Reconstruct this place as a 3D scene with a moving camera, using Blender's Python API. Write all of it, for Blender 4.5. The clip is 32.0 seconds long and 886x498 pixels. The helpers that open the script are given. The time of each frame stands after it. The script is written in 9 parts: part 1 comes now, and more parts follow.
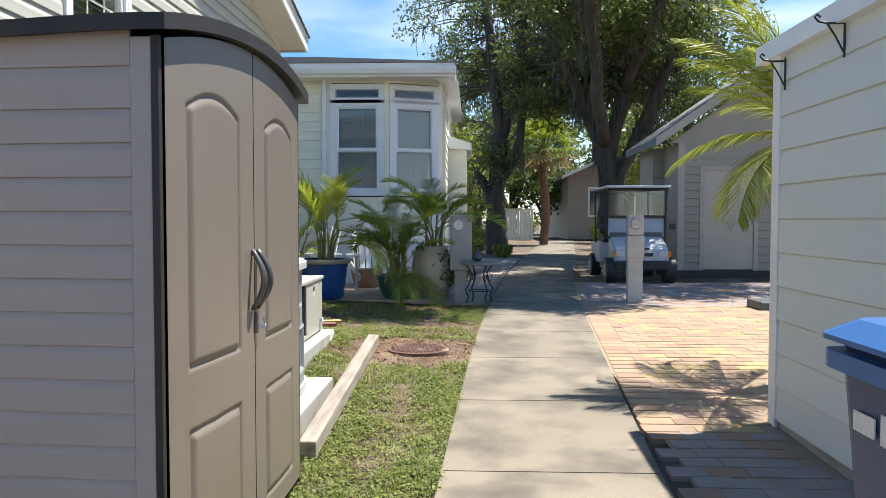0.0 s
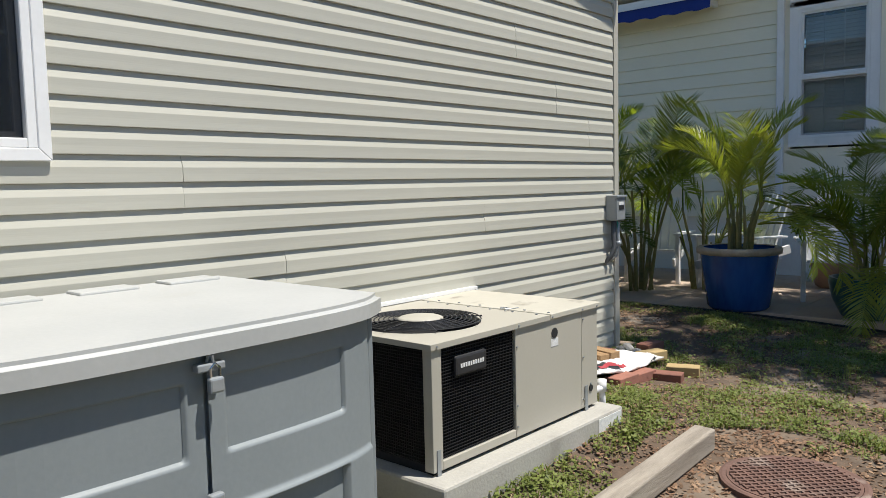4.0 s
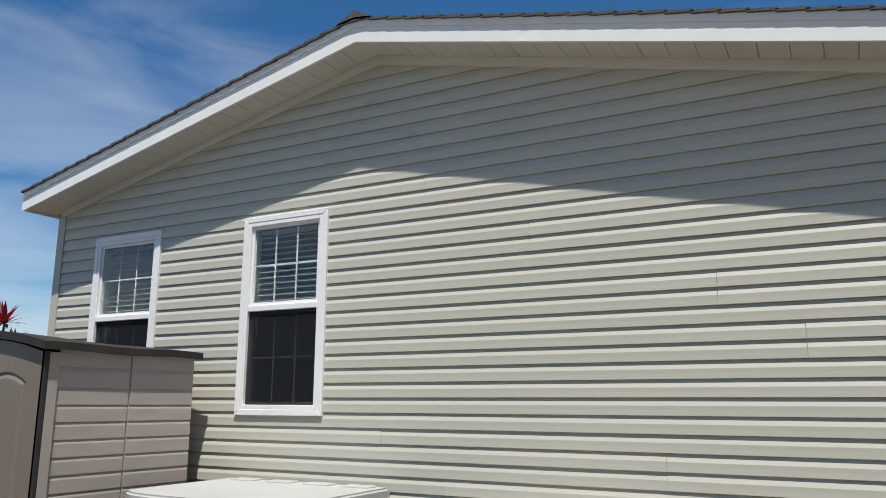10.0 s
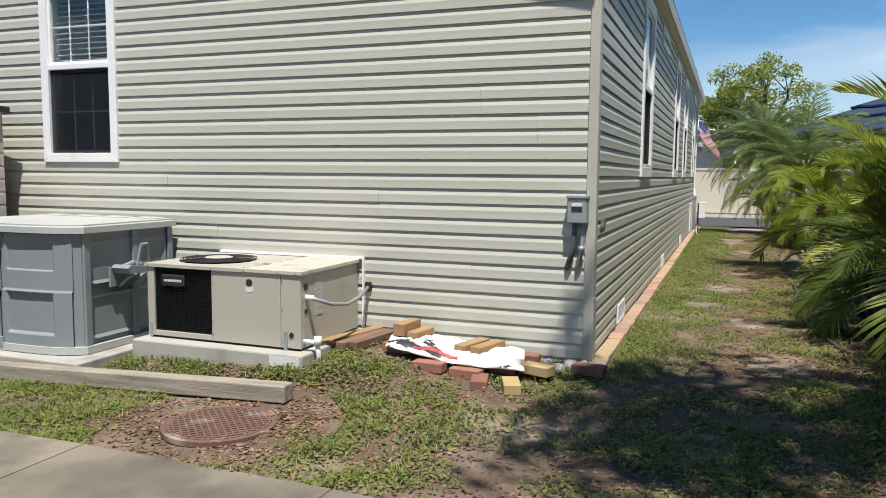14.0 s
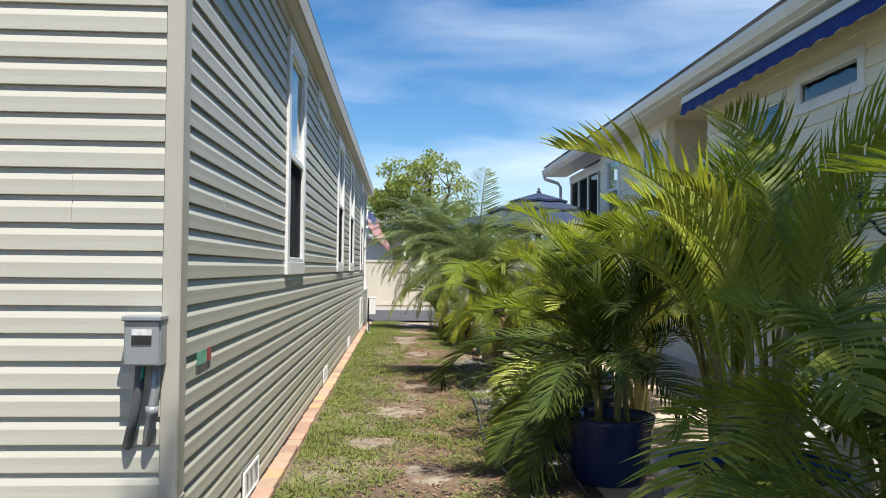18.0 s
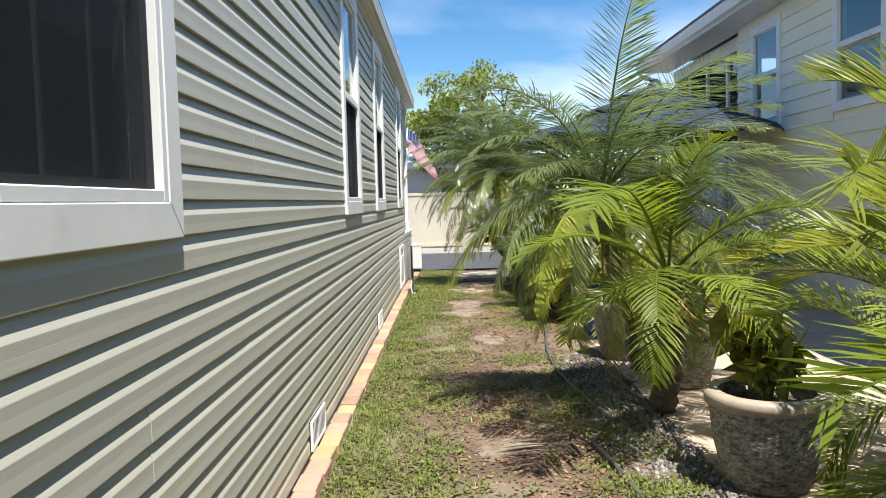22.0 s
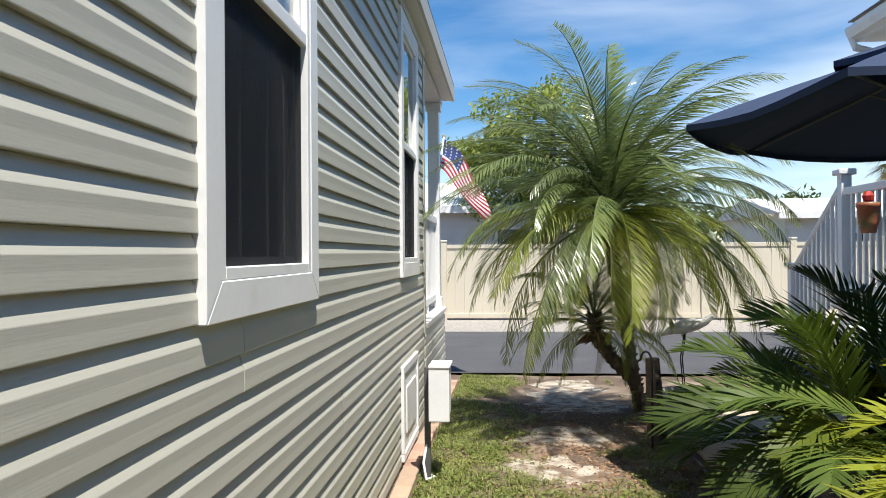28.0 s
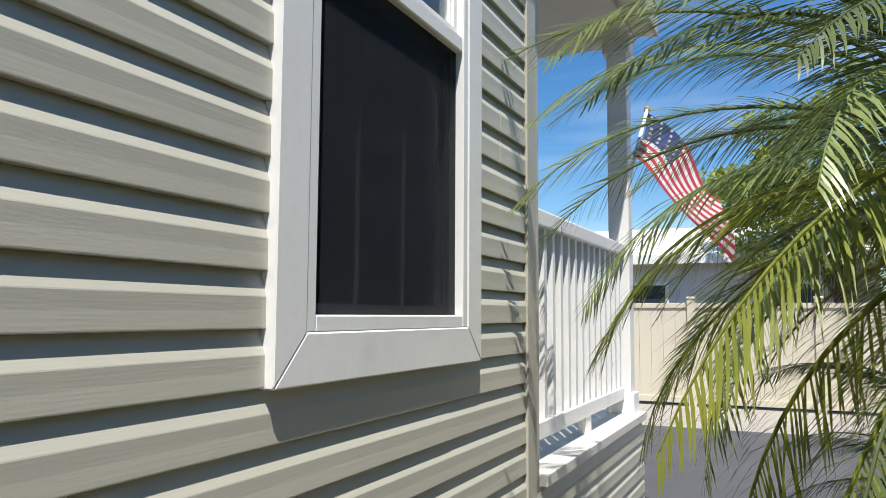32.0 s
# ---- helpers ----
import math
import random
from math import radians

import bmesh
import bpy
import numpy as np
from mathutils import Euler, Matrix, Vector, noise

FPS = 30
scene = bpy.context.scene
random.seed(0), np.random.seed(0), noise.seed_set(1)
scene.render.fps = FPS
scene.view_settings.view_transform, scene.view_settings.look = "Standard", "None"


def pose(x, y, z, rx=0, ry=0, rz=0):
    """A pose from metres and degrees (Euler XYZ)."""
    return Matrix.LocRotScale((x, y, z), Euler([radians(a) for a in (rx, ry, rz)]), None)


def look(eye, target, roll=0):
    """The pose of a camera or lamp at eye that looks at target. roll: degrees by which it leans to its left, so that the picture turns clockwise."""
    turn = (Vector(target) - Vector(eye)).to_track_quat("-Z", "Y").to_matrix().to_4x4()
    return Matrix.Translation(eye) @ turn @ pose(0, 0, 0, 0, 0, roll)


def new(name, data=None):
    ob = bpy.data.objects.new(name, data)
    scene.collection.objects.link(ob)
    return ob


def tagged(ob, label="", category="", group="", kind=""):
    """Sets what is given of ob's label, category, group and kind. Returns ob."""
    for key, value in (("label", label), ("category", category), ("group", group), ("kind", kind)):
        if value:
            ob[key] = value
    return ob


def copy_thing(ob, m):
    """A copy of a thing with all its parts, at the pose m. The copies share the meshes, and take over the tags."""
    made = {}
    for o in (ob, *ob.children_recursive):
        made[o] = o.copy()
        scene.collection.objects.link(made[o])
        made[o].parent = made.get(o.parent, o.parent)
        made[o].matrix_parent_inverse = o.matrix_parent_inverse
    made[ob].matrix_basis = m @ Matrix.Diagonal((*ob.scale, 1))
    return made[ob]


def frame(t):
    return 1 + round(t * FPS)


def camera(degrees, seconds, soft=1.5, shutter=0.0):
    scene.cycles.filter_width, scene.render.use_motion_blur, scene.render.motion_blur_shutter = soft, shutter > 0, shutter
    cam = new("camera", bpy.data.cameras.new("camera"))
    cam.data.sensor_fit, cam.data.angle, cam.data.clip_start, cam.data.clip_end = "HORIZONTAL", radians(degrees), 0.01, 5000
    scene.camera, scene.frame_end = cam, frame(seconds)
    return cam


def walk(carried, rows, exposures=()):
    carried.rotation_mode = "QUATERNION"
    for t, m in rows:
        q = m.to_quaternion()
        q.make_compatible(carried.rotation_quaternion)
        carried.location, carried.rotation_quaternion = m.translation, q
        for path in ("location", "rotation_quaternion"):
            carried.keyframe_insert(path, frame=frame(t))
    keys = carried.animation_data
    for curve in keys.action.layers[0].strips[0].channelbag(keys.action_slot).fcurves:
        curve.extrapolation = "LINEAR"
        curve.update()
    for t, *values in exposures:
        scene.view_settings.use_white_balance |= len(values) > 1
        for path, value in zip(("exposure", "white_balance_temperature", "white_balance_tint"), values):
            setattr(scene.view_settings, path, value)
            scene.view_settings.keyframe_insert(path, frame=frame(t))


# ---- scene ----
cam = camera(60.4, 32.0, 0.8)
METRES, EYE, TILT, LEAN, TURN = 26.4, 1.32, 0.0, 0.0, 2.2
ROWS = [
    (0.0, 0.0, 0.0, 0.0, 0.0, -2.2, -0.04),
    (0.5, 0.0037, 0.019, 0.0001, 1.61, -2.96, -0.03),
    (1.0, 0.0089, 0.037, 0.0002, 3.95, -3.83, 0.02),
    (1.5, 0.0122, 0.0552, 0.0, 7.17, -4.74, 0.21),
    (2.0, 0.0157, 0.0727, 0.0001, 11.48, -5.38, 0.71),
    (2.5, 0.0175, 0.091, 0.0002, 16.99, -5.69, 1.09),
    (4.5, 0.0244, 0.1588, 0.0024, 48.02, -4.32, 1.23),
    (5.0, 0.0247, 0.1759, 0.0016, 57.43, -4.21, 1.05),
    (5.5, 0.0271, 0.193, 0.0014, 68.57, -4.7, 0.58),
    (6.0, 0.0275, 0.2085, 0.0007, 81.03, -5.14, 0.39),
    (6.5, 0.0314, 0.223, 0.0007, 93.96, -5.26, 0.62),
    (7.0, 0.0406, 0.2339, 0.0018, 104.01, -4.46, 1.15),
    (7.5, 0.0513, 0.2465, 0.0039, 111.06, -2.11, 1.64),
    (8.0, 0.0619, 0.2595, 0.006, 115.29, 1.14, 1.8),
    (8.5, 0.0721, 0.2701, 0.0081, 117.44, 4.57, 1.58),
    (9.0, 0.0799, 0.2822, 0.0093, 118.01, 7.73, 0.98),
    (9.5, 0.088, 0.2911, 0.0097, 117.27, 10.02, 0.34),
    (10.0, 0.0934, 0.301, 0.0098, 115.56, 11.43, -0.19),
    (10.5, 0.0982, 0.3103, 0.0102, 113.41, 11.68, -0.4),
    (11.0, 0.1033, 0.3163, 0.0099, 111.2, 11.11, -0.43),
    (11.5, 0.1052, 0.3241, 0.009, 109.65, 9.41, -0.53),
    (12.0, 0.1074, 0.3317, 0.0075, 109.1, 6.62, -0.53),
    (12.5, 0.1105, 0.3364, 0.0053, 109.7, 2.84, -0.65),
    (13.0, 0.1132, 0.341, 0.0042, 110.33, -0.99, -0.65),
    (13.5, 0.1141, 0.3476, 0.0031, 110.11, -3.95, -0.53),
    (14.0, 0.1147, 0.3531, 0.0032, 108.47, -5.53, -0.51),
    (14.5, 0.1142, 0.3557, 0.0042, 105.37, -5.56, -0.25),
    (15.0, 0.1131, 0.3564, 0.0051, 101.24, -4.77, 0.21),
    (15.5, 0.1096, 0.3558, 0.0062, 96.74, -3.7, 0.66),
    (17.5, 0.056, 0.3557, 0.0065, 84.18, 1.06, -0.63),
    (18.0, 0.0367, 0.3561, 0.0053, 84.66, 1.47, -0.54),
    (18.5, 0.0157, 0.3557, 0.0049, 86.35, 1.04, 0.04),
    (19.0, -0.0045, 0.3558, 0.0053, 88.23, 0.21, 0.87),
    (19.5, -0.025, 0.3563, 0.006, 89.78, -0.7, 1.57),
    (20.0, -0.0465, 0.357, 0.006, 90.39, -1.28, 2.14),
    (20.5, -0.0667, 0.3575, 0.0066, 90.23, -1.73, 2.34),
    (21.0, -0.0864, 0.3586, 0.0066, 89.61, -2.12, 2.15),
    (21.5, -0.1057, 0.3588, 0.0062, 88.83, -2.79, 2.0),
    (22.0, -0.1259, 0.3595, 0.0062, 88.31, -3.59, 1.54),
    (22.5, -0.1452, 0.3606, 0.007, 88.77, -4.2, 0.99),
    (23.0, -0.1646, 0.3624, 0.0071, 90.06, -4.19, 0.22),
    (23.5, -0.1856, 0.3632, 0.0073, 91.53, -3.64, -0.34),
    (24.0, -0.2059, 0.3632, 0.0076, 92.36, -2.92, -0.9),
    (24.5, -0.2279, 0.3624, 0.0072, 92.47, -2.5, -1.33),
    (26.5, -0.2977, 0.3611, 0.0072, 88.92, -2.19, -1.11),
    (27.0, -0.3169, 0.3626, 0.0077, 89.26, -1.43, -0.59),
    (27.5, -0.3354, 0.3642, 0.0083, 90.63, -0.57, 0.07),
    (28.0, -0.3552, 0.3655, 0.0091, 92.5, 0.32, 0.44),
    (28.5, -0.3758, 0.3676, 0.0084, 94.25, 1.15, 0.79),
    (29.0, -0.3953, 0.3683, 0.0084, 95.42, 1.65, 0.82),
    (29.5, -0.4131, 0.3693, 0.0085, 96.27, 2.23, 0.86),
    (30.0, -0.43, 0.3694, 0.0103, 97.73, 3.0, 0.79),
    (30.5, -0.446, 0.3692, 0.0103, 99.92, 3.81, 0.87),
    (31.0, -0.4628, 0.3708, 0.0096, 103.0, 4.71, 0.8),
    (31.5, -0.4797, 0.3725, 0.0085, 107.06, 5.21, 0.44),
    (32.0, -0.496, 0.3765, 0.0081, 112.43, 4.92, -0.34),
]
EXPOSURES = [(0, 1.12), (1, 1.08), (2.4, 0.82), (4.5, 0.32), (8, 0.21), (11, 0.28), (13, 0.4), (15.5, 0.56), (17.5, 0.72), (19, 0.9), (23, 0.95), (27, 0.92), (29, 0.8), (32, 0.78)]
walk(cam, [(t, pose(0, 0, EYE, TILT, LEAN, TURN) @ pose(METRES * x, METRES * y, METRES * z, 90 + pitch, roll, yaw)) for t, x, y, z, yaw, pitch, roll in ROWS], EXPOSURES)

# ---- light ----
SUN_WAY = Vector((0.37, 0.18, 1.0)).normalized()
sun_data = bpy.data.lights.new("sun", "SUN")
sun_data.energy, sun_data.angle, sun_data.color = 5.0, radians(0.55), (1.0, 0.955, 0.88)
sun = new("sun", sun_data)
sun.matrix_world = look(SUN_WAY * 40, (0, 0, 0))
world = bpy.data.worlds.new("sky")
scene.world = world
world.use_nodes = True
wn, wl = world.node_tree.nodes, world.node_tree.links
wn.clear()
w_out, w_bg, w_sky = wn.new("ShaderNodeOutputWorld"), wn.new("ShaderNodeBackground"), wn.new("ShaderNodeTexSky")
w_sky.sky_type, w_sky.sun_disc = "NISHITA", False
w_sky.sun_elevation = math.asin(SUN_WAY.z)
w_sky.sun_rotation = math.atan2(SUN_WAY.x, SUN_WAY.y)
w_sky.air_density, w_sky.dust_density, w_sky.ozone_density = 1.0, 0.0, 4.0
w_bg.inputs["Strength"].default_value = 0.060
# thin streaked cloud over the whole sky
w_co, w_map, w_no, w_no2 = wn.new("ShaderNodeTexCoord"), wn.new("ShaderNodeMapping"), wn.new("ShaderNodeTexNoise"), wn.new("ShaderNodeTexNoise")
w_map.inputs["Scale"].default_value = (1.3, 1.0, 5.0)
w_map.inputs["Rotation"].default_value = (0.25, 0.1, 0.6)
w_no.inputs["Scale"].default_value, w_no.inputs["Detail"].default_value, w_no.inputs["Distortion"].default_value = 2.2, 9.0, 0.6
w_no2.inputs["Scale"].default_value = 0.9
w_mul, w_rmp, w_mix = wn.new("ShaderNodeMath"), wn.new("ShaderNodeValToRGB"), wn.new("ShaderNodeMixRGB")
w_mul.operation = "MULTIPLY"
w_rmp.color_ramp.elements[0].position, w_rmp.color_ramp.elements[1].position = 0.20, 0.46
w_rmp.color_ramp.elements[1].color = (0.75, 0.75, 0.75, 1)
w_mix.inputs["Color2"].default_value = (11.5, 12.4, 13.4, 1)
wl.new(w_co.outputs["Generated"], w_map.inputs["Vector"])
wl.new(w_map.outputs["Vector"], w_no.inputs["Vector"])
wl.new(w_co.outputs["Generated"], w_no2.inputs["Vector"])
wl.new(w_no.outputs["Fac"], w_mul.inputs[0])
wl.new(w_no2.outputs["Fac"], w_mul.inputs[1])
wl.new(w_mul.outputs["Value"], w_rmp.inputs["Fac"])
# thinner overhead than along the horizon
w_sep, w_fade, w_thin = wn.new("ShaderNodeSeparateXYZ"), wn.new("ShaderNodeMapRange"), wn.new("ShaderNodeMath")
w_fade.inputs["From Min"].default_value, w_fade.inputs["From Max"].default_value = 0.15, 0.7
w_fade.inputs["To Min"].default_value, w_fade.inputs["To Max"].default_value = 1.0, 0.15
w_thin.operation = "MULTIPLY"
wl.new(w_co.outputs["Generated"], w_sep.inputs["Vector"])
wl.new(w_sep.outputs["Z"], w_fade.inputs["Value"])
wl.new(w_fade.outputs["Result"], w_thin.inputs[0])
wl.new(w_rmp.outputs["Color"], w_thin.inputs[1])
wl.new(w_thin.outputs["Value"], w_mix.inputs["Fac"])
w_sat = wn.new("ShaderNodeHueSaturation")
w_sat.inputs["Saturation"].default_value, w_sat.inputs["Value"].default_value = 1.27, 1.4
wl.new(w_sky.outputs["Color"], w_sat.inputs["Color"])
wl.new(w_sat.outputs["Color"], w_mix.inputs["Color1"])
wl.new(w_mix.outputs["Color"], w_bg.inputs["Color"])
wl.new(w_bg.outputs["Background"], w_out.inputs["Surface"])

# ---- materials ----
def material(name, c1, c2=None, scale=6.0, rough=0.6, bump=0.0, fine=60.0, metal=0.0, vary=0.0, island=0.0, spec=0.4, stretch=(1, 1, 1), stain=None, stain_scale=1.2, stain_at=(0.55, 0.75), coords="Object", trans=0.0):
    """Two colours mixed by coarse and fine noise, an optional stain, a bump, and a random lightness for each object or island."""
    m = bpy.data.materials.new(name)
    m.use_nodes = True
    n, l = m.node_tree.nodes, m.node_tree.links
    b = n["Principled BSDF"]
    b.inputs["Roughness"].default_value, b.inputs["Metallic"].default_value = rough, metal
    b.inputs["Specular IOR Level"].default_value = spec
    if c2 is None:
        c2 = tuple(min(1, c * 0.86) for c in c1)
    tc, mp = n.new("ShaderNodeTexCoord"), n.new("ShaderNodeMapping")
    mp.inputs["Scale"].default_value = stretch
    l.new(tc.outputs[coords], mp.inputs["Vector"])
    n1, n2 = n.new("ShaderNodeTexNoise"), n.new("ShaderNodeTexNoise")
    n1.inputs["Scale"].default_value, n1.inputs["Detail"].default_value = scale, 5
    n2.inputs["Scale"].default_value, n2.inputs["Detail"].default_value = fine, 4
    add = n.new("ShaderNodeMath")
    add.operation = "MULTIPLY_ADD"
    add.inputs[1].default_value = 0.45
    for q in (n1, n2):
        l.new(mp.outputs["Vector"], q.inputs["Vector"])
    l.new(n2.outputs["Fac"], add.inputs[0])
    l.new(n1.outputs["Fac"], add.inputs[2])
    rp = n.new("ShaderNodeValToRGB")
    rp.color_ramp.elements[0].position, rp.color_ramp.elements[1].position = 0.5, 0.95
    rp.color_ramp.elements[0].color, rp.color_ramp.elements[1].color = (*c1, 1), (*c2, 1)
    l.new(add.outputs["Value"], rp.inputs["Fac"])
    col = rp.outputs["Color"]
    if stain is not None:
        n3, r3, mx = n.new("ShaderNodeTexNoise"), n.new("ShaderNodeMapRange"), n.new("ShaderNodeMixRGB")
        n3.inputs["Scale"].default_value, n3.inputs["Detail"].default_value = stain_scale, 7
        r3.inputs["From Min"].default_value, r3.inputs["From Max"].default_value = stain_at
        mx.inputs["Color2"].default_value = (*stain, 1)
        l.new(mp.outputs["Vector"], n3.inputs["Vector"])
        l.new(n3.outputs["Fac"], r3.inputs["Value"])
        l.new(r3.outputs["Result"], mx.inputs["Fac"])
        l.new(col, mx.inputs["Color1"])
        col = mx.outputs["Color"]
    if vary or island:
        src = n.new("ShaderNodeNewGeometry").outputs["Random Per Island"] if island else n.new("ShaderNodeObjectInfo").outputs["Random"]
        k, r2, hs = vary or island, n.new("ShaderNodeMapRange"), n.new("ShaderNodeHueSaturation")
        r2.inputs["To Min"].default_value, r2.inputs["To Max"].default_value = 1 - k, 1 + k
        l.new(src, r2.inputs["Value"])
        l.new(r2.outputs["Result"], hs.inputs["Value"])
        l.new(col, hs.inputs["Color"])
        col = hs.outputs["Color"]
    l.new(col, b.inputs["Base Color"])
    if bump:
        bp = n.new("ShaderNodeBump")
        bp.inputs["Strength"].default_value, bp.inputs["Distance"].default_value = bump, 0.01
        l.new(add.outputs["Value"], bp.inputs["Height"])
        l.new(bp.outputs["Normal"], b.inputs["Normal"])
    if trans:
        tl, ms = n.new("ShaderNodeBsdfTranslucent"), n.new("ShaderNodeMixShader")
        out = n["Material Output"]
        ms.inputs["Fac"].default_value = trans
        hs2 = n.new("ShaderNodeHueSaturation")
        hs2.inputs["Value"].default_value, hs2.inputs["Saturation"].default_value = 1.5, 1.1
        l.new(col, hs2.inputs["Color"])
        l.new(hs2.outputs["Color"], tl.inputs["Color"])
        l.new(b.outputs["BSDF"], ms.inputs[1])
        l.new(tl.outputs["BSDF"], ms.inputs[2])
        l.new(ms.outputs["Shader"], out.inputs["Surface"])
    return m


def glass_material(name, tint=(0.9, 0.95, 0.95)):
    m = bpy.data.materials.new(name)
    m.use_nodes = True
    b = m.node_tree.nodes["Principled BSDF"]
    b.inputs["Base Color"].default_value = (*tint, 1)
    b.inputs["Roughness"].default_value, b.inputs["Transmission Weight"].default_value, b.inputs["IOR"].default_value = 0.02, 1.0, 1.5
    return m


def screen_material(name, colour, cover):
    """A fine woven mesh: part opaque thread, part air."""
    m = bpy.data.materials.new(name)
    m.use_nodes = True
    n, l = m.node_tree.nodes, m.node_tree.links
    b, tr, ms = n["Principled BSDF"], n.new("ShaderNodeBsdfTransparent"), n.new("ShaderNodeMixShader")
    b.inputs["Base Color"].default_value, b.inputs["Roughness"].default_value = (*colour, 1), 0.7
    b.inputs["Specular IOR Level"].default_value = 0.0
    ms.inputs["Fac"].default_value = cover
    l.new(tr.outputs["BSDF"], ms.inputs[1])
    l.new(b.outputs["BSDF"], ms.inputs[2])
    l.new(ms.outputs["Shader"], n["Material Output"].inputs["Surface"])
    return m


M_SIDING = material("vinyl_siding_clay", (0.495, 0.485, 0.416), (0.45, 0.44, 0.376), 1.4, 0.42, 0.055, 34, vary=0.025, stretch=(0.5, 4, 8), stain=(0.37, 0.352, 0.30), stain_scale=0.8, stain_at=(0.62, 0.9), coords="Object")
M_TRIM = material("vinyl_corner_trim", (0.46, 0.44, 0.375), (0.42, 0.40, 0.34), 3, 0.45, 0.03)
M_WHITE = material("white_vinyl", (0.80, 0.80, 0.79), (0.74, 0.74, 0.73), 4, 0.38, 0.02, stain=(0.6, 0.6, 0.57), stain_scale=5, stain_at=(0.62, 0.95))
M_SOFFIT = material("soffit_vinyl", (0.66, 0.645, 0.60), (0.6, 0.585, 0.54), 3, 0.5)
# near-black: the gloom of the rooms is put into the colour
M_INNER = material("inner_wall_gloom", (0.06, 0.056, 0.052), None, 3, 0.8)
M_SHINGLE = material("asphalt_shingle", (0.05, 0.05, 0.055), (0.11, 0.105, 0.10), 40, 0.9, 0.4, 220)
M_SHINGLE2 = material("grey_asphalt_shingle", (0.16, 0.155, 0.15), (0.24, 0.235, 0.225), 30, 0.9, 0.4, 220)
M_GLASS = glass_material("window_glass")
# blue tint of both meshes stands in for faint sky reflection on the panes
M_SCREEN = screen_material("insect_screen", (0.022, 0.026, 0.032), 0.52)
M_SCREEN2 = screen_material("dense_insect_screen", (0.030, 0.034, 0.040), 0.60)
# white blinds, darkened in colour for the dimness and reflections at the glass
M_BLIND = material("blind_slat_dim", (0.165, 0.185, 0.18), None, 5, 0.5)
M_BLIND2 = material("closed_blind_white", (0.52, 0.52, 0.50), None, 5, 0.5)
M_GROUND = material("sandy_soil", (0.148, 0.103, 0.07), (0.076, 0.054, 0.038), 3.0, 0.95, 0.8, 40, stain=(0.27, 0.22, 0.165), stain_scale=1.6, stain_at=(0.50, 0.74))
M_CONCRETE = material("sidewalk_concrete", (0.252, 0.216, 0.163), (0.165, 0.142, 0.108), 1.1, 0.85, 0.25, 90, vary=0.05, stain=(0.10, 0.088, 0.072), stain_scale=2.2, stain_at=(0.44, 0.70))
M_PAD = material("pad_concrete", (0.42, 0.405, 0.36), (0.32, 0.305, 0.27), 4, 0.85, 0.3, 80, stain=(0.22, 0.205, 0.17), stain_scale=4, stain_at=(0.56, 0.85))
M_ASPHALT = material("asphalt", (0.075, 0.075, 0.08), (0.055, 0.055, 0.06), 2, 0.85, 0.4, 160)
M_GRAVEL = material("gravel_strip", (0.36, 0.33, 0.29), (0.2, 0.185, 0.165), 20, 0.95, 0.8, 70)
M_FENCE = material("tan_vinyl_fence", (0.63, 0.57, 0.45), (0.58, 0.525, 0.41), 2, 0.5, 0.02)
M_CREAM = material("cream_siding", (0.84, 0.80, 0.645), (0.79, 0.75, 0.60), 1.5, 0.5, 0.03, vary=0.02)
M_GREYSIDE = material("pale_grey_siding", (0.66, 0.68, 0.64), (0.60, 0.62, 0.58), 1.2, 0.55, 0.08, 50, vary=0.03, stain=(0.52, 0.53, 0.48), stain_scale=2, stain_at=(0.58, 0.9))
M_TAUPE = material("taupe_siding", (0.30, 0.255, 0.22), (0.27, 0.23, 0.20), 2, 0.6, 0.03, vary=0.03)
M_DARK = material("dark_void", (0.02, 0.02, 0.022), None, 5, 0.8)
M_RESIN = material("taupe_resin_panel", (0.40, 0.355, 0.327), (0.365, 0.323, 0.297), 3, 0.5, 0.25, 110, stretch=(1, 1, 5))
M_RESIN_DOOR = material("tan_resin_door", (0.20, 0.168, 0.136), (0.182, 0.152, 0.123), 3, 0.36, 0.10, 150, spec=0.65, stretch=(3, 3, 0.7))
M_RESIN_DARK = material("dark_brown_resin", (0.022, 0.019, 0.018), (0.034, 0.029, 0.027), 8, 0.55, 0.1)
M_BOX = material("slate_blue_resin", (0.235, 0.262, 0.272), (0.205, 0.23, 0.24), 2, 0.5, 0.08, 60, stain=(0.28, 0.305, 0.31), stain_scale=2.5, stain_at=(0.56, 0.85))
M_LID = material("pale_resin_lid", (0.44, 0.445, 0.43), (0.39, 0.40, 0.39), 3, 0.55, 0.08, 60, stain=(0.4, 0.4, 0.37), stain_scale=4, stain_at=(0.6, 0.85))
M_AC = material("beige_painted_steel", (0.43, 0.408, 0.345), (0.40, 0.378, 0.318), 2, 0.45, 0.03, 80, stain=(0.33, 0.29, 0.23), stain_scale=3, stain_at=(0.64, 0.85))
M_HANDLE = material("dark_metal_handle", (0.12, 0.115, 0.11), (0.20, 0.19, 0.18), 14, 0.35, 0.02, 60, metal=0.6)
M_BLACK = material("black_plastic", (0.02, 0.02, 0.022), (0.03, 0.03, 0.032), 10, 0.5)
M_STEEL = material("galvanised_grey", (0.32, 0.34, 0.35), (0.28, 0.30, 0.31), 8, 0.42, 0.03, 90, metal=0.3)
M_CHROME = material("chrome", (0.75, 0.75, 0.76), None, 8, 0.18, metal=1.0)
M_WOOD = material("weathered_timber", (0.37, 0.325, 0.265), (0.21, 0.18, 0.145), 3, 0.85, 0.5, 40, stretch=(8, 0.7, 8))
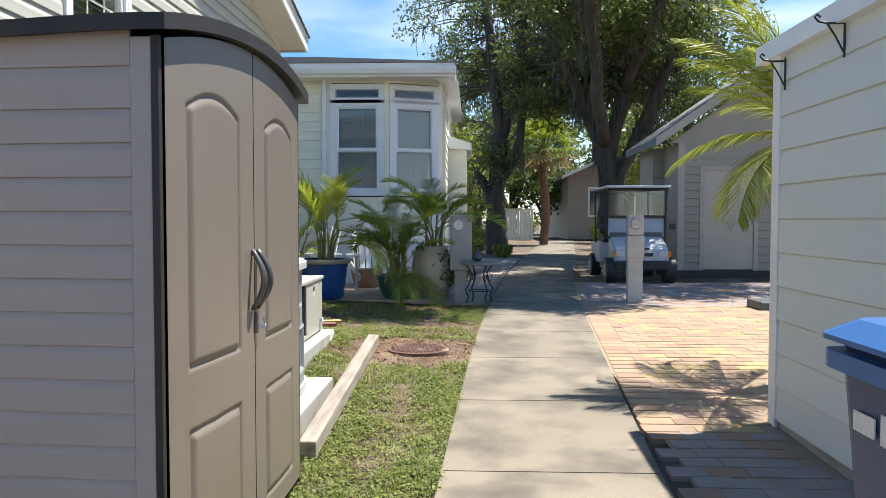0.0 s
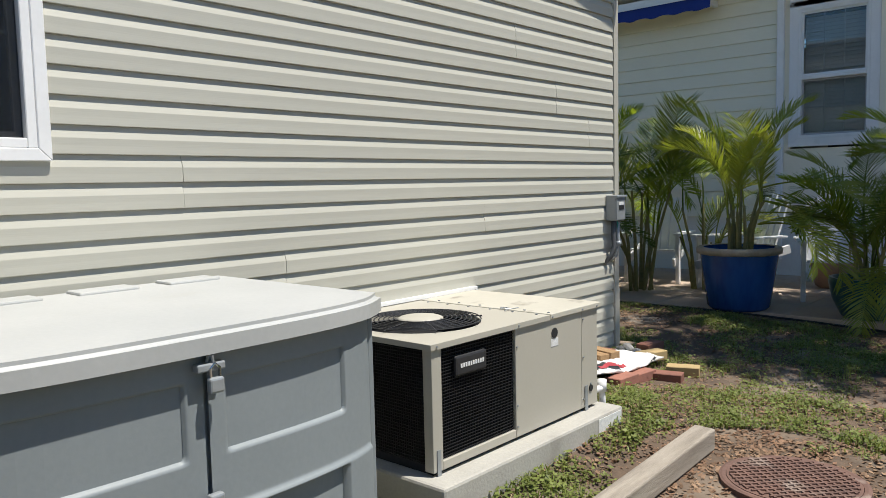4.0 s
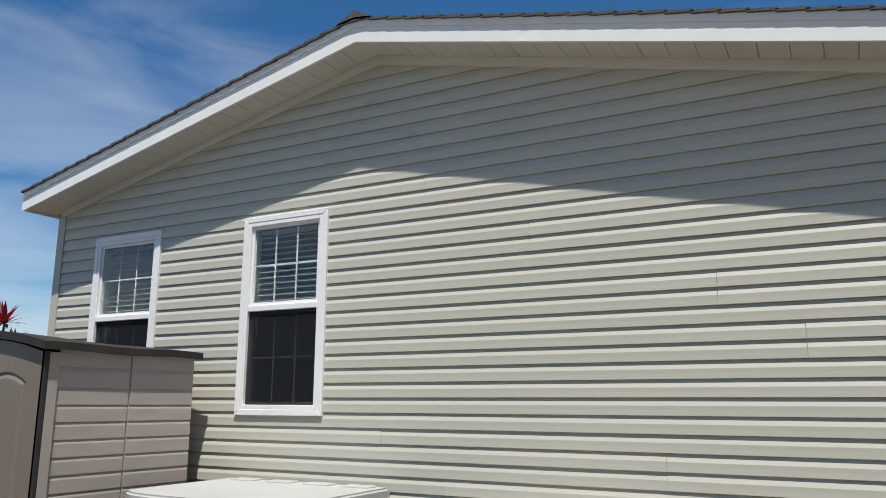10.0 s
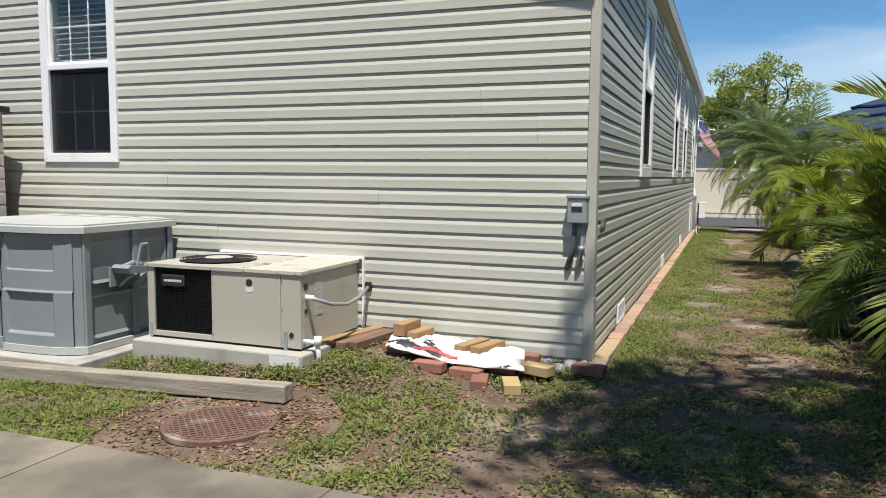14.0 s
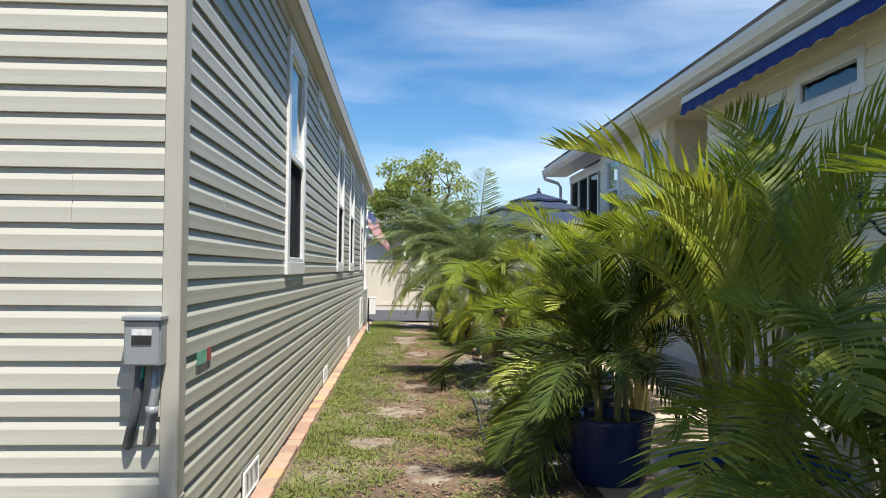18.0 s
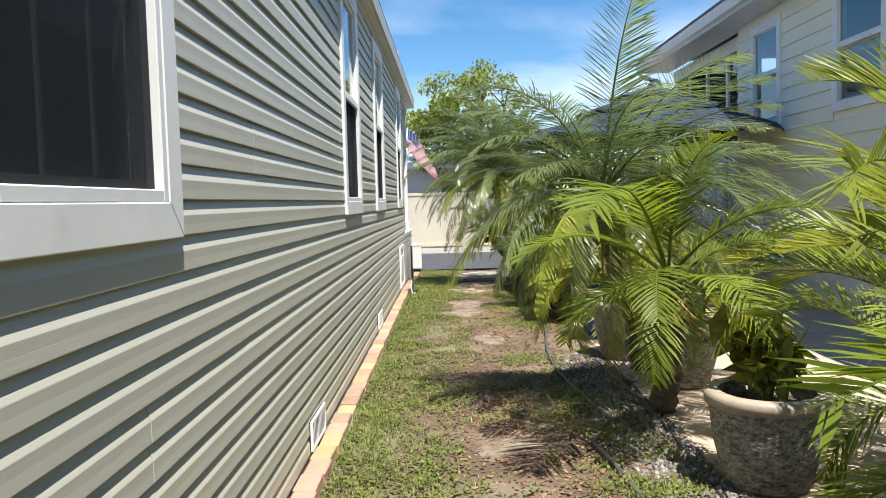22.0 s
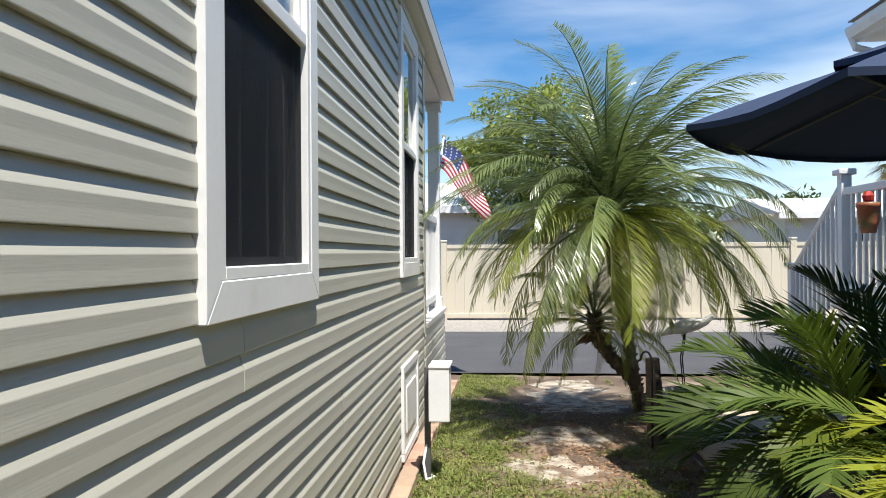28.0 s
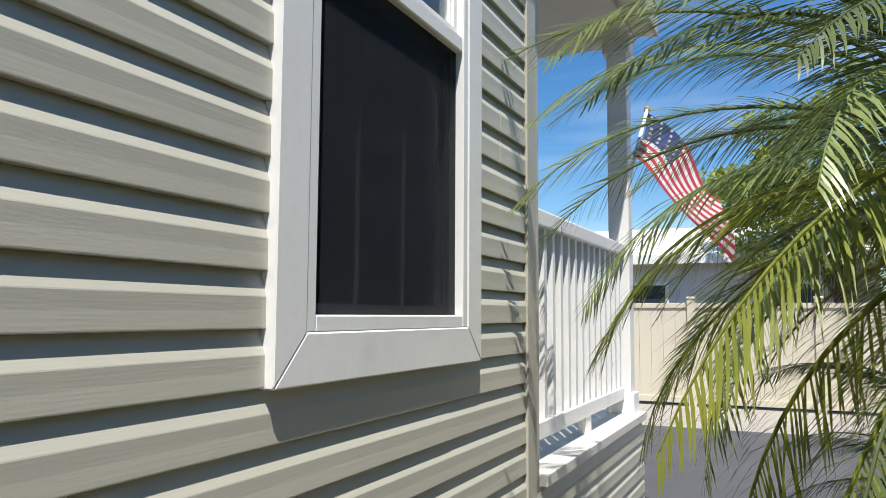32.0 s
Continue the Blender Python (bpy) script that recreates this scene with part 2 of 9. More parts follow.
M_WOOD_NEW = material("new_lumber", (0.36, 0.225, 0.11), (0.25, 0.15, 0.07), 4, 0.75, 0.3, 40, stretch=(0.8, 8, 8), vary=0.12)
M_WOOD_RED = material("wet_brown_lumber", (0.23, 0.14, 0.095), (0.14, 0.085, 0.06), 4, 0.75, 0.4, 40, stretch=(0.8, 8, 8), vary=0.15)
M_PAVER = material("tan_paver", (0.365, 0.26, 0.165), (0.305, 0.22, 0.14), 5, 0.85, 0.3, 90, vary=0.10)
M_PAVER_RED = material("salmon_paver", (0.34, 0.222, 0.155), (0.285, 0.188, 0.132), 5, 0.85, 0.3, 90, vary=0.10)
M_PAVER_YEL = material("yellow_paver", (0.435, 0.315, 0.15), (0.37, 0.27, 0.13), 5, 0.85, 0.3, 90, vary=0.10)
M_BRICK = material("red_brick", (0.30, 0.13, 0.09), (0.22, 0.10, 0.075), 8, 0.85, 0.4, 90, vary=0.2)
M_BLUEBIN = material("blue_bin_plastic", (0.03, 0.055, 0.13), (0.035, 0.06, 0.14), 3, 0.42, 0.04, 90)
M_BLUELID = material("bright_blue_lid", (0.04, 0.125, 0.32), (0.034, 0.11, 0.29), 3, 0.42, 0.04, 90)
M_NAVY = material("navy_canvas", (0.02, 0.035, 0.075), (0.025, 0.04, 0.085), 4, 0.85, 0.05, 200)
M_AWNING = material("royal_blue_canvas", (0.01, 0.03, 0.18), (0.012, 0.035, 0.2), 4, 0.8, 0.05, 200)

# ---- building helpers ----
ORG = {}


def thing(name, at=(0, 0, 0), label="", category="", group="", kind=""):
    """A top-level Empty at its base; its parts are given in world places unless built round the origin."""
    ob = new(name)
    ob.empty_display_size = 0.2
    ob.location = at
    ORG[ob.name] = Vector(at)
    return tagged(ob, label, category, group, kind)


def mesh_of(name, bm, mat, smooth=False):
    me = bpy.data.meshes.new(name)
    bm.normal_update()
    bm.to_mesh(me)
    bm.free()
    for m in (mat if isinstance(mat, (list, tuple)) else [mat]):
        me.materials.append(m)
    if smooth:
        me.shade_smooth()
    return me


def part(name, bm, mat, parent=None, label="", smooth=False, kind=""):
    """Links a bmesh, in world places, as one mesh object under a thing or part."""
    org = ORG.get(parent.name, Vector()) if parent else Vector()
    bmesh.ops.translate(bm, verts=bm.verts, vec=-org)
    ob = new(name, mesh_of(name, bm, mat, smooth))
    if parent:
        ob.parent = parent
        ORG[ob.name] = org
    if label:
        ob["label"] = label
    if kind:
        ob["kind"] = kind
    return ob


def piece(name, me, parent, m):
    """A repeat on shared mesh data, placed by a world matrix."""
    ob = new(name, me)
    ob.parent = parent
    ob.matrix_basis = Matrix.Translation(-ORG.get(parent.name, Vector())) @ m
    return ob


def structure(name, bm, mat, label, category="", smooth=False):
    ob = new(name, mesh_of(name, bm, mat, smooth))
    return tagged(ob, label, category or name.split("_")[0], kind="structure")


def box(bm, x0, x1, y0, y1, z0, z1, bevel=0.0, seg=2, m=None):
    v = [bm.verts.new((x, y, z)) for z in (z0, z1) for y in (y0, y1) for x in (x0, x1)]
    fs = [bm.faces.new([v[i] for i in f]) for f in ((0, 2, 3, 1), (4, 5, 7, 6), (0, 1, 5, 4), (2, 6, 7, 3), (0, 4, 6, 2), (1, 3, 7, 5))]
    if bevel:
        es = list({e for f in fs for e in f.edges})
        r = bmesh.ops.bevel(bm, geom=es, offset=bevel, segments=seg, affect="EDGES", profile=0.5)
        v = list({w for f in r["faces"] for w in f.verts} | {w for w in v if w.is_valid})
    if m is not None:
        bmesh.ops.transform(bm, matrix=m, verts=v)
    return v


def boxm(*a, **k):
    bm = bmesh.new()
    box(bm, *a, **k)
    return bm


def ring(bm, centre, u, v, r, n, flat=1.0):
    return [bm.verts.new(centre + u * (math.cos(2 * math.pi * i / n) * r) + v * (math.sin(2 * math.pi * i / n) * r * flat)) for i in range(n)]


def tube(bm, pts, radii, n=8, cap=True):
    """A tapered tube through points."""
    pts = [Vector(p) for p in pts]
    if not isinstance(radii, (list, tuple)):
        radii = [radii] * len(pts)
    prev, side = None, None
    for i, p in enumerate(pts):
        d = (pts[min(i + 1, len(pts) - 1)] - pts[max(i - 1, 0)]).normalized()
        if side is None:
            side = d.orthogonal().normalized()
        side = (side - d * side.dot(d)).normalized()
        cur = ring(bm, p, side, d.cross(side), radii[i], n)
        if prev:
            for j in range(n):
                bm.faces.new((prev[j], prev[(j + 1) % n], cur[(j + 1) % n], cur[j]))
        elif cap:
            bm.faces.new(cur[::-1])
        prev = cur
    if cap:
        bm.faces.new(prev)
    return bm


def tubem(pts, radii, n=8):
    return tube(bmesh.new(), pts, radii, n)


def lathe(bm, at, prof, n=24):
    """Turns a profile of (radius, height) round the upright through at."""
    prev = None
    for r, z in prof:
        cur = ring(bm, Vector(at) + Vector((0, 0, z)), Vector((1, 0, 0)), Vector((0, 1, 0)), max(r, 1e-4), n)
        if prev:
            for j in range(n):
                bm.faces.new((prev[j], prev[(j + 1) % n], cur[(j + 1) % n], cur[j]))
        prev = cur
    return bm


def prism(bm, outline, axis, a, b):
    """Extrudes an outline of (u, w) along an axis from a to b; the outline's u, w are the other two axes in order."""
    def at(u, w, d):
        return (d, u, w) if axis == "x" else (u, d, w) if axis == "y" else (u, w, d)
    lo = [bm.verts.new(at(u, w, a)) for u, w in outline]
    hi = [bm.verts.new(at(u, w, b)) for u, w in outline]
    k = len(outline)
    fs = [bm.faces.new(lo[::-1]), bm.faces.new(hi)]
    fs += [bm.faces.new((lo[i], lo[(i + 1) % k], hi[(i + 1) % k], hi[i])) for i in range(k)]
    bmesh.ops.recalc_face_normals(bm, faces=fs)
    return lo + hi


def prismm(*a):
    bm = bmesh.new()
    prism(bm, *a)
    return bm


def panel_with_holes(bm, axis, d0, d1, u0, u1, z0, z1, holes):
    """A wall slab across an axis, from d0 to d1 thick, with rectangular holes (u0, u1, z0, z1)."""
    us = sorted({u0, u1, *[h[0] for h in holes], *[h[1] for h in holes]})
    zs = sorted({z0, z1, *[h[2] for h in holes], *[h[3] for h in holes]})
    us, zs = [u for u in us if u0 <= u <= u1], [z for z in zs if z0 <= z <= z1]
    for i in range(len(us) - 1):
        for j in range(len(zs) - 1):
            cu, cz = (us[i] + us[i + 1]) / 2, (zs[j] + zs[j + 1]) / 2
            if any(h[0] < cu < h[1] and h[2] < cz < h[3] for h in holes):
                continue
            if axis == "x":
                box(bm, d0, d1, us[i], us[i + 1], zs[j], zs[j + 1])
            else:
                box(bm, us[i], us[i + 1], d0, d1, zs[j], zs[j + 1])
    bmesh.ops.remove_doubles(bm, verts=bm.verts, dist=1e-5)


def lap_profile(h, kind):
    """(outward, up) points of one siding course."""
    if kind == "dutch":
        return [(0.0005, 0.0), (0.0155, 0.0), (0.0166, 0.0010), (0.0168, 0.0028), (0.0160, h * 0.30), (0.0161, h * 0.545), (0.0157, h * 0.566), (0.0020, h * 0.985), (0.0010, h * 0.993), (0.0005, h * 0.999)]
    return [(0.0005, 0.0), (0.018, 0.0), (0.0195, 0.003), (0.005, h * 0.96), (0.001, h * 0.98), (0.0005, h * 0.999)]


def lap_mesh(name, h, kind, mat):
    """A board one metre long along local x, its face towards local -y."""
    bm = bmesh.new()
    prism(bm, [(-d, z) for d, z in lap_profile(h, kind)], "x", 0, 1)
    return mesh_of(name, bm, mat)


def spans(a, b, holes):
    """What is left of a..b when the holes are cut away."""
    out = [(a, b)]
    for p, q in holes:
        out = [s for r in out for s in ((r[0], min(r[1], p)), (max(r[0], q), r[1])) if s[1] - s[0] > 0.012]
    return out


def side_wall(parent, me, h, origin, turn, length, z0, rows, holes, joint=0.0, seed=0, limit=None, seams=()):
    """Lays siding boards on a wall: origin and turn give local x along it; holes are (u0, u1, z0, z1) in its own lengths."""
    rnd = random.Random(seed)
    base = Matrix.Translation(origin) @ Matrix.Rotation(radians(turn), 4, "Z")
    for k in range(rows):
        z = z0 + k * h
        a, b = limit(z) if limit else (0.0, length)
        if k % 2 == 0 or not joint:
            cut = rnd.uniform(0.4, joint) if joint else 0
        marks = []
        c = cut
        marks += [(u - 0.0008, u + 0.0008) for u, w0, w1 in seams if w0 < z + h * 0.5 < w1]
        while joint and c < b:
            marks.append((c - 0.0008, c + 0.0008))
            c += joint
        for i, (p, q) in enumerate(spans(a, b, [(u0, u1) for u0, u1, w0, w1 in holes if w0 < z + h * 0.5 < w1] + marks)):
            piece("siding_board", me, parent, base @ pose(p, -0.0011 * (i % 2), z) @ Matrix.Diagonal((q - p, 1, 1, 1)))

# ---- ground ----
def ease(a, b, t):
    k = min(1.0, max(0.0, (t - a) / (b - a)))
    return k * k * (3 - 2 * k)


def zg(x, y):
    """Height of the ground."""
    z = ease(3.0, 8.3, y) * (0.13 + 0.07 * ease(0.0, 2.5, -x))
    z += 0.10 * ease(0.95, 1.35, -x) * ease(5.3, 5.9, y) * (1 - ease(7.2, 8.0, y)) * (x > -2.5)
    k = ease(14.0, 18.7, -x)
    return z * (1 - k) + 0.10 * k


def grid_sheet(xs, ys, lift=0.0, f=zg):
    bm = bmesh.new()
    v = [[bm.verts.new((x, y, f(x, y) + lift)) for y in ys] for x in xs]
    for i in range(len(xs) - 1):
        for j in range(len(ys) - 1):
            bm.faces.new((v[i][j], v[i + 1][j], v[i + 1][j + 1], v[i][j + 1]))
    return bm


def rough(x, y):
    near = 1.0 if -26 < x < 12 and -4 < y < 30 else 0.0
    return zg(x, y) - 0.012 + near * 0.016 * noise.noise(Vector((x * 2.1, y * 2.1, 0))) + near * 0.01 * noise.noise(Vector((x * 7, y * 7, 3)))


GX = [-900, -300, -120, -60, -36] + [-26 + 0.18 * i for i in range(172)] + [5 + 1.0 * i for i in range(15)] + [25, 40, 70, 150, 400, 900]
GY = [-900, -300, -100, -40, -15, -8] + [-4 + 0.18 * i for i in range(105)] + [15 + 1.0 * i for i in range(20)] + [38, 45, 60, 90, 150, 300, 900]
structure("ground", grid_sheet(GX, GY, 0.0, rough), M_GROUND, "sandy soil with patches of thin weedy grass", "ground", smooth=True)

structure("road", grid_sheet([-23.7, -22, -20.5, -18.9], [-80 + 4 * i for i in range(60)], 0.02, lambda x, y: 0.10), M_ASPHALT, "dark grey asphalt lane past the lots", "road")
structure("gravel_verge", grid_sheet([-26.4, -25, -23.7], [-80 + 4 * i for i in range(60)], 0.012, lambda x, y: 0.10), M_GRAVEL, "pale gravel verge between lane and fence", "verge")


# sidewalk: slabs with open joints, bending slowly to the right
def walk_edge(y):
    """Left and right edge of the sidewalk."""
    return -0.30 + 0.028 * y + 0.0022 * y * y if y < 22 else 1.381 + 0.1248 * (y - 22), 0.77 + 0.040 * y + 0.0028 * y * y if y < 22 else 3.005 + 0.127 * (y - 22)


sidewalk = thing("sidewalk", (0, 0, 0), "stained tan concrete sidewalk of jointed slabs", "sidewalk", kind="structure")
joints = [3.863 + 1.375 * i for i in range(-7, 34)]
fill_y = [-6.3 + 0.6 * i for i in range(92)]
bm = bmesh.new()
row_l = [bm.verts.new((walk_edge(y)[0] + 0.012, y, zg(walk_edge(y)[0], y) + 0.017)) for y in fill_y]
row_r = [bm.verts.new((walk_edge(y)[1] - 0.012, y, zg(walk_edge(y)[1], y) + 0.017)) for y in fill_y]
for i in range(len(fill_y) - 1):
    bm.faces.new((row_l[i], row_r[i], row_r[i + 1], row_l[i + 1]))
part("joint_fill", bm, M_CONCRETE, sidewalk)
for a, b in zip(joints[:-1], joints[1:]):
    bm = bmesh.new()
    g = 0.0025
    la, ra = walk_edge(a + g)
    lb, rb = walk_edge(b - g)
    top = [(la, a + g), (ra, a + g), (rb, b - g), (lb, b - g)]
    hi = [bm.verts.new((x, y, zg(x, y) + 0.022)) for x, y in top]
    lo = [bm.verts.new((x, y, zg(x, y) - 0.08)) for x, y in top]
    bm.faces.new(hi)
    for i in range(4):
        bm.faces.new((lo[i], lo[(i + 1) % 4], hi[(i + 1) % 4], hi[i]))
    bmesh.ops.bevel(bm, geom=[e for e in bm.edges if all(v in hi for v in e.verts)], offset=0.004, segments=2, affect="EDGES")
    part("slab", bm, M_CONCRETE, sidewalk)

# ---- the house with clay vinyl siding ----
XE, YN, YS, XW = -2.2, 8.60, 1.82, -15.98
RIDGE_Y, RIDGE_Z, PITCH = 5.21, 4.20, 0.229
H = 0.099
Z0 = 0.226


def roof_z(y):
    return RIDGE_Z - PITCH * abs(y - RIDGE_Y)


GABLE_WIN = [(4.03, 4.815, 1.487, 2.962), (2.343, 3.134, 1.487, 2.968)]
NORTH_WIN = [(-5.745, -4.78, 1.405, 3.14), (-10.045, -9.06, 1.405, 3.14), (-12.345, -11.345, 1.405, 3.14), (-15.46, -14.52, 1.405, 3.14)]
TRANSOM = (-7.66, -6.66, 2.93, 3.16)
IN = 0.05
bm = bmesh.new()
panel_with_holes(bm, "x", XE - 0.12, XE, YS, YN, -0.05, 3.25, [(a + IN, b - IN, c + IN, d - IN) for a, b, c, d in GABLE_WIN])
prism(bm, [(YS, 3.25), (YN, 3.25), (YN, roof_z(YN) - 0.13), (RIDGE_Y, RIDGE_Z - 0.13), (YS, roof_z(YS) - 0.13)], "x", XE - 0.12, XE)
wall_east = structure("wall_east", bm, M_SIDING, "gable wall of clay-coloured dutch-lap vinyl siding", "wall")
bm = bmesh.new()
panel_with_holes(bm, "y", YN - 0.12, YN, XW, XE - 0.12, 0.12, 3.30, [(a + IN, b - IN, c + IN, d - IN) for a, b, c, d in NORTH_WIN + [TRANSOM]])
wall_north = structure("wall_north", bm, M_SIDING, "long wall of clay-coloured dutch-lap vinyl siding", "wall")
bm = boxm(XW, XE - 0.12, YS, YS + 0.12, 0.0, 3.30)
structure("wall_south", bm, M_SIDING, "plain far wall of the sided house", "wall")
bm = boxm(XW - 0.12, XW, YS, YN, 0.12, 3.9)
structure("wall_west", bm, M_SIDING, "porch-end wall of the sided house", "wall")
# rooms behind the windows: floor, ceiling and a partition, made dim by their colour
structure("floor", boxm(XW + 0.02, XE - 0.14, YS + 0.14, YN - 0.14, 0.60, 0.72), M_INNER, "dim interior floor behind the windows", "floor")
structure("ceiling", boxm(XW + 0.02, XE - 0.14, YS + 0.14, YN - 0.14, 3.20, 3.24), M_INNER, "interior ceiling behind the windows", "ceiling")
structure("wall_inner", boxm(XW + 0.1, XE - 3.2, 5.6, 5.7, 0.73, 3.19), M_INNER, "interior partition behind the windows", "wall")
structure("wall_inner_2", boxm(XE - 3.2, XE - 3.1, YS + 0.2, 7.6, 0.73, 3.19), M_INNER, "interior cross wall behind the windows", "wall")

LAP = lap_mesh("siding_board", H, "dutch", M_SIDING)
side_wall(wall_east, LAP, H, (XE, YS + 0.06, 0), 90, YN - YS - 0.085, Z0 - 2 * H, 33, [(a - YS - 0.06 + 0.02, b - YS - 0.06 - 0.02, c + 0.02, d - 0.02) for a, b, c, d in GABLE_WIN], 0.0, 4, None, [(y - YS - 0.06, za, zb) for y, za, zb in ((5.29, 1.30, 1.50), (7.12, 1.09, 1.28), (7.81, 0.68, 0.86), (7.44, 2.10, 2.27), (7.86, 1.78, 1.98), (8.25, 1.60, 1.77), (5.75, 0.88, 1.07), (6.35, 2.5, 2.69), (5.6, 2.9, 3.08), (3.4, 1.2, 1.39), (3.6, 0.6, 0.79), (5.36, 0.85, 1.0))])
for k in range(31, 39):
    z = Z0 + k * H
    edge = lambda w: (RIDGE_Y - (RIDGE_Z - 0.15 - w) / PITCH, RIDGE_Y + (RIDGE_Z - 0.15 - w) / PITCH)
    bm = bmesh.new()
    prof = lap_profile(H, "dutch")
    pair = []
    for s in (0, 1):
        row = []
        for d, w in prof:
            a, b = edge(z + min(w, H))
            y = max(a, YS + 0.05) if s == 0 else min(b, YN - 0.022)
            row.append(bm.verts.new((XE + d, y if b > a else RIDGE_Y, z + w)))
        pair.append(row)
    for i in range(len(prof) - 1):
        bm.faces.new((pair[0][i], pair[0][i + 1], pair[1][i + 1], pair[1][i]))
    bmesh.ops.recalc_face_normals(bm, faces=bm.faces)
    part("siding_board", bm, M_SIDING, wall_east)
# local x of the long wall runs from the corner towards -x
side_wall(wall_north, LAP, H, (XE - 0.074, YN, 0), 180, XE - XW - 0.12, Z0 - 0.005, 31, [(XE - 0.074 - b + 0.02, XE - 0.074 - a - 0.02, c + 0.02, d - 0.02) for a, b, c, d in NORTH_WIN + [TRANSOM]], 3.66, 9)


def trim(name, bm, mat, label):
    return structure(name, bm, mat, label, "trim")


bm = bmesh.new()
prism(bm, [(XE - 0.075, YN + 0.002), (XE - 0.075, YN + 0.038), (XE + 0.018, YN + 0.040), (XE + 0.024, YN + 0.034), (XE + 0.024, YN - 0.022), (XE + 0.002, YN - 0.022), (XE + 0.002, YN + 0.002)], "z", 0.62, 3.30)
prism(bm, [(XE - 0.077, YN + 0.002), (XE - 0.077, YN + 0.041), (XE + 0.021, YN + 0.043), (XE + 0.027, YN + 0.037), (XE + 0.027, YN - 0.024), (XE + 0.002, YN - 0.024), (XE + 0.002, YN + 0.002)], "z", 0.20, 0.625)
trim("corner_trim", bm, M_TRIM, "vertical clay vinyl corner post")
bm = bmesh.new()
box(bm, XE + 0.002, XE + 0.024, YS - 0.02, YS + 0.07, 0.14, 3.25)
trim("corner_trim_2", bm, M_TRIM, "vertical clay vinyl corner post")
bm = bmesh.new()
box(bm, XW - 0.02, XW + 0.075, YN + 0.002, YN + 0.024, 0.90, 3.30, 0.004)
trim("corner_trim_3", bm, M_TRIM, "vertical clay vinyl corner post by the porch")
bm = bmesh.new()
box(bm, -18.05, XE - 0.078, YN + 0.001, YN + 0.012, 0.13, Z0)
trim("baseboard", bm, M_TRIM, "starter strip under the lowest siding course")

# roof
XR0, XR1 = -18.12, -1.885
roof = thing("roof", (-10, RIDGE_Y, 3.3), "low gable roof of dark asphalt shingles with white fascia", "roof", kind="structure")
EAVE = 3.50
for s, name in ((1, "roof_deck"), (-1, "roof_deck")):
    y1 = RIDGE_Y + s * EAVE
    bm = bmesh.new()
    prism(bm, [(RIDGE_Y, RIDGE_Z - 0.03), (y1, roof_z(y1) - 0.03), (y1, roof_z(y1) - 0.10), (RIDGE_Y, RIDGE_Z - 0.10)], "x", XR0 + 0.02, XR1 - 0.02)
    part(name, bm, M_SOFFIT, roof)
    # rake boards at both gable ends, and the eave board
    for xa, xb in ((XR1 - 0.022, XR1), (XR0, XR0 + 0.022)):
        bm = bmesh.new()
        prism(bm, [(RIDGE_Y, RIDGE_Z - 0.012), (y1, roof_z(y1) - 0.012), (y1, roof_z(y1) - 0.165), (RIDGE_Y, RIDGE_Z - 0.165)], "x", xa, xb)
        part("rake_board", bm, M_WHITE, roof)
        bm = bmesh.new()
        prism(bm, [(RIDGE_Y, RIDGE_Z - 0.004), (y1, roof_z(y1) - 0.004), (y1, roof_z(y1) - 0.055), (RIDGE_Y, RIDGE_Z - 0.055)], "x", xb if xb == XR1 else xa - 0.012, xb + 0.012 if xb == XR1 else xa)
        part("drip_edge", bm, M_WHITE, roof)
    a, b = sorted((y1, y1 + s * 0.022))
    part("eave_board", boxm(XR0, XR1, a, b, roof_z(y1) - 0.165, roof_z(y1) - 0.012), M_TRIM if s > 0 else M_WHITE, roof)
    # boxed soffit under the gable overhang, in short vented panels
    n = 22
    for i in range(n):
        ya, yb = RIDGE_Y + s * EAVE * i / n, RIDGE_Y + s * EAVE * (i + 1) / n - s * 0.004
        bm = bmesh.new()
        prism(bm, [(ya, roof_z(ya) - 0.135), (yb, roof_z(yb) - 0.135), (yb, roof_z(yb) - 0.145), (ya, roof_z(ya) - 0.145)], "x", XE + 0.0, XR1 - 0.024)
        part("soffit_panel", bm, M_SOFFIT, roof)
    bm = bmesh.new()
    y2 = YN - 0.02 if s > 0 else YS + 0.02
    prism(bm, [(RIDGE_Y, RIDGE_Z - 0.146), (y2, roof_z(y2) - 0.146), (y2, roof_z(y2) - 0.215), (RIDGE_Y, RIDGE_Z - 0.215)], "x", XE + 0.002, XE + 0.03)
    part("frieze", bm, M_SOFFIT, roof)
    # shingle courses
    rows = 25
    for i in range(rows):
        d0, d1 = EAVE * 1.006 * (i + 1) / rows, EAVE * 1.006 * i / rows - 0.02
        ya, yb = RIDGE_Y + s * d0, RIDGE_Y + s * max(0.0, d1)
        bm = bmesh.new()
        rz = random.Random(i)
        x = XR0 - 0.02
        prism(bm, [(ya, roof_z(ya) + 0.016), (yb, roof_z(yb) + 0.004), (yb, roof_z(yb) - 0.012), (ya, roof_z(ya) - 0.003)], "x", XR0 - 0.02, XR1 + 0.030)
        part("shingle_course", bm, M_SHINGLE, roof)
bm = bmesh.new()
prism(bm, [(RIDGE_Y - 0.16, roof_z(RIDGE_Y - 0.16) + 0.012), (RIDGE_Y, RIDGE_Z + 0.06), (RIDGE_Y + 0.16, roof_z(RIDGE_Y + 0.16) + 0.012)], "x", XR0 - 0.03, XR1 + 0.03)
part("ridge_cap", bm, M_SHINGLE, roof)
part("soffit", boxm(XR0 + 0.03, XE, YN + 0.0, RIDGE_Y + EAVE, 3.235, 3.25), M_SOFFIT, roof)
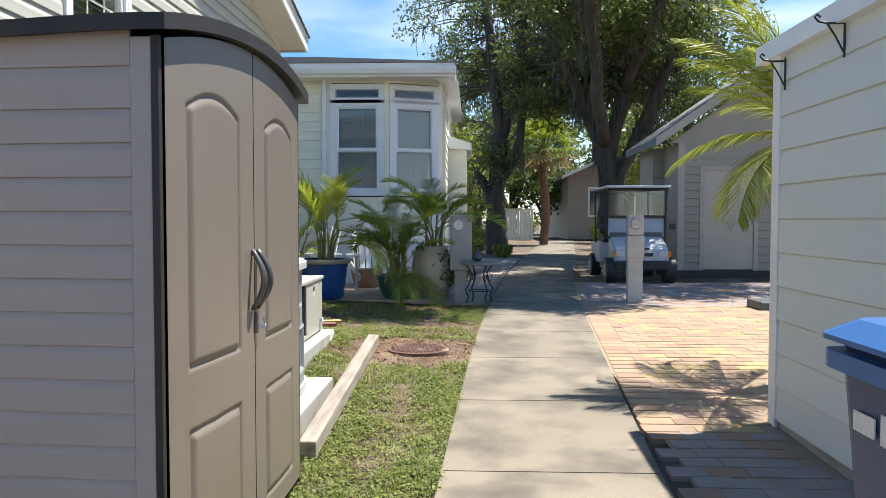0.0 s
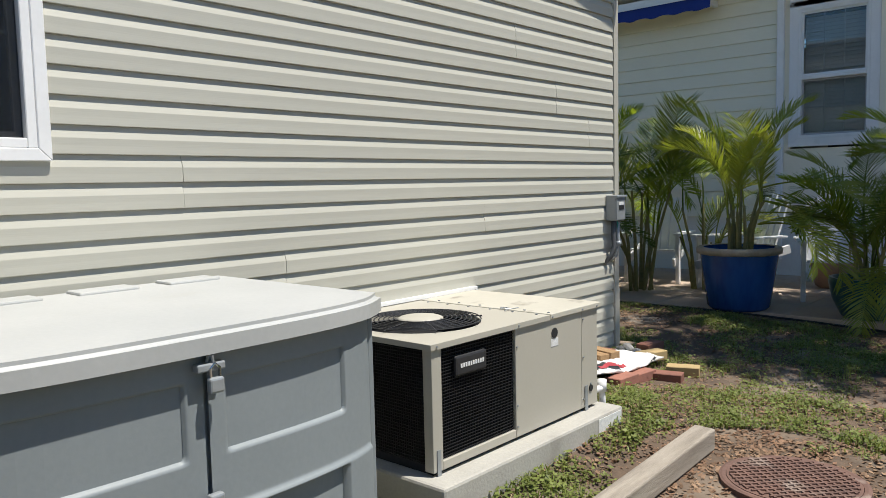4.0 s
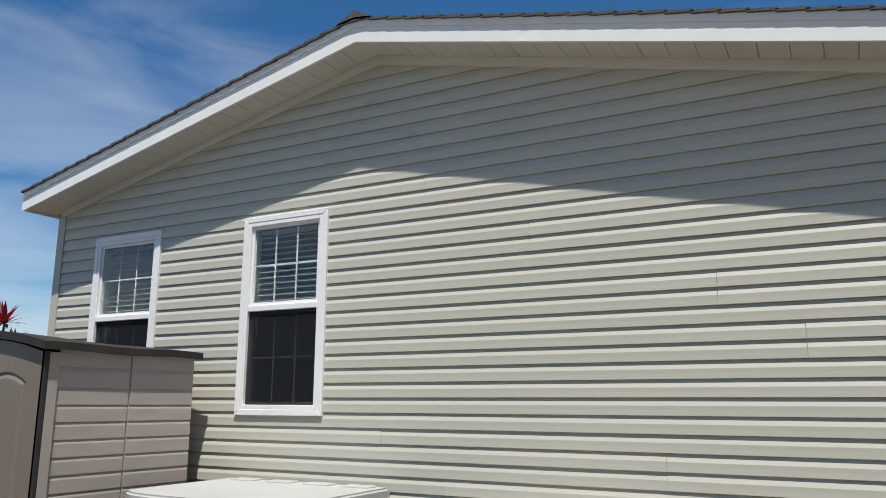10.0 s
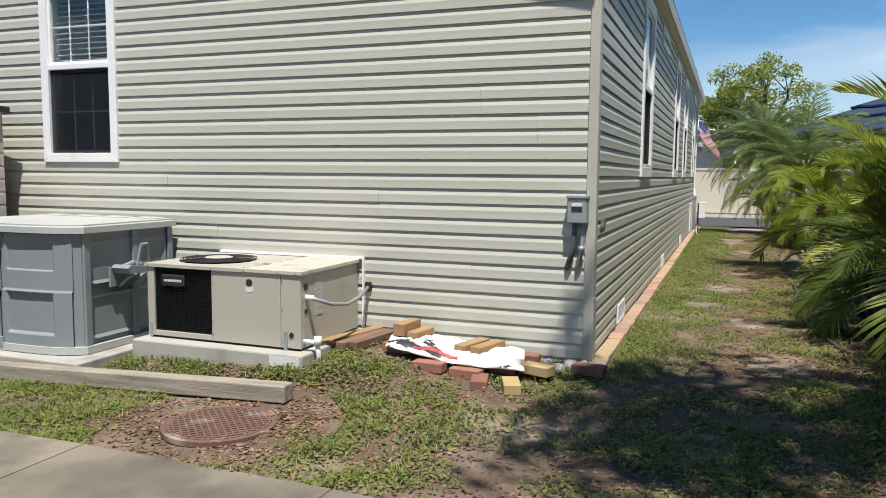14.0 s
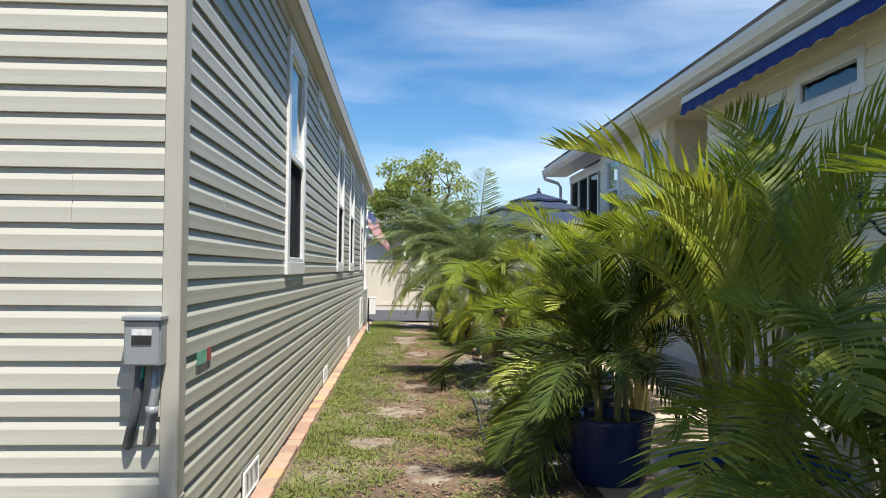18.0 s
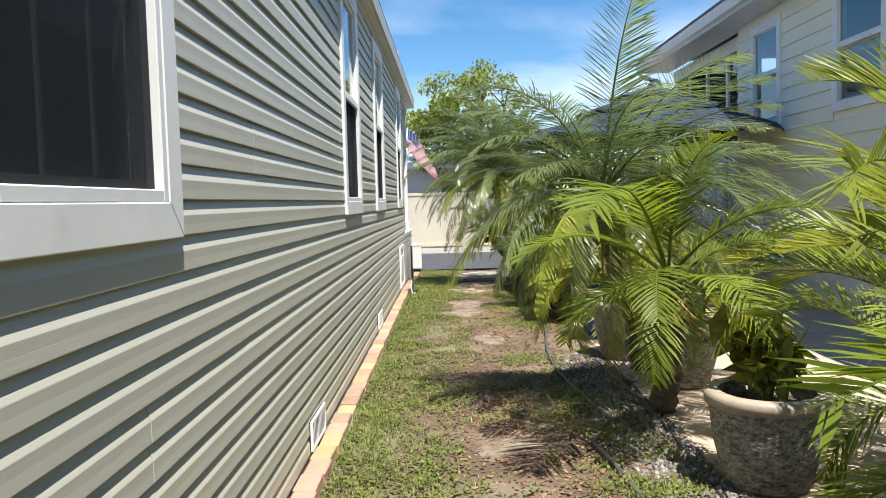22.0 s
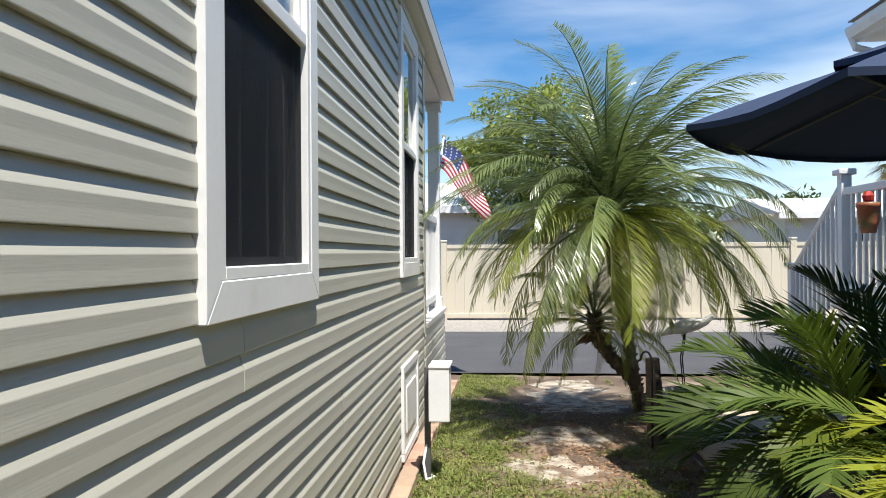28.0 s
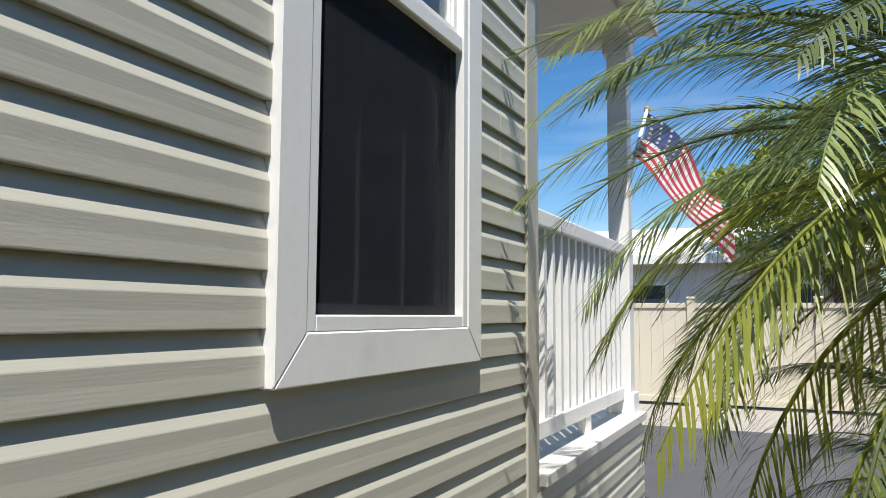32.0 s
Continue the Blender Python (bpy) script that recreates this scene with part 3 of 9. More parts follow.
part("frieze", boxm(XW, XE - 0.06, YN + 0.002, YN + 0.03, 3.17, 3.234), M_SOFFIT, roof)


# windows
def win_matrix(at, turn):
    return Matrix.Translation(at) @ Matrix.Rotation(radians(turn), 4, "Z")


def lpart(name, bm, mat, parent, label="", smooth=False):
    """A part given in its thing's own frame."""
    ob = new(name, mesh_of(name, bm, mat, smooth))
    ob.parent = parent
    if label:
        ob["label"] = label
    return ob


def window(name, m, w, h, casing, split, label, grid=(0, 0), screen=True, blind=0.0, mat=None, depth=0.023, mesh=None, shut=False):
    """Single-hung window round its lower left corner, facing local -y; w, h outer size with the casing."""
    mat = mat or M_WHITE
    root = new(name)
    root.matrix_basis = m
    tagged(root, label, "window", kind="structure")
    c = casing
    # mitred casing
    for nm, o in (("casing", [(0, 0), (c, c), (c, h - c), (0, h)]), ("casing", [(w, 0), (w, h), (w - c, h - c), (w - c, c)]), ("casing", [(0, h), (c, h - c), (w - c, h - c), (w, h)]), ("casing", [(0, 0), (w, 0), (w - c, c), (c, c)])):
        bm = bmesh.new()
        prism(bm, o, "y", -depth, 0.01)
        bmesh.ops.bevel(bm, geom=list(bm.edges), offset=0.003, segments=1, affect="EDGES")
        lpart(nm, bm, mat, root)
    f = 0.032
    for x0, x1, z0, z1 in ((c, c + f, c, h - c), (w - c - f, w - c, c, h - c), (c + f, w - c - f, c, c + f), (c + f, w - c - f, h - c - f, h - c)):
        bm = boxm(x0, x1, -0.02, 0.06, z0, z1, 0.003, 1)
        lpart("window_frame", bm, mat, root)
    if split:
        lpart("meeting_rail", boxm(c + f, w - c - f, -0.017, 0.05, split - 0.022, split + 0.022, 0.004, 1), mat, root)
    zs = [(c + f, split - 0.022), (split + 0.022, h - c - f)] if split else [(c + f, h - c - f)]
    for i, (za, zb) in enumerate(zs):
        y = 0.034 if i == 0 and split else 0.012
        s = 0.022
        for x0, x1, z0, z1 in ((c + f, c + f + s, za, zb), (w - c - f - s, w - c - f, za, zb), (c + f + s, w - c - f - s, za, za + s), (c + f + s, w - c - f - s, zb - s, zb)):
            lpart("sash", boxm(x0, x1, y - 0.012, y + 0.012, z0, z1), mat if i else M_SASH, root)
        pane = lpart("pane", boxm(c + f + s, w - c - f - s, y - 0.002, y + 0.002, za + s, zb - s), M_GLASS, root)
        pane.visible_shadow = False
        nx, nz = grid
        for k in range(1, nx):
            x = c + f + s + (w - 2 * (c + f + s)) * k / nx
            lpart("muntin", boxm(x - 0.0055, x + 0.0055, y + 0.004, y + 0.010, za + s, zb - s), M_MUNTIN, root)
        for k in range(1, nz):
            z = za + s + (zb - za - 2 * s) * k / nz
            lpart("muntin", boxm(c + f + s, w - c - f - s, y + 0.0045, y + 0.0105, z - 0.0055, z + 0.0055), M_MUNTIN, root)
        if i == 0 and screen:
            lpart("insect_screen", boxm(c + f + 0.004, w - c - f - 0.004, 0.002, 0.003, za, zb), mesh or M_SCREEN, root)
    if blind:
        z = h - c - f - 0.02
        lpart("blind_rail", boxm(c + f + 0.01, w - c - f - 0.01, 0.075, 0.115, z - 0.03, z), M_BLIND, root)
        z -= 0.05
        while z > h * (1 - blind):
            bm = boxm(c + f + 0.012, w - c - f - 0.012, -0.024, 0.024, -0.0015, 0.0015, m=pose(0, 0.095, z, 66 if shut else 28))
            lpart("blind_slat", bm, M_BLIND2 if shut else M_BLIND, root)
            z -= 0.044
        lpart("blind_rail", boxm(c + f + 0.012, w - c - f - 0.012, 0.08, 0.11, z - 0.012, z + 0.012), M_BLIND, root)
    return root


# white muntins, greyed in colour for the dimness behind the glass
M_MUNTIN = material("muntin_bar", (0.45, 0.45, 0.44), None, 6, 0.5)
M_SASH = material("grey_sash", (0.42, 0.42, 0.42), None, 6, 0.5)
for i, (a, b, c, d) in enumerate(GABLE_WIN):
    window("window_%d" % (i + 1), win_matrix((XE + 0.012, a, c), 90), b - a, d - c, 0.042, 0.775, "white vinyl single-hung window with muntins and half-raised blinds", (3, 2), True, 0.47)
for i, (a, b, c, d) in enumerate(NORTH_WIN):
    window("window_%d" % (i + 3), win_matrix((b, YN + 0.012, c), 180), b - a, d - c, 0.095, 0.865, "tall white single-hung window with wide mitred casing and dark screen", (3, 0), True, 0.0, mesh=M_SCREEN2)
window("window_7", win_matrix((TRANSOM[1], YN + 0.012, TRANSOM[2]), 180), TRANSOM[1] - TRANSOM[0], TRANSOM[3] - TRANSOM[2], 0.05, 0, "small high transom window in a white frame", (0, 0), False, 0.0)

# ---- things along the gable wall ----
def grid_panel(f, nu, nv):
    """A sheet of nu by nv quads; f(u, v) gives the place."""
    bm = bmesh.new()
    v = [[bm.verts.new(f(i / nu, j / nv)) for j in range(nv + 1)] for i in range(nu + 1)]
    for i in range(nu):
        for j in range(nv):
            bm.faces.new((v[i][j], v[i + 1][j], v[i + 1][j + 1], v[i][j + 1]))
    return bm


def groove(d, w, deep):
    """Depth of a moulded groove at distance d from its line."""
    return -deep * max(0.0, 1 - abs(d) / w)


def arched_dist(y, z, y0, y1, z0, z1, rise):
    """Signed distance to a panel outline with an arched head; negative inside."""
    mid, half = (y0 + y1) / 2, (y1 - y0) / 2
    top = z1 + rise * (1 - ((y - mid) / half) ** 2) if abs(y - mid) < half else z1
    return max(abs(y - mid) - half, z0 - z, z - top)


def disc(bm, centre, normal, r, n=16, thick=0.004):
    q = Vector(normal).normalized()
    tube(bm, [Vector(centre), Vector(centre) + q * thick], r, n)
    return bm


def storage_shed():
    y0, y1, xb, xf = 2.362, 3.738, -2.045, -0.918
    ym = 3.05
    root = thing("storage_shed", (-1.45, 3.03, zg(-1.45, 3.03)), "tall taupe resin storage shed with arched double doors", "shed")
    bow = lambda y: xf + 0.03 * (1 - ((y - ym) / (y1 - ym)) ** 2)
    part("floor_panel", boxm(xb, xf, y0, y1, 0.0, 0.07), M_RESIN_DARK, root)
    part("back_panel", boxm(xb, xb + 0.03, y0 + 0.03, y1 - 0.03, 0.07, 1.88), M_RESIN, root)
    for s, yy in ((1, y1), (-1, y0)):
        part("side_panel", boxm(xb, xf - 0.01, min(yy, yy - s * 0.03), max(yy, yy - s * 0.03), 0.05, 1.88), M_RESIN, root)
        for a, b in ((xb + 0.005, -1.52), (-1.505, xf - 0.085)):
            z = 0.075
            while z < 1.80:
                h = 0.106 if z < 1.66 else 0.13
                bm = bmesh.new()
                pr = [(yy + s * d, z + w) for d, w in ((0.0, 0.0), (0.0085, 0.0), (0.0095, 0.003), (0.0090, h * 0.74), (0.0078, h * 0.80), (0.0015, h * 0.985), (0.0, h))]
                prism(bm, pr, "x", a, b)
                part("lap_board", bm, M_RESIN, root)
                z += h
        bm = boxm(xf - 0.08, xf - 0.01, min(yy, yy + s * 0.022), max(yy, yy + s * 0.022), 0.03, 1.88, 0.006, 2)
        part("corner_post", bm, M_RESIN, root)
        bm = bmesh.new()
        box(bm, xf - 0.012, xf + 0.014, min(yy + s * 0.024, yy - s * 0.002), max(yy + s * 0.024, yy - s * 0.002), 0.02, 1.885, 0.005, 2)
        part("door_jamb", bm, M_RESIN_DARK, root, "dark brown resin jamb")
    for s in (-1, 1):
        a, b = (y0 + 0.008, ym - 0.004) if s < 0 else (ym + 0.004, y1 - 0.008)
        pa, pb = (2.506, 2.896) if s < 0 else (3.19, 3.58)

        def face(u, v, a=a, b=b, pa=pa, pb=pb):
            y, z = a + (b - a) * u, 0.055 + v * (1.822 + 0.10 * (1 - ((a + (b - a) * u - ym) / 0.688) ** 2))
            d1, d2 = arched_dist(y, z, pa, pb, 0.83, 1.69, 0.055), arched_dist(y, z, pa, pb, 0.16, 0.61, 0.0)
            x = bow(y) + 0.018 + groove(d1, 0.013, 0.010) + groove(d2, 0.013, 0.010) + 0.005 * (1 - ease(-0.026, -0.012, min(d1, d2)))
            return (x, y, z)
        door = part("door", grid_panel(face, 90, 260), M_RESIN_DOOR, root, "tan moulded door with two raised panels", smooth=True)
        # bow handle beside the meeting edge, and a hook latch below
        yh = ym + s * 0.026
        x = bow(yh) + 0.02
        pts = [(x + 0.052 * math.sin(math.pi * k / 12), yh + s * 0.012 * math.sin(math.pi * k / 12), 0.965 + 0.235 * k / 12) for k in range(13)]
        part("door_handle", tubem(pts, [0.010] + [0.009 + 0.004 * math.sin(math.pi * k / 12) for k in range(1, 12)] + [0.010], 10), M_HANDLE, door, "bowed dark metal pull handle", smooth=True)
        if s > 0:
            latch = part("latch", boxm(x - 0.002, x + 0.012, yh - 0.034, yh - 0.014, 0.865, 0.955, 0.004), M_HANDLE, door)
            part("latch_hook", tubem([(x + 0.012, yh - 0.02, 0.90), (x + 0.03, yh - 0.006, 0.885), (x + 0.03, yh + 0.008, 0.90), (x + 0.022, yh + 0.010, 0.925)], 0.005, 6), M_CHROME, latch)
    # arched roof with a thick drooping front edge
    X = lambda u: xb - 0.03 + (xf + 0.082 - xb) * u

    def top(u, v, lift):
        y = y0 - 0.06 + (y1 - y0 + 0.12) * v
        c = 1 - ((y - ym) / (y1 - ym + 0.09)) ** 2
        return (X(u) + 0.03 * c * u ** 3, y, 1.895 + c * (0.04 + 0.06 * u) + lift + 0.012 * math.sin(u * 9) * 0.4)
    bm = grid_panel(lambda u, v: top(u, v, 0.035), 14, 24)
    g = bm.faces[:]
    r = bmesh.ops.extrude_face_region(bm, geom=g)
    bmesh.ops.translate(bm, verts=[e for e in r["geom"] if isinstance(e, bmesh.types.BMVert)], vec=(0, 0, -0.05))
    bmesh.ops.recalc_face_normals(bm, faces=bm.faces)
    part("roof", bm, M_RESIN_DARK, root, "dark brown arched resin roof")
    root.rotation_euler = (0.0, 0.0, radians(-4.2))
    return root


storage_shed()


def deck_box():
    y0, y1, xb, xf = 4.085, 5.37, -2.13, -1.25
    ym, zb = (y0 + y1) / 2, 0.17
    root = thing("storage_box", (-1.65, ym, zb), "slate grey resin storage box with a pale lid", "storage box")
    half = (y1 - y0) / 2

    def bow(y):
        t = (y - ym) / half
        return xf + 0.135 * max(0.0, 1 - abs(t) ** 3.4 * 0.99) ** 0.5 - 0.025

    def outline(g):
        pts = [(xb - g * 0.3, y0 - g), (xb - g * 0.3, y1 + g)]
        for k in range(25):
            y = y1 + g - (y1 - y0 + 2 * g) * k / 24
            pts.append((bow(max(y0, min(y1, y))) + g, y))
        return pts
    part("base", prismm(outline(0.02), "z", zb, zb + 0.05), M_LID, root, "pale weathered base rim")
    part("body", prismm(outline(-0.02), "z", zb + 0.04, 1.0), M_BOX, root)
    for s in (-1, 1):
        a, b = (y0 + 0.03, ym - 0.006) if s < 0 else (ym + 0.006, y1 - 0.06)
        pa, pb = (a + 0.08, b - 0.05) if s < 0 else (a + 0.05, b - 0.13)

        def sunk(y, z, z0, z1, pa=pa, pb=pb):
            """Depth of a sunk panel: sharp at head and sides, a wide sloping sill at its foot."""
            side = min(1.0, max(0.0, min(y - pa, pb - y) / 0.008))
            return min(side, min(1.0, max(0.0, (z1 - z) / 0.006)), min(1.0, max(0.0, (z - z0) / 0.022)))

        def face(u, v, a=a, b=b):
            y, z = a + (b - a) * u, zb + 0.03 + v * (0.985 - zb - 0.03)
            k = max(sunk(y, z, 0.735, 0.925), sunk(y, z, 0.295, 0.585))
            step = 0.012 * (1 - ease(0.590, 0.606, z)) if z > 0.585 else 0.012
            return (bow(y) + 0.004 - k * 0.032 - 0.012 + step, y, z)
        door = part("door", grid_panel(face, 72, 150), M_BOX, root, "bowed door with two sunk panels", smooth=True)
        part("hinge", tubem([(bow(y1 if s > 0 else y0) + 0.0, (y1 - 0.045 if s > 0 else y0 + 0.02), 0.25), (bow(y1 if s > 0 else y0) + 0.0, (y1 - 0.045 if s > 0 else y0 + 0.02), 0.93)], 0.013, 8), M_BOX, door)
    for z in (0.23, 0.62):
        part("latch", boxm(bow(ym) + 0.004, bow(ym) + 0.028, ym - 0.02, ym + 0.02, z - 0.035, z + 0.035, 0.006), M_STEEL, root)
    xm = bow(ym) + 0.006
    part("hasp", boxm(xm - 0.01, xm + 0.016, ym - 0.035, ym + 0.04, 0.952, 0.972, 0.004), M_STEEL, root)
    part("staple", tubem([(xm, ym - 0.004, 0.965), (xm + 0.012, ym - 0.004, 0.992), (xm + 0.016, ym + 0.004, 0.992), (xm + 0.012, ym + 0.010, 0.965)], 0.004, 6), M_STEEL, root)
    lock = thing("padlock", (xm + 0.02, ym + 0.012, 0.90), "small worn steel padlock hanging on the box hasp", "padlock")
    part("shackle", tubem([(xm + 0.02, ym - 0.004, 0.935), (xm + 0.02, ym - 0.004, 0.960), (xm + 0.02, ym + 0.008, 0.972), (xm + 0.02, ym + 0.020, 0.960), (xm + 0.02, ym + 0.020, 0.935)], 0.0035, 6), M_CHROME, lock)
    part("case", boxm(xm + 0.010, xm + 0.030, ym - 0.012, ym + 0.028, 0.900, 0.938, 0.006), M_STEEL, lock)
    # oval maker's plate as a plain raised ring
    pts = [(bow(5.03) - 0.0375, 5.03 + 0.052 * math.cos(k * math.pi / 10), 0.865 + 0.016 * math.sin(k * math.pi / 10)) for k in range(21)]
    part("maker_plate", tubem(pts, 0.0022, 5), M_BOX, root)
    # end face: sunk panels
    for z0, z1 in ((0.64, 0.93), (0.26, 0.56)):
        def end(u, v, z0=z0, z1=z1):
            x, z = xb + 0.08 + (xf - 0.06 - xb - 0.08) * u, z0 + (z1 - z0) * v
            e = min(u, 1 - u, v, 1 - v)
            return (x, y1 - 0.018 + (0.016 if e < 0.05 else 0.0), z)
        part("end_panel", grid_panel(end, 20, 14), M_BOX, root)
    for x in (xb + 0.03, xb + 0.40, xf - 0.03):
        part("end_post", boxm(x - 0.028, x + 0.028, y1 - 0.021, y1 + 0.004, zb + 0.05, 0.99, 0.006), M_BOX, root)
    # lid
    bm = prismm(outline(0.026), "z", 0.994, 1.052)
    bmesh.ops.bevel(bm, geom=[e for e in bm.edges if all(v.co.z > 1.04 for v in e.verts)], offset=0.016, segments=3, affect="EDGES")
    lid = part("lid", bm, M_LID, root, "sun-bleached pale lid", smooth=False)
    for i in range(4):
        part("lid_rib", boxm(xb + 0.02, xb + 0.13, y0 + 0.10 + i * 0.31, y0 + 0.30 + i * 0.31, 1.044, 1.062, 0.006), M_LID, lid)
    # hose bracket on the end face
    hb = thing("hose_hanger", (-1.62, y1 + 0.01, 0.70), "grey plastic hose hanger fixed on the box's end", "hose hanger")
    part("plate", boxm(-1.74, -1.46, y1 + 0.004, y1 + 0.02, 0.60, 0.74, 0.004), M_BOX, hb)
    bm = bmesh.new()
    prism(bm, [(-1.74, 0.70), (-1.50, 0.70), (-1.47, 0.74), (-1.50, 0.76), (-1.74, 0.73)], "y", y1 + 0.02, y1 + 0.17)
    part("shelf", bm, M_BOX, hb)
    for x in (-1.70, -1.54):
        part("arm", tubem([(x, y1 + 0.02, 0.60), (x, y1 + 0.10, 0.66), (x, y1 + 0.17, 0.70)], 0.012, 6), M_BOX, hb)
    bm = bmesh.new()
    for pts in ([(-1.70, y1 + 0.155, 0.72), (-1.66, y1 + 0.17, 0.90), (-1.60, y1 + 0.17, 0.90), (-1.565, y1 + 0.155, 0.72)],):
        for a, b in zip(pts[:-1], pts[1:]):
            tube(bm, [a, b], 0.010, 6)
    part("loop", bm, M_BOX, hb)
    part("cradle", tubem([(-1.74, y1 + 0.06, 0.70), (-1.70, y1 + 0.07, 0.745), (-1.62, y1 + 0.075, 0.765), (-1.54, y1 + 0.07, 0.745), (-1.50, y1 + 0.06, 0.70)], 0.016, 8), M_BOX, hb)
    return root


structure("box_slab", boxm(-2.18, -1.02, 3.86, 5.52, 0.02, 0.165, 0.01), M_PAD, "rough pale concrete slab under the storage box", "slab")
deck_box()


def ac_unit():
    y0, y1, xb, xf, z0, z1 = 5.782, 6.965, -2.16, -1.385, 0.315, 0.802
    root = thing("air_conditioner", (-1.76, 6.38, 0.30), "beige packaged air conditioner with dark coil grille", "air conditioner")
    ymid = 6.30
    part("base_rail", boxm(xb + 0.02, xf - 0.02, y0 + 0.02, y1 - 0.02, 0.30, z0 + 0.02), M_BLACK, root)
    part("rear_panel", boxm(xb, xb + 0.02, y0, y1, z0, z1 - 0.02), M_AC, root)
    part("inner_core", boxm(xb + 0.05, xf - 0.05, y0 + 0.05, ymid, z0 + 0.02, z1 - 0.08), M_DARK, root)
    # front service panel and narrow end panel
    part("service_panel", boxm(xf - 0.03, xf, ymid, 6.82, z0, z1 - 0.022, 0.003), M_AC, root)
    part("end_post", boxm(xf - 0.03, xf - 0.001, 6.823, y1, z0, z1 - 0.022, 0.003), M_AC, root)
    part("end_panel", boxm(xb + 0.01, xf - 0.032, y1 - 0.02, y1 - 0.001, z0, z1 - 0.022, 0.003), M_AC, root)
    part("corner_post", boxm(xf - 0.045, xf, y0, y0 + 0.055, z0, z1 - 0.022, 0.003), M_AC, root)
    part("corner_post", boxm(xb, xb + 0.05, y0, y0 + 0.04, z0, z1 - 0.022, 0.003), M_AC, root)
    part("sill", boxm(xf - 0.03, xf, y0 + 0.055, ymid - 0.002, z0, z0 + 0.035, 0.003), M_AC, root)
    # coil fins: front and south end
    bm = bmesh.new()
    for i in range(46):
        y = y0 + 0.06 + (ymid - y0 - 0.066) * i / 45
        box(bm, xf - 0.028, xf - 0.012, y - 0.0011, y + 0.0011, z0 + 0.036, z1 - 0.024)
    for i in range(34):
        z = z0 + 0.045 + (z1 - z0 - 0.075) * i / 33
        box(bm, xf - 0.011, xf - 0.008, y0 + 0.058, ymid - 0.004, z - 0.0011, z + 0.0011)
    part("coil_grille", bm, M_COIL, root, "dark wire guard over coil fins")
    bm = bmesh.new()
    for i in range(56):
        x = xb + 0.055 + (xf - 0.05 - xb - 0.055) * i / 55
        box(bm, x - 0.0012, x + 0.0012, y0 + 0.010, y0 + 0.026, z0 + 0.02, z1 - 0.024)
    for i in range(34):
        z = z0 + 0.03 + (z1 - z0 - 0.065) * i / 33
        box(bm, xb + 0.05, xf - 0.05, y0 + 0.006, y0 + 0.009, z - 0.0011, z + 0.0011)
    part("coil_grille", bm, M_COIL, root, "dark wire guard over coil fins")
    part("coil_back", boxm(xf - 0.05, xf - 0.034, y0 + 0.05, ymid, z0, z1 - 0.03), M_DARK, root)
    part("coil_back", boxm(xb + 0.04, xf - 0.05, y0 + 0.03, y0 + 0.045, z0, z1 - 0.03), M_DARK, root)
    # top: sheet with the fan's round hole, then the shallow second half
    fx, fy, fr = -1.735, 6.10, 0.258
    bm = bmesh.new()
    n = 48
    inner = [bm.verts.new((fx + fr * math.cos(2 * math.pi * k / n), fy + fr * math.sin(2 * math.pi * k / n), z1)) for k in range(n)]
    outer = []
    for k in range(n):
        c, s = math.cos(2 * math.pi * k / n), math.sin(2 * math.pi * k / n)
        t = min(((xf + 0.012 - fx) if c > 0 else (xb - fx)) / c if abs(c) > 1e-6 else 9, ((6.545 - fy) if s > 0 else (y0 - 0.014 - fy)) / s if abs(s) > 1e-6 else 9)
        outer.append(bm.verts.new((fx + t * c, fy + t * s, z1)))
    for k in range(n):
        bm.faces.new((inner[k], outer[k], outer[(k + 1) % n], inner[(k + 1) % n]))
    for cx, cy in ((xf + 0.012, 6.545), (xf + 0.012, y0 - 0.014), (xb, y0 - 0.014), (xb, 6.545)):
        c = bm.verts.new((cx, cy, z1))
        ks = sorted(range(n), key=lambda k: (outer[k].co - c.co).length)[:2]
        bm.faces.new((c, outer[ks[0]], outer[ks[1]]))
    r = bmesh.ops.extrude_face_region(bm, geom=bm.faces[:])
    bmesh.ops.translate(bm, verts=[e for e in r["geom"] if isinstance(e, bmesh.types.BMVert)], vec=(0, 0, -0.022))
    bmesh.ops.recalc_face_normals(bm, faces=bm.faces)
    part("top_panel", bm, M_AC, root, "sheet-metal top with a round fan opening")
    part("top_panel", boxm(xb, xf + 0.012, 6.549, y1 + 0.014, z1 - 0.022, z1 + 0.003, 0.003), M_ACTOP, root, "weather-stained sheet-metal top")
    part("fan_well", lathe(bmesh.new(), (fx, fy, z1 - 0.2), [(0.0, 0.0), (fr + 0.005, 0.0), (fr + 0.005, 0.19)], 40), M_DARK, root)
    for k in range(3):
        bm = bmesh.new()
        prism(bm, [(0.06, -0.05), (0.235, -0.09), (0.24, 0.06), (0.06, 0.04)], "z", -0.002, 0.002)
        bmesh.ops.transform(bm, matrix=Matrix.Translation((fx, fy, z1 - 0.12)) @ Matrix.Rotation(k * 2.094 + 0.4, 4, "Z") @ Matrix.Rotation(0.45, 4, "X"), verts=bm.verts)
        part("fan_blade", bm, M_STEEL, root)
    for rr in [0.115 + 0.0205 * j for j in range(8)]:
        pts = [(fx + rr * math.cos(2 * math.pi * k / 40), fy + rr * math.sin(2 * math.pi * k / 40), z1 + 0.012 + 0.014 * (1 - rr / fr)) for k in range(41)]
        part("guard_ring", tubem(pts, 0.0028, 5), M_BLACK, root)
    for k in range(8):
        a = 2 * math.pi * k / 8 + 0.2
        pts = [(fx + rr * math.cos(a), fy + rr * math.sin(a), z1 + 0.010 + 0.014 * (1 - rr / fr)) for rr in (0.10, 0.18, 0.262, 0.275)]
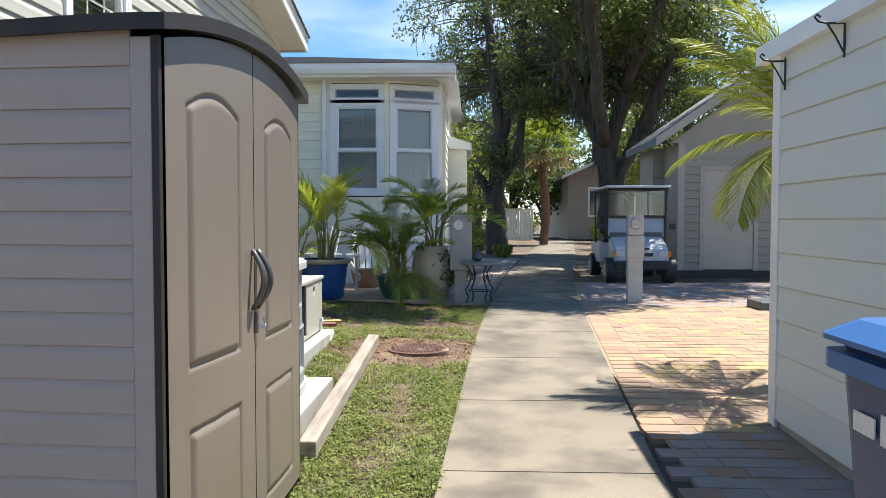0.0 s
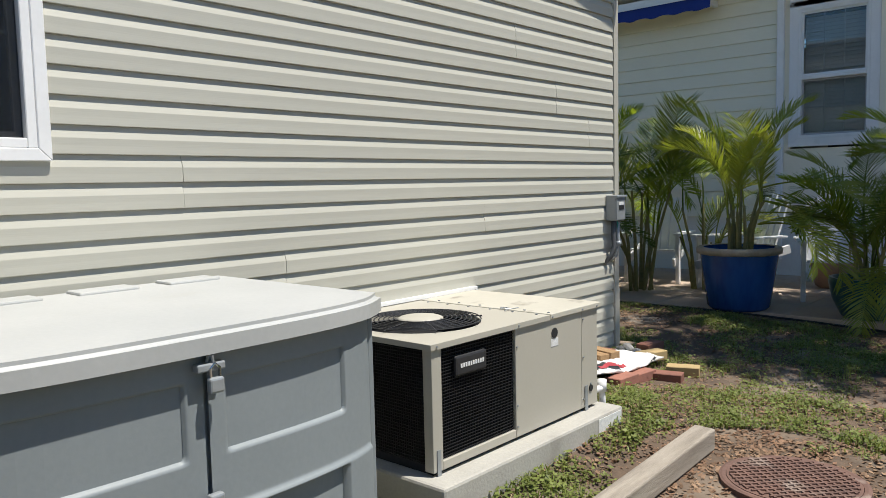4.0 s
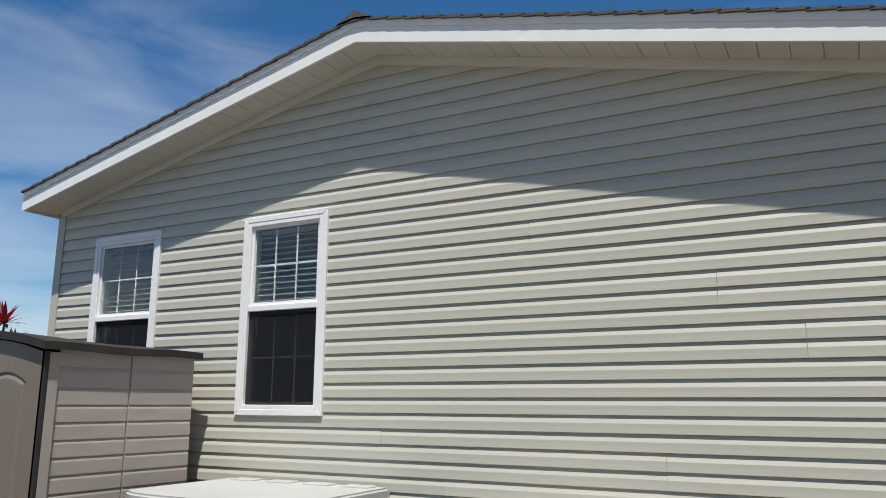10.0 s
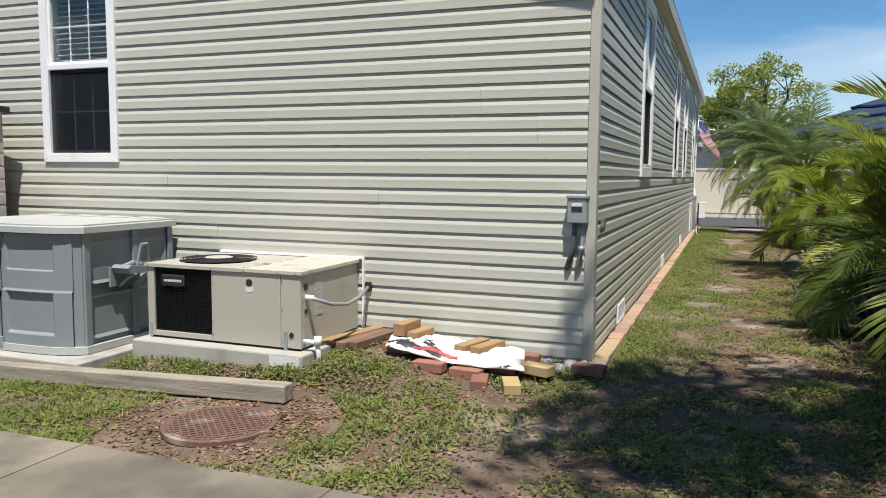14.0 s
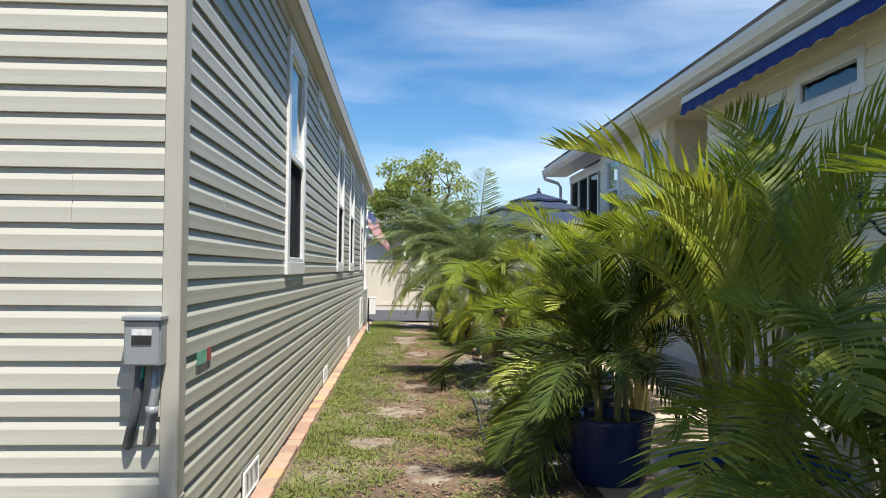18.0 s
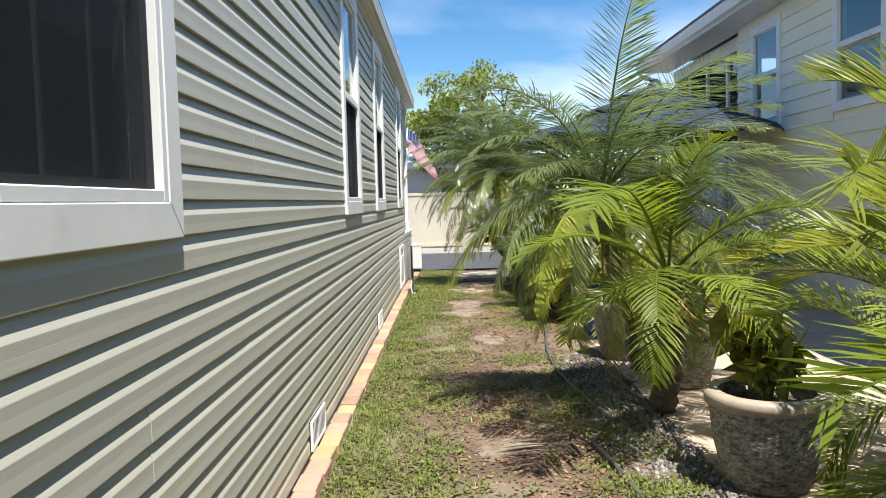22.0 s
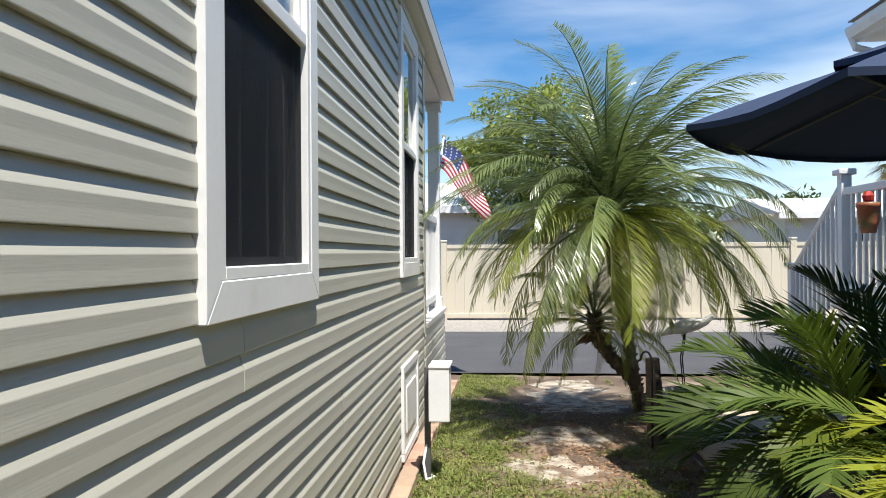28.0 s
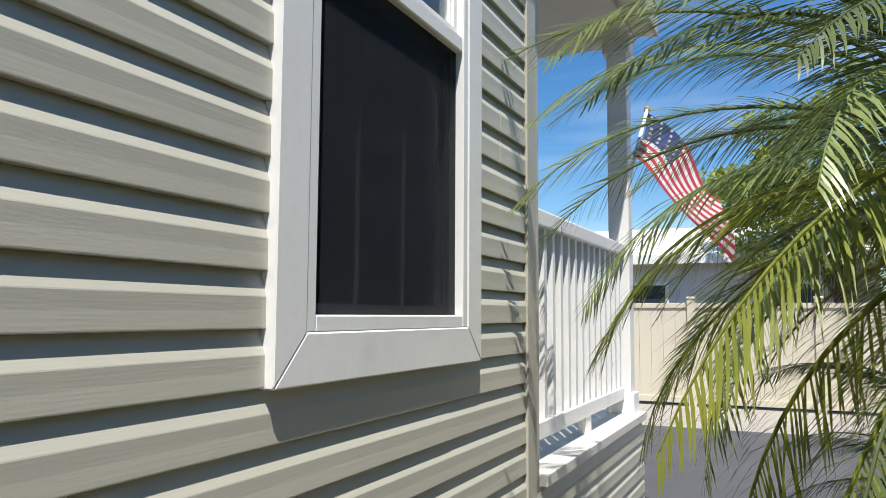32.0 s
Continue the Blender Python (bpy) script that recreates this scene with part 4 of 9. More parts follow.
        part("guard_spoke", tubem(pts, 0.0034, 5), M_BLACK, root)
    part("fan_cap", lathe(bmesh.new(), (fx, fy, z1 + 0.014), [(0.0, 0.012), (0.085, 0.010), (0.098, 0.004), (0.098, -0.006), (0.0, -0.006)], 32), M_AC, root, smooth=True)
    # round port, plates, labels, screws
    part("port", disc(bmesh.new(), (xf, 6.592, 0.715), (1, 0, 0), 0.023), M_BLACK, root)
    part("label_plate", boxm(xf, xf + 0.0015, 6.565, 6.622, 0.655, 0.690), M_LABEL, root, "small printed sticker")
    bm = boxm(xf - 0.006, xf + 0.012, 5.905, 6.095, 0.655, 0.735, 0.01)
    badge = part("badge", bm, M_BLACK, root, "dark maker's badge")
    for k in range(10):
        y = 5.933 + k * 0.0145
        part("badge_letter", boxm(xf + 0.012, xf + 0.0135, y, y + 0.0095, 0.687, 0.703), M_LABEL, badge)
    for y in (5.80, 6.31, 6.56, 6.81, 6.94):
        part("screw", disc(bmesh.new(), (xf + 0.012, y, z1 - 0.011), (1, 0, 0), 0.005, 8), M_STEEL, root)
    for y, z in ((6.31, 0.70), (6.31, 0.45), (6.835, 0.74), (6.835, 0.56), (6.835, 0.36), (6.90, 0.42), (6.31, 0.36)):
        part("screw", disc(bmesh.new(), (xf, y, z), (1, 0, 0), 0.005, 8), M_STEEL, root)
    for k in range(6):
        part("screw", disc(bmesh.new(), (-2.08 + 0.13 * k, 6.522, z1), (0, 0, 1), 0.006, 8), M_STEEL, root)
        part("screw", disc(bmesh.new(), (-2.05 + 0.13 * k, 6.572, z1 + 0.003), (0, 0, 1), 0.006, 8), M_STEEL, root)
    # loop of loose wire lying on the seam
    part("loose_wire", tubem([(-1.62 + 0.03 * math.cos(k * 0.7), 6.50 + 0.045 * math.sin(k * 0.7) + 0.012 * k, z1 + 0.006) for k in range(10)], 0.0022, 5), M_STEEL, root)
    part("port", disc(bmesh.new(), (-1.45, y1 - 0.001, 0.70), (0, 1, 0), 0.022), M_BLACK, root)
    part("port", disc(bmesh.new(), (-1.45, y1 - 0.001, 0.545), (0, 1, 0), 0.016), M_BLACK, root)
    part("port", disc(bmesh.new(), (xf, 6.90, 0.40), (1, 0, 0), 0.016), M_BLACK, root)
    part("label_plate", boxm(-1.66, -1.56, y1 - 0.001, y1 + 0.0012, 0.50, 0.75), M_LABEL2, root, "grey rating plate")
    part("hold_down_strap", boxm(xf + 0.001, xf + 0.004, 6.845, 6.87, 0.27, 0.42), M_STEEL, root)
    part("hold_down_strap", boxm(xf + 0.001, xf + 0.004, 5.80, 5.82, 0.29, 0.40), M_STEEL, root)
    return root


M_COIL = material("coil_guard", (0.010, 0.011, 0.012), (0.016, 0.017, 0.018), 30, 0.5)
M_ACTOP = material("stained_beige_top", (0.50, 0.475, 0.40), (0.45, 0.425, 0.355), 3, 0.5, 0.05, 60, stain=(0.22, 0.195, 0.155), stain_scale=7.5, stain_at=(0.60, 0.72), stretch=(1, 0.6, 1))
M_LABEL = material("label_white", (0.74, 0.74, 0.72), (0.55, 0.55, 0.54), 90, 0.5)
M_LABEL2 = material("label_grey", (0.35, 0.35, 0.34), (0.52, 0.52, 0.50), 60, 0.45, stretch=(0.2, 1, 1))
structure("unit_pad", boxm(-2.19, -1.285, 5.725, 7.03, 0.10, 0.30, 0.012), M_PAD, "pale moulded equipment pad under the air conditioner", "pad")
part("pad_sticker", boxm(-1.285, -1.283, 6.80, 7.01, 0.205, 0.285), M_LABEL, None, "torn white sticker")
tagged(bpy.data.objects["pad_sticker"], "torn white sticker on the equipment pad", "sticker")
ac_unit()
trim("wall_flashing", boxm(XE + 0.016, XE + 0.045, 5.79, 7.0, 0.806, 0.822), M_WHITE, "white flashing strip behind the air conditioner")
trim("wall_flashing_2", boxm(XE + 0.016, XE + 0.04, 7.0, 7.013, 0.30, 0.822), M_WHITE, "upright white flashing beside the air conditioner")


def conduit_from_unit():
    root = thing("electric_conduit", (-1.7, 7.1, 0.5), "grey flexible conduit from unit to wall", "conduit")
    part("hose", tubem([(-1.455, 6.97, 0.634), (-1.46, 7.03, 0.625), (-1.55, 7.09, 0.585), (-1.74, 7.10, 0.555), (-1.98, 7.07, 0.565), (-2.19, 7.04, 0.61)], 0.0125, 10), M_STEEL, root, smooth=True)
    part("elbow", tubem([(-1.455, 6.955, 0.634), (-1.457, 7.015, 0.632)], 0.018, 12), M_WHITE, root, smooth=True)
    part("wall_boot", boxm(-2.20, -2.168, 7.018, 7.066, 0.575, 0.645, 0.006), M_BLACK, root)
    drain = thing("drain_trap", (-1.45, 7.08, 0.2), "white plastic condensate drain trap", "drain pipe")
    part("pipe", tubem([(-1.42, 6.97, 0.36), (-1.42, 7.06, 0.36), (-1.42, 7.07, 0.30), (-1.42, 7.075, 0.20)], 0.017, 10), M_WHITE, drain, smooth=True)
    part("collar", tubem([(-1.42, 7.066, 0.34), (-1.42, 7.066, 0.40)], 0.024, 10), M_WHITE, drain, smooth=True)
    part("collar", tubem([(-1.42, 7.075, 0.24), (-1.42, 7.075, 0.20), (-1.42, 7.075, 0.16)], 0.022, 10), M_WHITE, drain, smooth=True)


conduit_from_unit()


def timber():
    bm = boxm(-0.965, -0.865, 4.06, 7.16, 0.0, 0.10, 0.008, 2)
    for v in bm.verts:
        v.co.z += zg(v.co.x, v.co.y) + 0.004 * noise.noise(v.co * 3)
        v.co.x += 0.008 * noise.noise(v.co * 2) - 0.012 * (v.co.y - 5.6)
    ob = part("landscape_timber", bm, M_WOOD)
    tagged(ob, "long weathered grey landscape timber lying on grass", "timber")


timber()


def manhole():
    cx, cy = -0.50, 7.02
    z = zg(cx, cy) + 0.012
    root = thing("manhole_cover", (cx, cy, z), "round rusty iron utility cover set in soil", "manhole cover")
    part("rim", lathe(bmesh.new(), (cx, cy, z - 0.03), [(0.262, 0.0), (0.29, 0.0), (0.29, 0.026), (0.278, 0.030), (0.262, 0.028), (0.262, 0.0)], 40), M_RUST, root)
    part("plate", lathe(bmesh.new(), (cx, cy, z - 0.02), [(0.0, 0.02), (0.26, 0.02), (0.26, 0.0)], 40), M_RUST, root)
    for i in range(-7, 8):
        for s in (-1, 1):
            half = math.sqrt(max(0, 0.245 ** 2 - (i * 0.033) ** 2))
            if half > 0.03:
                bm = boxm(-half, half, -0.005, 0.005, 0, 0.006, m=Matrix.Translation((cx, cy, z)) @ Matrix.Rotation(s * math.pi / 4, 4, "Z") @ pose(0, i * 0.033, 0.0005 * (s + 1)))
                part("tread_rib", bm, M_RUST, root)


M_RUST = material("rusty_iron", (0.17, 0.095, 0.072), (0.11, 0.065, 0.052), 8, 0.85, 0.4, 60, stain=(0.30, 0.24, 0.20), stain_scale=5, stain_at=(0.56, 0.7))
manhole()

# lumber offcuts, a printed sack over pallets of brick, and rubble at the wall's foot
r7 = random.Random(7)
lum = [(-1.90, 7.045, 0.0, 0.60, 0.085, 0.07, -14, M_WOOD_NEW), (-1.93, 7.135, 0.0, 0.56, 0.075, 0.055, -8, M_WOOD_RED), (-1.94, 7.215, 0.0, 0.52, 0.065, 0.055, -9, M_WOOD_RED),
       (-1.98, 7.43, 0.088, 0.24, 0.08, 0.08, -6, M_WOOD_NEW), (-1.99, 7.525, 0.088, 0.23, 0.08, 0.042, -8, M_WOOD_NEW), (-1.99, 7.89, 0.088, 0.30, 0.08, 0.042, -16, M_WOOD_NEW), (-1.98, 8.00, 0.088, 0.30, 0.08, 0.045, -16, M_WOOD_NEW)]
for i, (x, y, z, ln, w, h, rot, mt) in enumerate(lum):
    bm = boxm(-ln / 2, ln / 2, -w / 2, w / 2, 0, h, 0.003, 1)
    ob = new("lumber_offcut", mesh_of("lumber_offcut", bm, mt))
    ob.matrix_basis = pose(x, y, zg(x, y) + (z if z else -0.005), 0, 0, rot)
    tagged(ob, "short sawn lumber offcut on the sack" if z else "sawn lumber offcut lying by the wall", "lumber", group="lumber offcuts")
M_SACK = material("printed_sack", (0.74, 0.73, 0.70), (0.64, 0.63, 0.61), 6, 0.5, 0.2, 30, stain=(0.03, 0.03, 0.035), stain_scale=7.5, stain_at=(0.61, 0.625), stretch=(1.0, 0.5, 1.0))
M_SACKRED = material("sack_red_print", (0.42, 0.06, 0.07), (0.36, 0.05, 0.06), 8, 0.5)


def sack():
    cx, cy = -1.93, 7.79
    root = thing("plastic_sack", (cx, cy, zg(cx, cy) + 0.07), "crumpled white plastic sack with black and red print", "sack")

    def f(u, v):
        x, y = cx - 0.22 + 0.46 * u, cy - 0.45 + 0.92 * v + 0.12 * (u - 0.5)
        e = min(u, 1 - u, v, 1 - v)
        z = zg(x, y) + 0.062 + 0.030 * min(1, e * 10) + 0.018 * noise.noise(Vector((x * 9, y * 9, 1))) + 0.016 * abs(noise.noise(Vector((x * 17, y * 17, 4))))
        return (x + 0.02 * noise.noise(Vector((y * 8, 0, 0))), y, z)
    bm = grid_panel(f, 34, 60)
    r = bmesh.ops.extrude_face_region(bm, geom=bm.faces[:])
    vs = [e for e in r["geom"] if isinstance(e, bmesh.types.BMVert)]
    for v in vs:
        v.co.z = zg(v.co.x, v.co.y) + 0.055
    bmesh.ops.recalc_face_normals(bm, faces=bm.faces)
    part("film", bm, M_SACK, root, smooth=True)

    def red(u, v):
        x, y = cx + 0.19 + 0.022 * u, cy - 0.26 + 0.30 * v
        p = f((x - cx + 0.22) / 0.46, (y - cy + 0.45) / 0.92)
        return (p[0], p[1], p[2] + 0.004)
    part("red_print", grid_panel(red, 8, 20), M_SACKRED, root, "red printed band")


sack()
BRICK = mesh_of("brick", boxm(-0.1, 0.1, -0.05, 0.05, -0.03, 0.03, 0.004, 1), M_BRICK)
BRICK_Y = mesh_of("brick", boxm(-0.1, 0.1, -0.05, 0.05, -0.03, 0.03, 0.004, 1), M_PAVER_YEL)
for i, (x, y, dz, rot, yel) in enumerate([(-1.66, 7.72, -0.012, 86, 0), (-1.67, 7.96, -0.012, 84, 0), (-1.56, 8.08, -0.025, 14, 0), (-1.54, 8.28, -0.02, 20, 1), (-2.05, 7.46, 0, 85, 0), (-2.05, 7.7, 0, 85, 0), (-2.05, 8.0, 0, 85, 0), (-2.08, 8.22, 0, 90, 0), (-1.82, 7.44, 0, 85, 0), (-1.82, 8.14, 0, 85, 0), (-1.80, 8.37, 0.015, 70, 1), (-1.95, 8.66, 0, 84, 0)]):
    ob = new("brick", BRICK_Y if yel else BRICK)
    ob.matrix_basis = pose(x, y, zg(x, y) + 0.03 + dz, 0, 0, rot)
    tagged(ob, "loose %s brick by the wall's foot" % ("yellow concrete" if yel else "red clay"), "brick", group="loose bricks")
M_STONE = material("grey_rubble", (0.30, 0.29, 0.27), (0.2, 0.195, 0.185), 10, 0.9, 0.5, 60, vary=0.2)
for i in range(9):
    bm = bmesh.new()
    bmesh.ops.create_icosphere(bm, subdivisions=2, radius=0.05)
    for v in bm.verts:
        v.co += v.co.normalized() * 0.022 * noise.noise(v.co * 18 + Vector((i * 3, 0, 0)))
        v.co.z *= 0.7
    x, y = -2.06 + r7.uniform(-0.05, 0.22), 8.42 + r7.uniform(-0.08, 0.22)
    ob = part("rubble_stone", bm, M_STONE)
    ob.matrix_basis = pose(x, y, zg(x, y) + 0.02, 0, 0, 40 * i) @ Matrix.Scale(r7.uniform(0.5, 1.0), 4)
    tagged(ob, "small broken grey stone at the corner", "stone", group="rubble stones")


def disconnect():
    y0, y1, z0, z1, x = 8.468, 8.596, 1.11, 1.285, XE + 0.016
    root = thing("disconnect_box", (x, 8.52, z0), "grey steel electrical disconnect box on the siding", "electrical box")
    part("body", boxm(x, x + 0.075, y0, y1, z0, z1 - 0.012, 0.004), M_STEEL, root)
    part("cover", boxm(x + 0.075, x + 0.083, y0 + 0.004, y1 - 0.004, z0 + 0.004, z1 - 0.02, 0.003), M_STEEL, root)
    part("hood", boxm(x, x + 0.092, y0 - 0.004, y1 + 0.004, z1 - 0.018, z1, 0.004), M_STEEL, root)
    part("handle_recess", boxm(x + 0.083, x + 0.086, y0 + 0.03, y1 - 0.03, 1.185, 1.215), M_BLACK, root)
    part("label_plate", boxm(x + 0.083, x + 0.0855, y0 + 0.03, y1 - 0.03, 1.218, 1.238), M_LABEL, root)
    c = thing("wall_conduit", (x, 8.5, 0.8), "two grey conduit whips below the disconnect box", "conduit")
    part("whip", tubem([(x + 0.035, 8.514, 1.11), (x + 0.035, 8.509, 1.02), (x + 0.045, 8.499, 0.93), (x + 0.03, 8.479, 0.86), (x - 0.005, 8.459, 0.815)], 0.017, 10), M_DARKGREY, c, smooth=True)
    part("whip", tubem([(x + 0.035, 8.569, 1.11), (x + 0.035, 8.566, 1.02), (x + 0.045, 8.559, 0.94), (x + 0.035, 8.544, 0.87), (x - 0.005, 8.529, 0.825)], 0.016, 10), M_STEEL, c, smooth=True)
    part("collar", tubem([(x + 0.044, 8.560, 0.965), (x + 0.044, 8.559, 0.93)], 0.022, 10), M_STEEL, c, smooth=True)
    part("wire", tubem([(x + 0.05, 8.529, 1.11), (x + 0.06, 8.526, 1.085), (x + 0.05, 8.532, 1.065)], 0.003, 5), M_GREENWIRE, c, "twist of green wire")
    part("wire", tubem([(x + 0.05, 8.526, 1.11), (x + 0.058, 8.534, 1.09), (x + 0.055, 8.522, 1.06)], 0.003, 5), M_GREENWIRE, c, "twist of green wire")


M_DARKGREY = material("dark_grey_plastic", (0.09, 0.095, 0.10), None, 10, 0.5)
M_GREENWIRE = material("green_insulation", (0.03, 0.3, 0.22), None, 10, 0.5)
disconnect()
M_STICK_G = material("green_sticker", (0.10, 0.42, 0.26), (0.25, 0.48, 0.36), 20, 0.5)
M_STICK_R = material("red_sticker", (0.42, 0.09, 0.10), None, 20, 0.5)
st = thing("siding_sticker", (-2.6, YN + 0.02, 1.1), "small green and red sticker on the siding", "sticker")
part("green_half", boxm(-2.63, -2.48, YN + 0.0228, YN + 0.0238, 1.062, 1.118), M_STICK_G, st)
part("red_half", boxm(-2.71, -2.635, YN + 0.0228, YN + 0.0238, 1.062, 1.118), M_STICK_R, st)


# ---- along the long wall ----
def wall_vent(xa, xb, z0, z1):
    root = thing("foundation_vent", ((xa + xb) / 2, YN + 0.016, z0), "white louvred foundation vent low in the siding", "vent")
    part("frame", boxm(xa, xb, YN + 0.014, YN + 0.022, z0, z1, 0.002), M_DARK, root)
    for a, b, c, d in ((xa, xb, z1 - 0.014, z1), (xa, xb, z0, z0 + 0.014), (xa, xa + 0.014, z0 + 0.014, z1 - 0.014), (xb - 0.014, xb, z0 + 0.014, z1 - 0.014)):
        part("rim", boxm(a, b, YN + 0.022, YN + 0.034, c, d), M_WHITE, root)
    n = 11
    for k in range(n):
        x = xa + 0.02 + (xb - xa - 0.04) * k / (n - 1)
        part("slat", boxm(-0.009, 0.009, -0.001, 0.001, z0 + 0.012, z1 - 0.012, m=pose(x, YN + 0.029, 0, 0, 0, 35)), M_WHITE, root)


for xv in (-3.42, -7.46, -11.1):
    wall_vent(xv - 0.40, xv, 0.235, 0.385)


def access_hatch():
    xa, xb, z0, z1 = -15.32, -14.515, 0.24, 0.842
    y = YN + 0.015
    root = thing("access_door", ((xa + xb) / 2, y, z0), "white panelled crawl-space access door", "door")
    part("panel", boxm(xa + 0.05, xb - 0.05, y, y + 0.012, z0 + 0.05, z1 - 0.05), M_WHITE, root)
    for a, b, c, d in ((xa, xb, z1 - 0.05, z1), (xa, xb, z0, z0 + 0.05), (xa, xa + 0.05, z0 + 0.05, z1 - 0.05), (xb - 0.05, xb, z0 + 0.05, z1 - 0.05)):
        part("door_frame", boxm(a, b, y, y + 0.022, c, d, 0.003, 1), M_WHITE, root)
    part("raised_panel", boxm(xa + 0.15, xb - 0.15, y + 0.012, y + 0.022, z0 + 0.15, z1 - 0.15, 0.006), M_WHITE, root)


access_hatch()


def utility_box():
    root = thing("utility_pedestal", (-14.4, 8.88, 0.19), "white utility box on a dark post beside the wall", "utility box")
    part("post", boxm(-14.36, -14.32, 8.785, 8.82, 0.12, 0.87), M_DARKGREY, root)
    part("housing", boxm(-14.50, -14.27, 8.822, 8.935, 0.565, 0.87, 0.012), M_WHITE, root)
    part("cover", boxm(-14.27, -14.255, 8.817, 8.942, 0.555, 0.885, 0.005), M_WHITE, root)
    part("hood", boxm(-14.51, -14.25, 8.815, 8.945, 0.872, 0.89, 0.006), M_WHITE, root)
    part("cable", tubem([(-14.33, 8.80, 0.42), (-14.30, 8.78, 0.30), (-14.27, 8.80, 0.21), (-14.36, 8.84, 0.20), (-14.45, 8.76, 0.205)], 0.008, 6), M_WHITE, root)


utility_box()


def porch():
    xa, xb = XW - 0.12, -18.07
    y = YN
    bm = bmesh.new()
    box(bm, xb, xa, y - 0.12, y, 0.12, 0.93)
    skirt = structure("wall_porch", bm, M_SIDING, "sided skirt under the porch", "wall")
    side_wall(skirt, LAP, H, (XW - 0.02, YN, 0), 180, XW - 0.02 - xb, Z0 - 0.005, 7, [])
    structure("porch_deck", boxm(xb - 0.02, xa, YS, y + 0.03, 0.93, 0.975, 0.004), M_SOFFIT, "pale deck edge of the porch", "deck")
    structure("porch_ceiling", boxm(XR0 + 0.03, xa, YS, YN, 3.19, 3.22), M_SOFFIT, "pale porch ceiling", "ceiling")
    post = thing("porch_post", (-18.0, y - 0.09, 0.975), "square white porch post", "post")
    part("shaft", boxm(-18.06, -17.94, y - 0.15, y - 0.03, 0.975, 3.19, 0.006), M_WHITE, post)
    part("capital", boxm(-18.08, -17.92, y - 0.17, y - 0.01, 3.10, 3.19, 0.004), M_WHITE, post)
    part("plinth", boxm(-18.08, -17.92, y - 0.17, y - 0.01, 0.975, 1.09, 0.004), M_WHITE, post)
    rail = thing("porch_railing", (-17.0, y - 0.09, 1.0), "white vinyl porch railing with square balusters", "railing")
    part("top_rail", boxm(-17.94, xa, y - 0.125, y - 0.055, 1.88, 1.95, 0.008), M_WHITE, rail)
    part("bottom_rail", boxm(-17.94, xa, y - 0.115, y - 0.065, 1.055, 1.125, 0.006), M_WHITE, rail)
    n = 15
    for k in range(n):
        x = -17.86 + (xa + 17.78) * k / (n - 1)
        part("baluster", boxm(x - 0.018, x + 0.018, y - 0.108, y - 0.072, 1.125, 1.88), M_WHITE, rail)
    part("support_block", boxm(-17.15, -17.05, y - 0.11, y - 0.07, 0.975, 1.055), M_WHITE, rail)
    # flag on a short staff from the post
    fl = thing("flag", (-18.05, y - 0.05, 2.3), "red, white and blue striped flag on a porch staff", "flag")
    part("staff", tubem([(-18.05, y - 0.06, 2.30), (-18.64, y - 0.03, 2.92)], 0.012, 8), M_WHITE, fl)
    part("finial", lathe(bmesh.new(), (-18.65, y - 0.03, 2.925), [(0.0, 0.03), (0.02, 0.02), (0.022, 0.0), (0.01, -0.02), (0.0, -0.02)], 10), M_PAVER_YEL, fl)
    a, b = Vector((-18.63, y - 0.03, 2.905)), Vector((-18.27, y - 0.05, 2.53))

    def cloth(s, t):
        """s along the staff from its tip, t down the fly."""
        p = a.lerp(b, s)
        drop = Vector((-0.10 * math.sin(3.0 * t + 4 * s), 0.50 * t + 0.07 * math.sin(5.5 * t + 3 * s) * t, -0.50 * t - 0.12 * t * t - 0.04 * t * s + 0.03 * math.sin(6 * t)))
        return p + drop
    for k in range(13):
        s0, s1 = k / 13, (k + 1) / 13
        t0 = 0.42 if k < 7 else 0.0
        bm = grid_panel(lambda u, v: cloth(s0 + (s1 - s0) * u, t0 + (1 - t0) * v), 2, 16)
        part("stripe", bm, M_FLAGRED if k % 2 == 0 else M_FLAGWHITE, fl, smooth=True)
    canton = part("canton", grid_panel(lambda u, v: cloth(7 / 13 * u, 0.42 * v), 10, 10), M_FLAGBLUE, fl, smooth=True)
    for i in range(5):
        for j in range(4):
            p = cloth(7 / 13 * (i + 0.5) / 5, 0.42 * (j + 0.5) / 4)
            part("star", disc(bmesh.new(), p + Vector((0.003, 0.004, 0)), (0.8, 0.5, 0.1), 0.011, 6, 0.003), M_FLAGWHITE, canton)


M_FLAGRED = material("flag_red", (0.42, 0.04, 0.06), None, 8, 0.8, trans=0.35)
M_FLAGWHITE = material("flag_white", (0.58, 0.57, 0.57), None, 8, 0.8, trans=0.3)
M_FLAGBLUE = material("flag_blue", (0.03, 0.05, 0.16), None, 8, 0.8, trans=0.3)
porch()

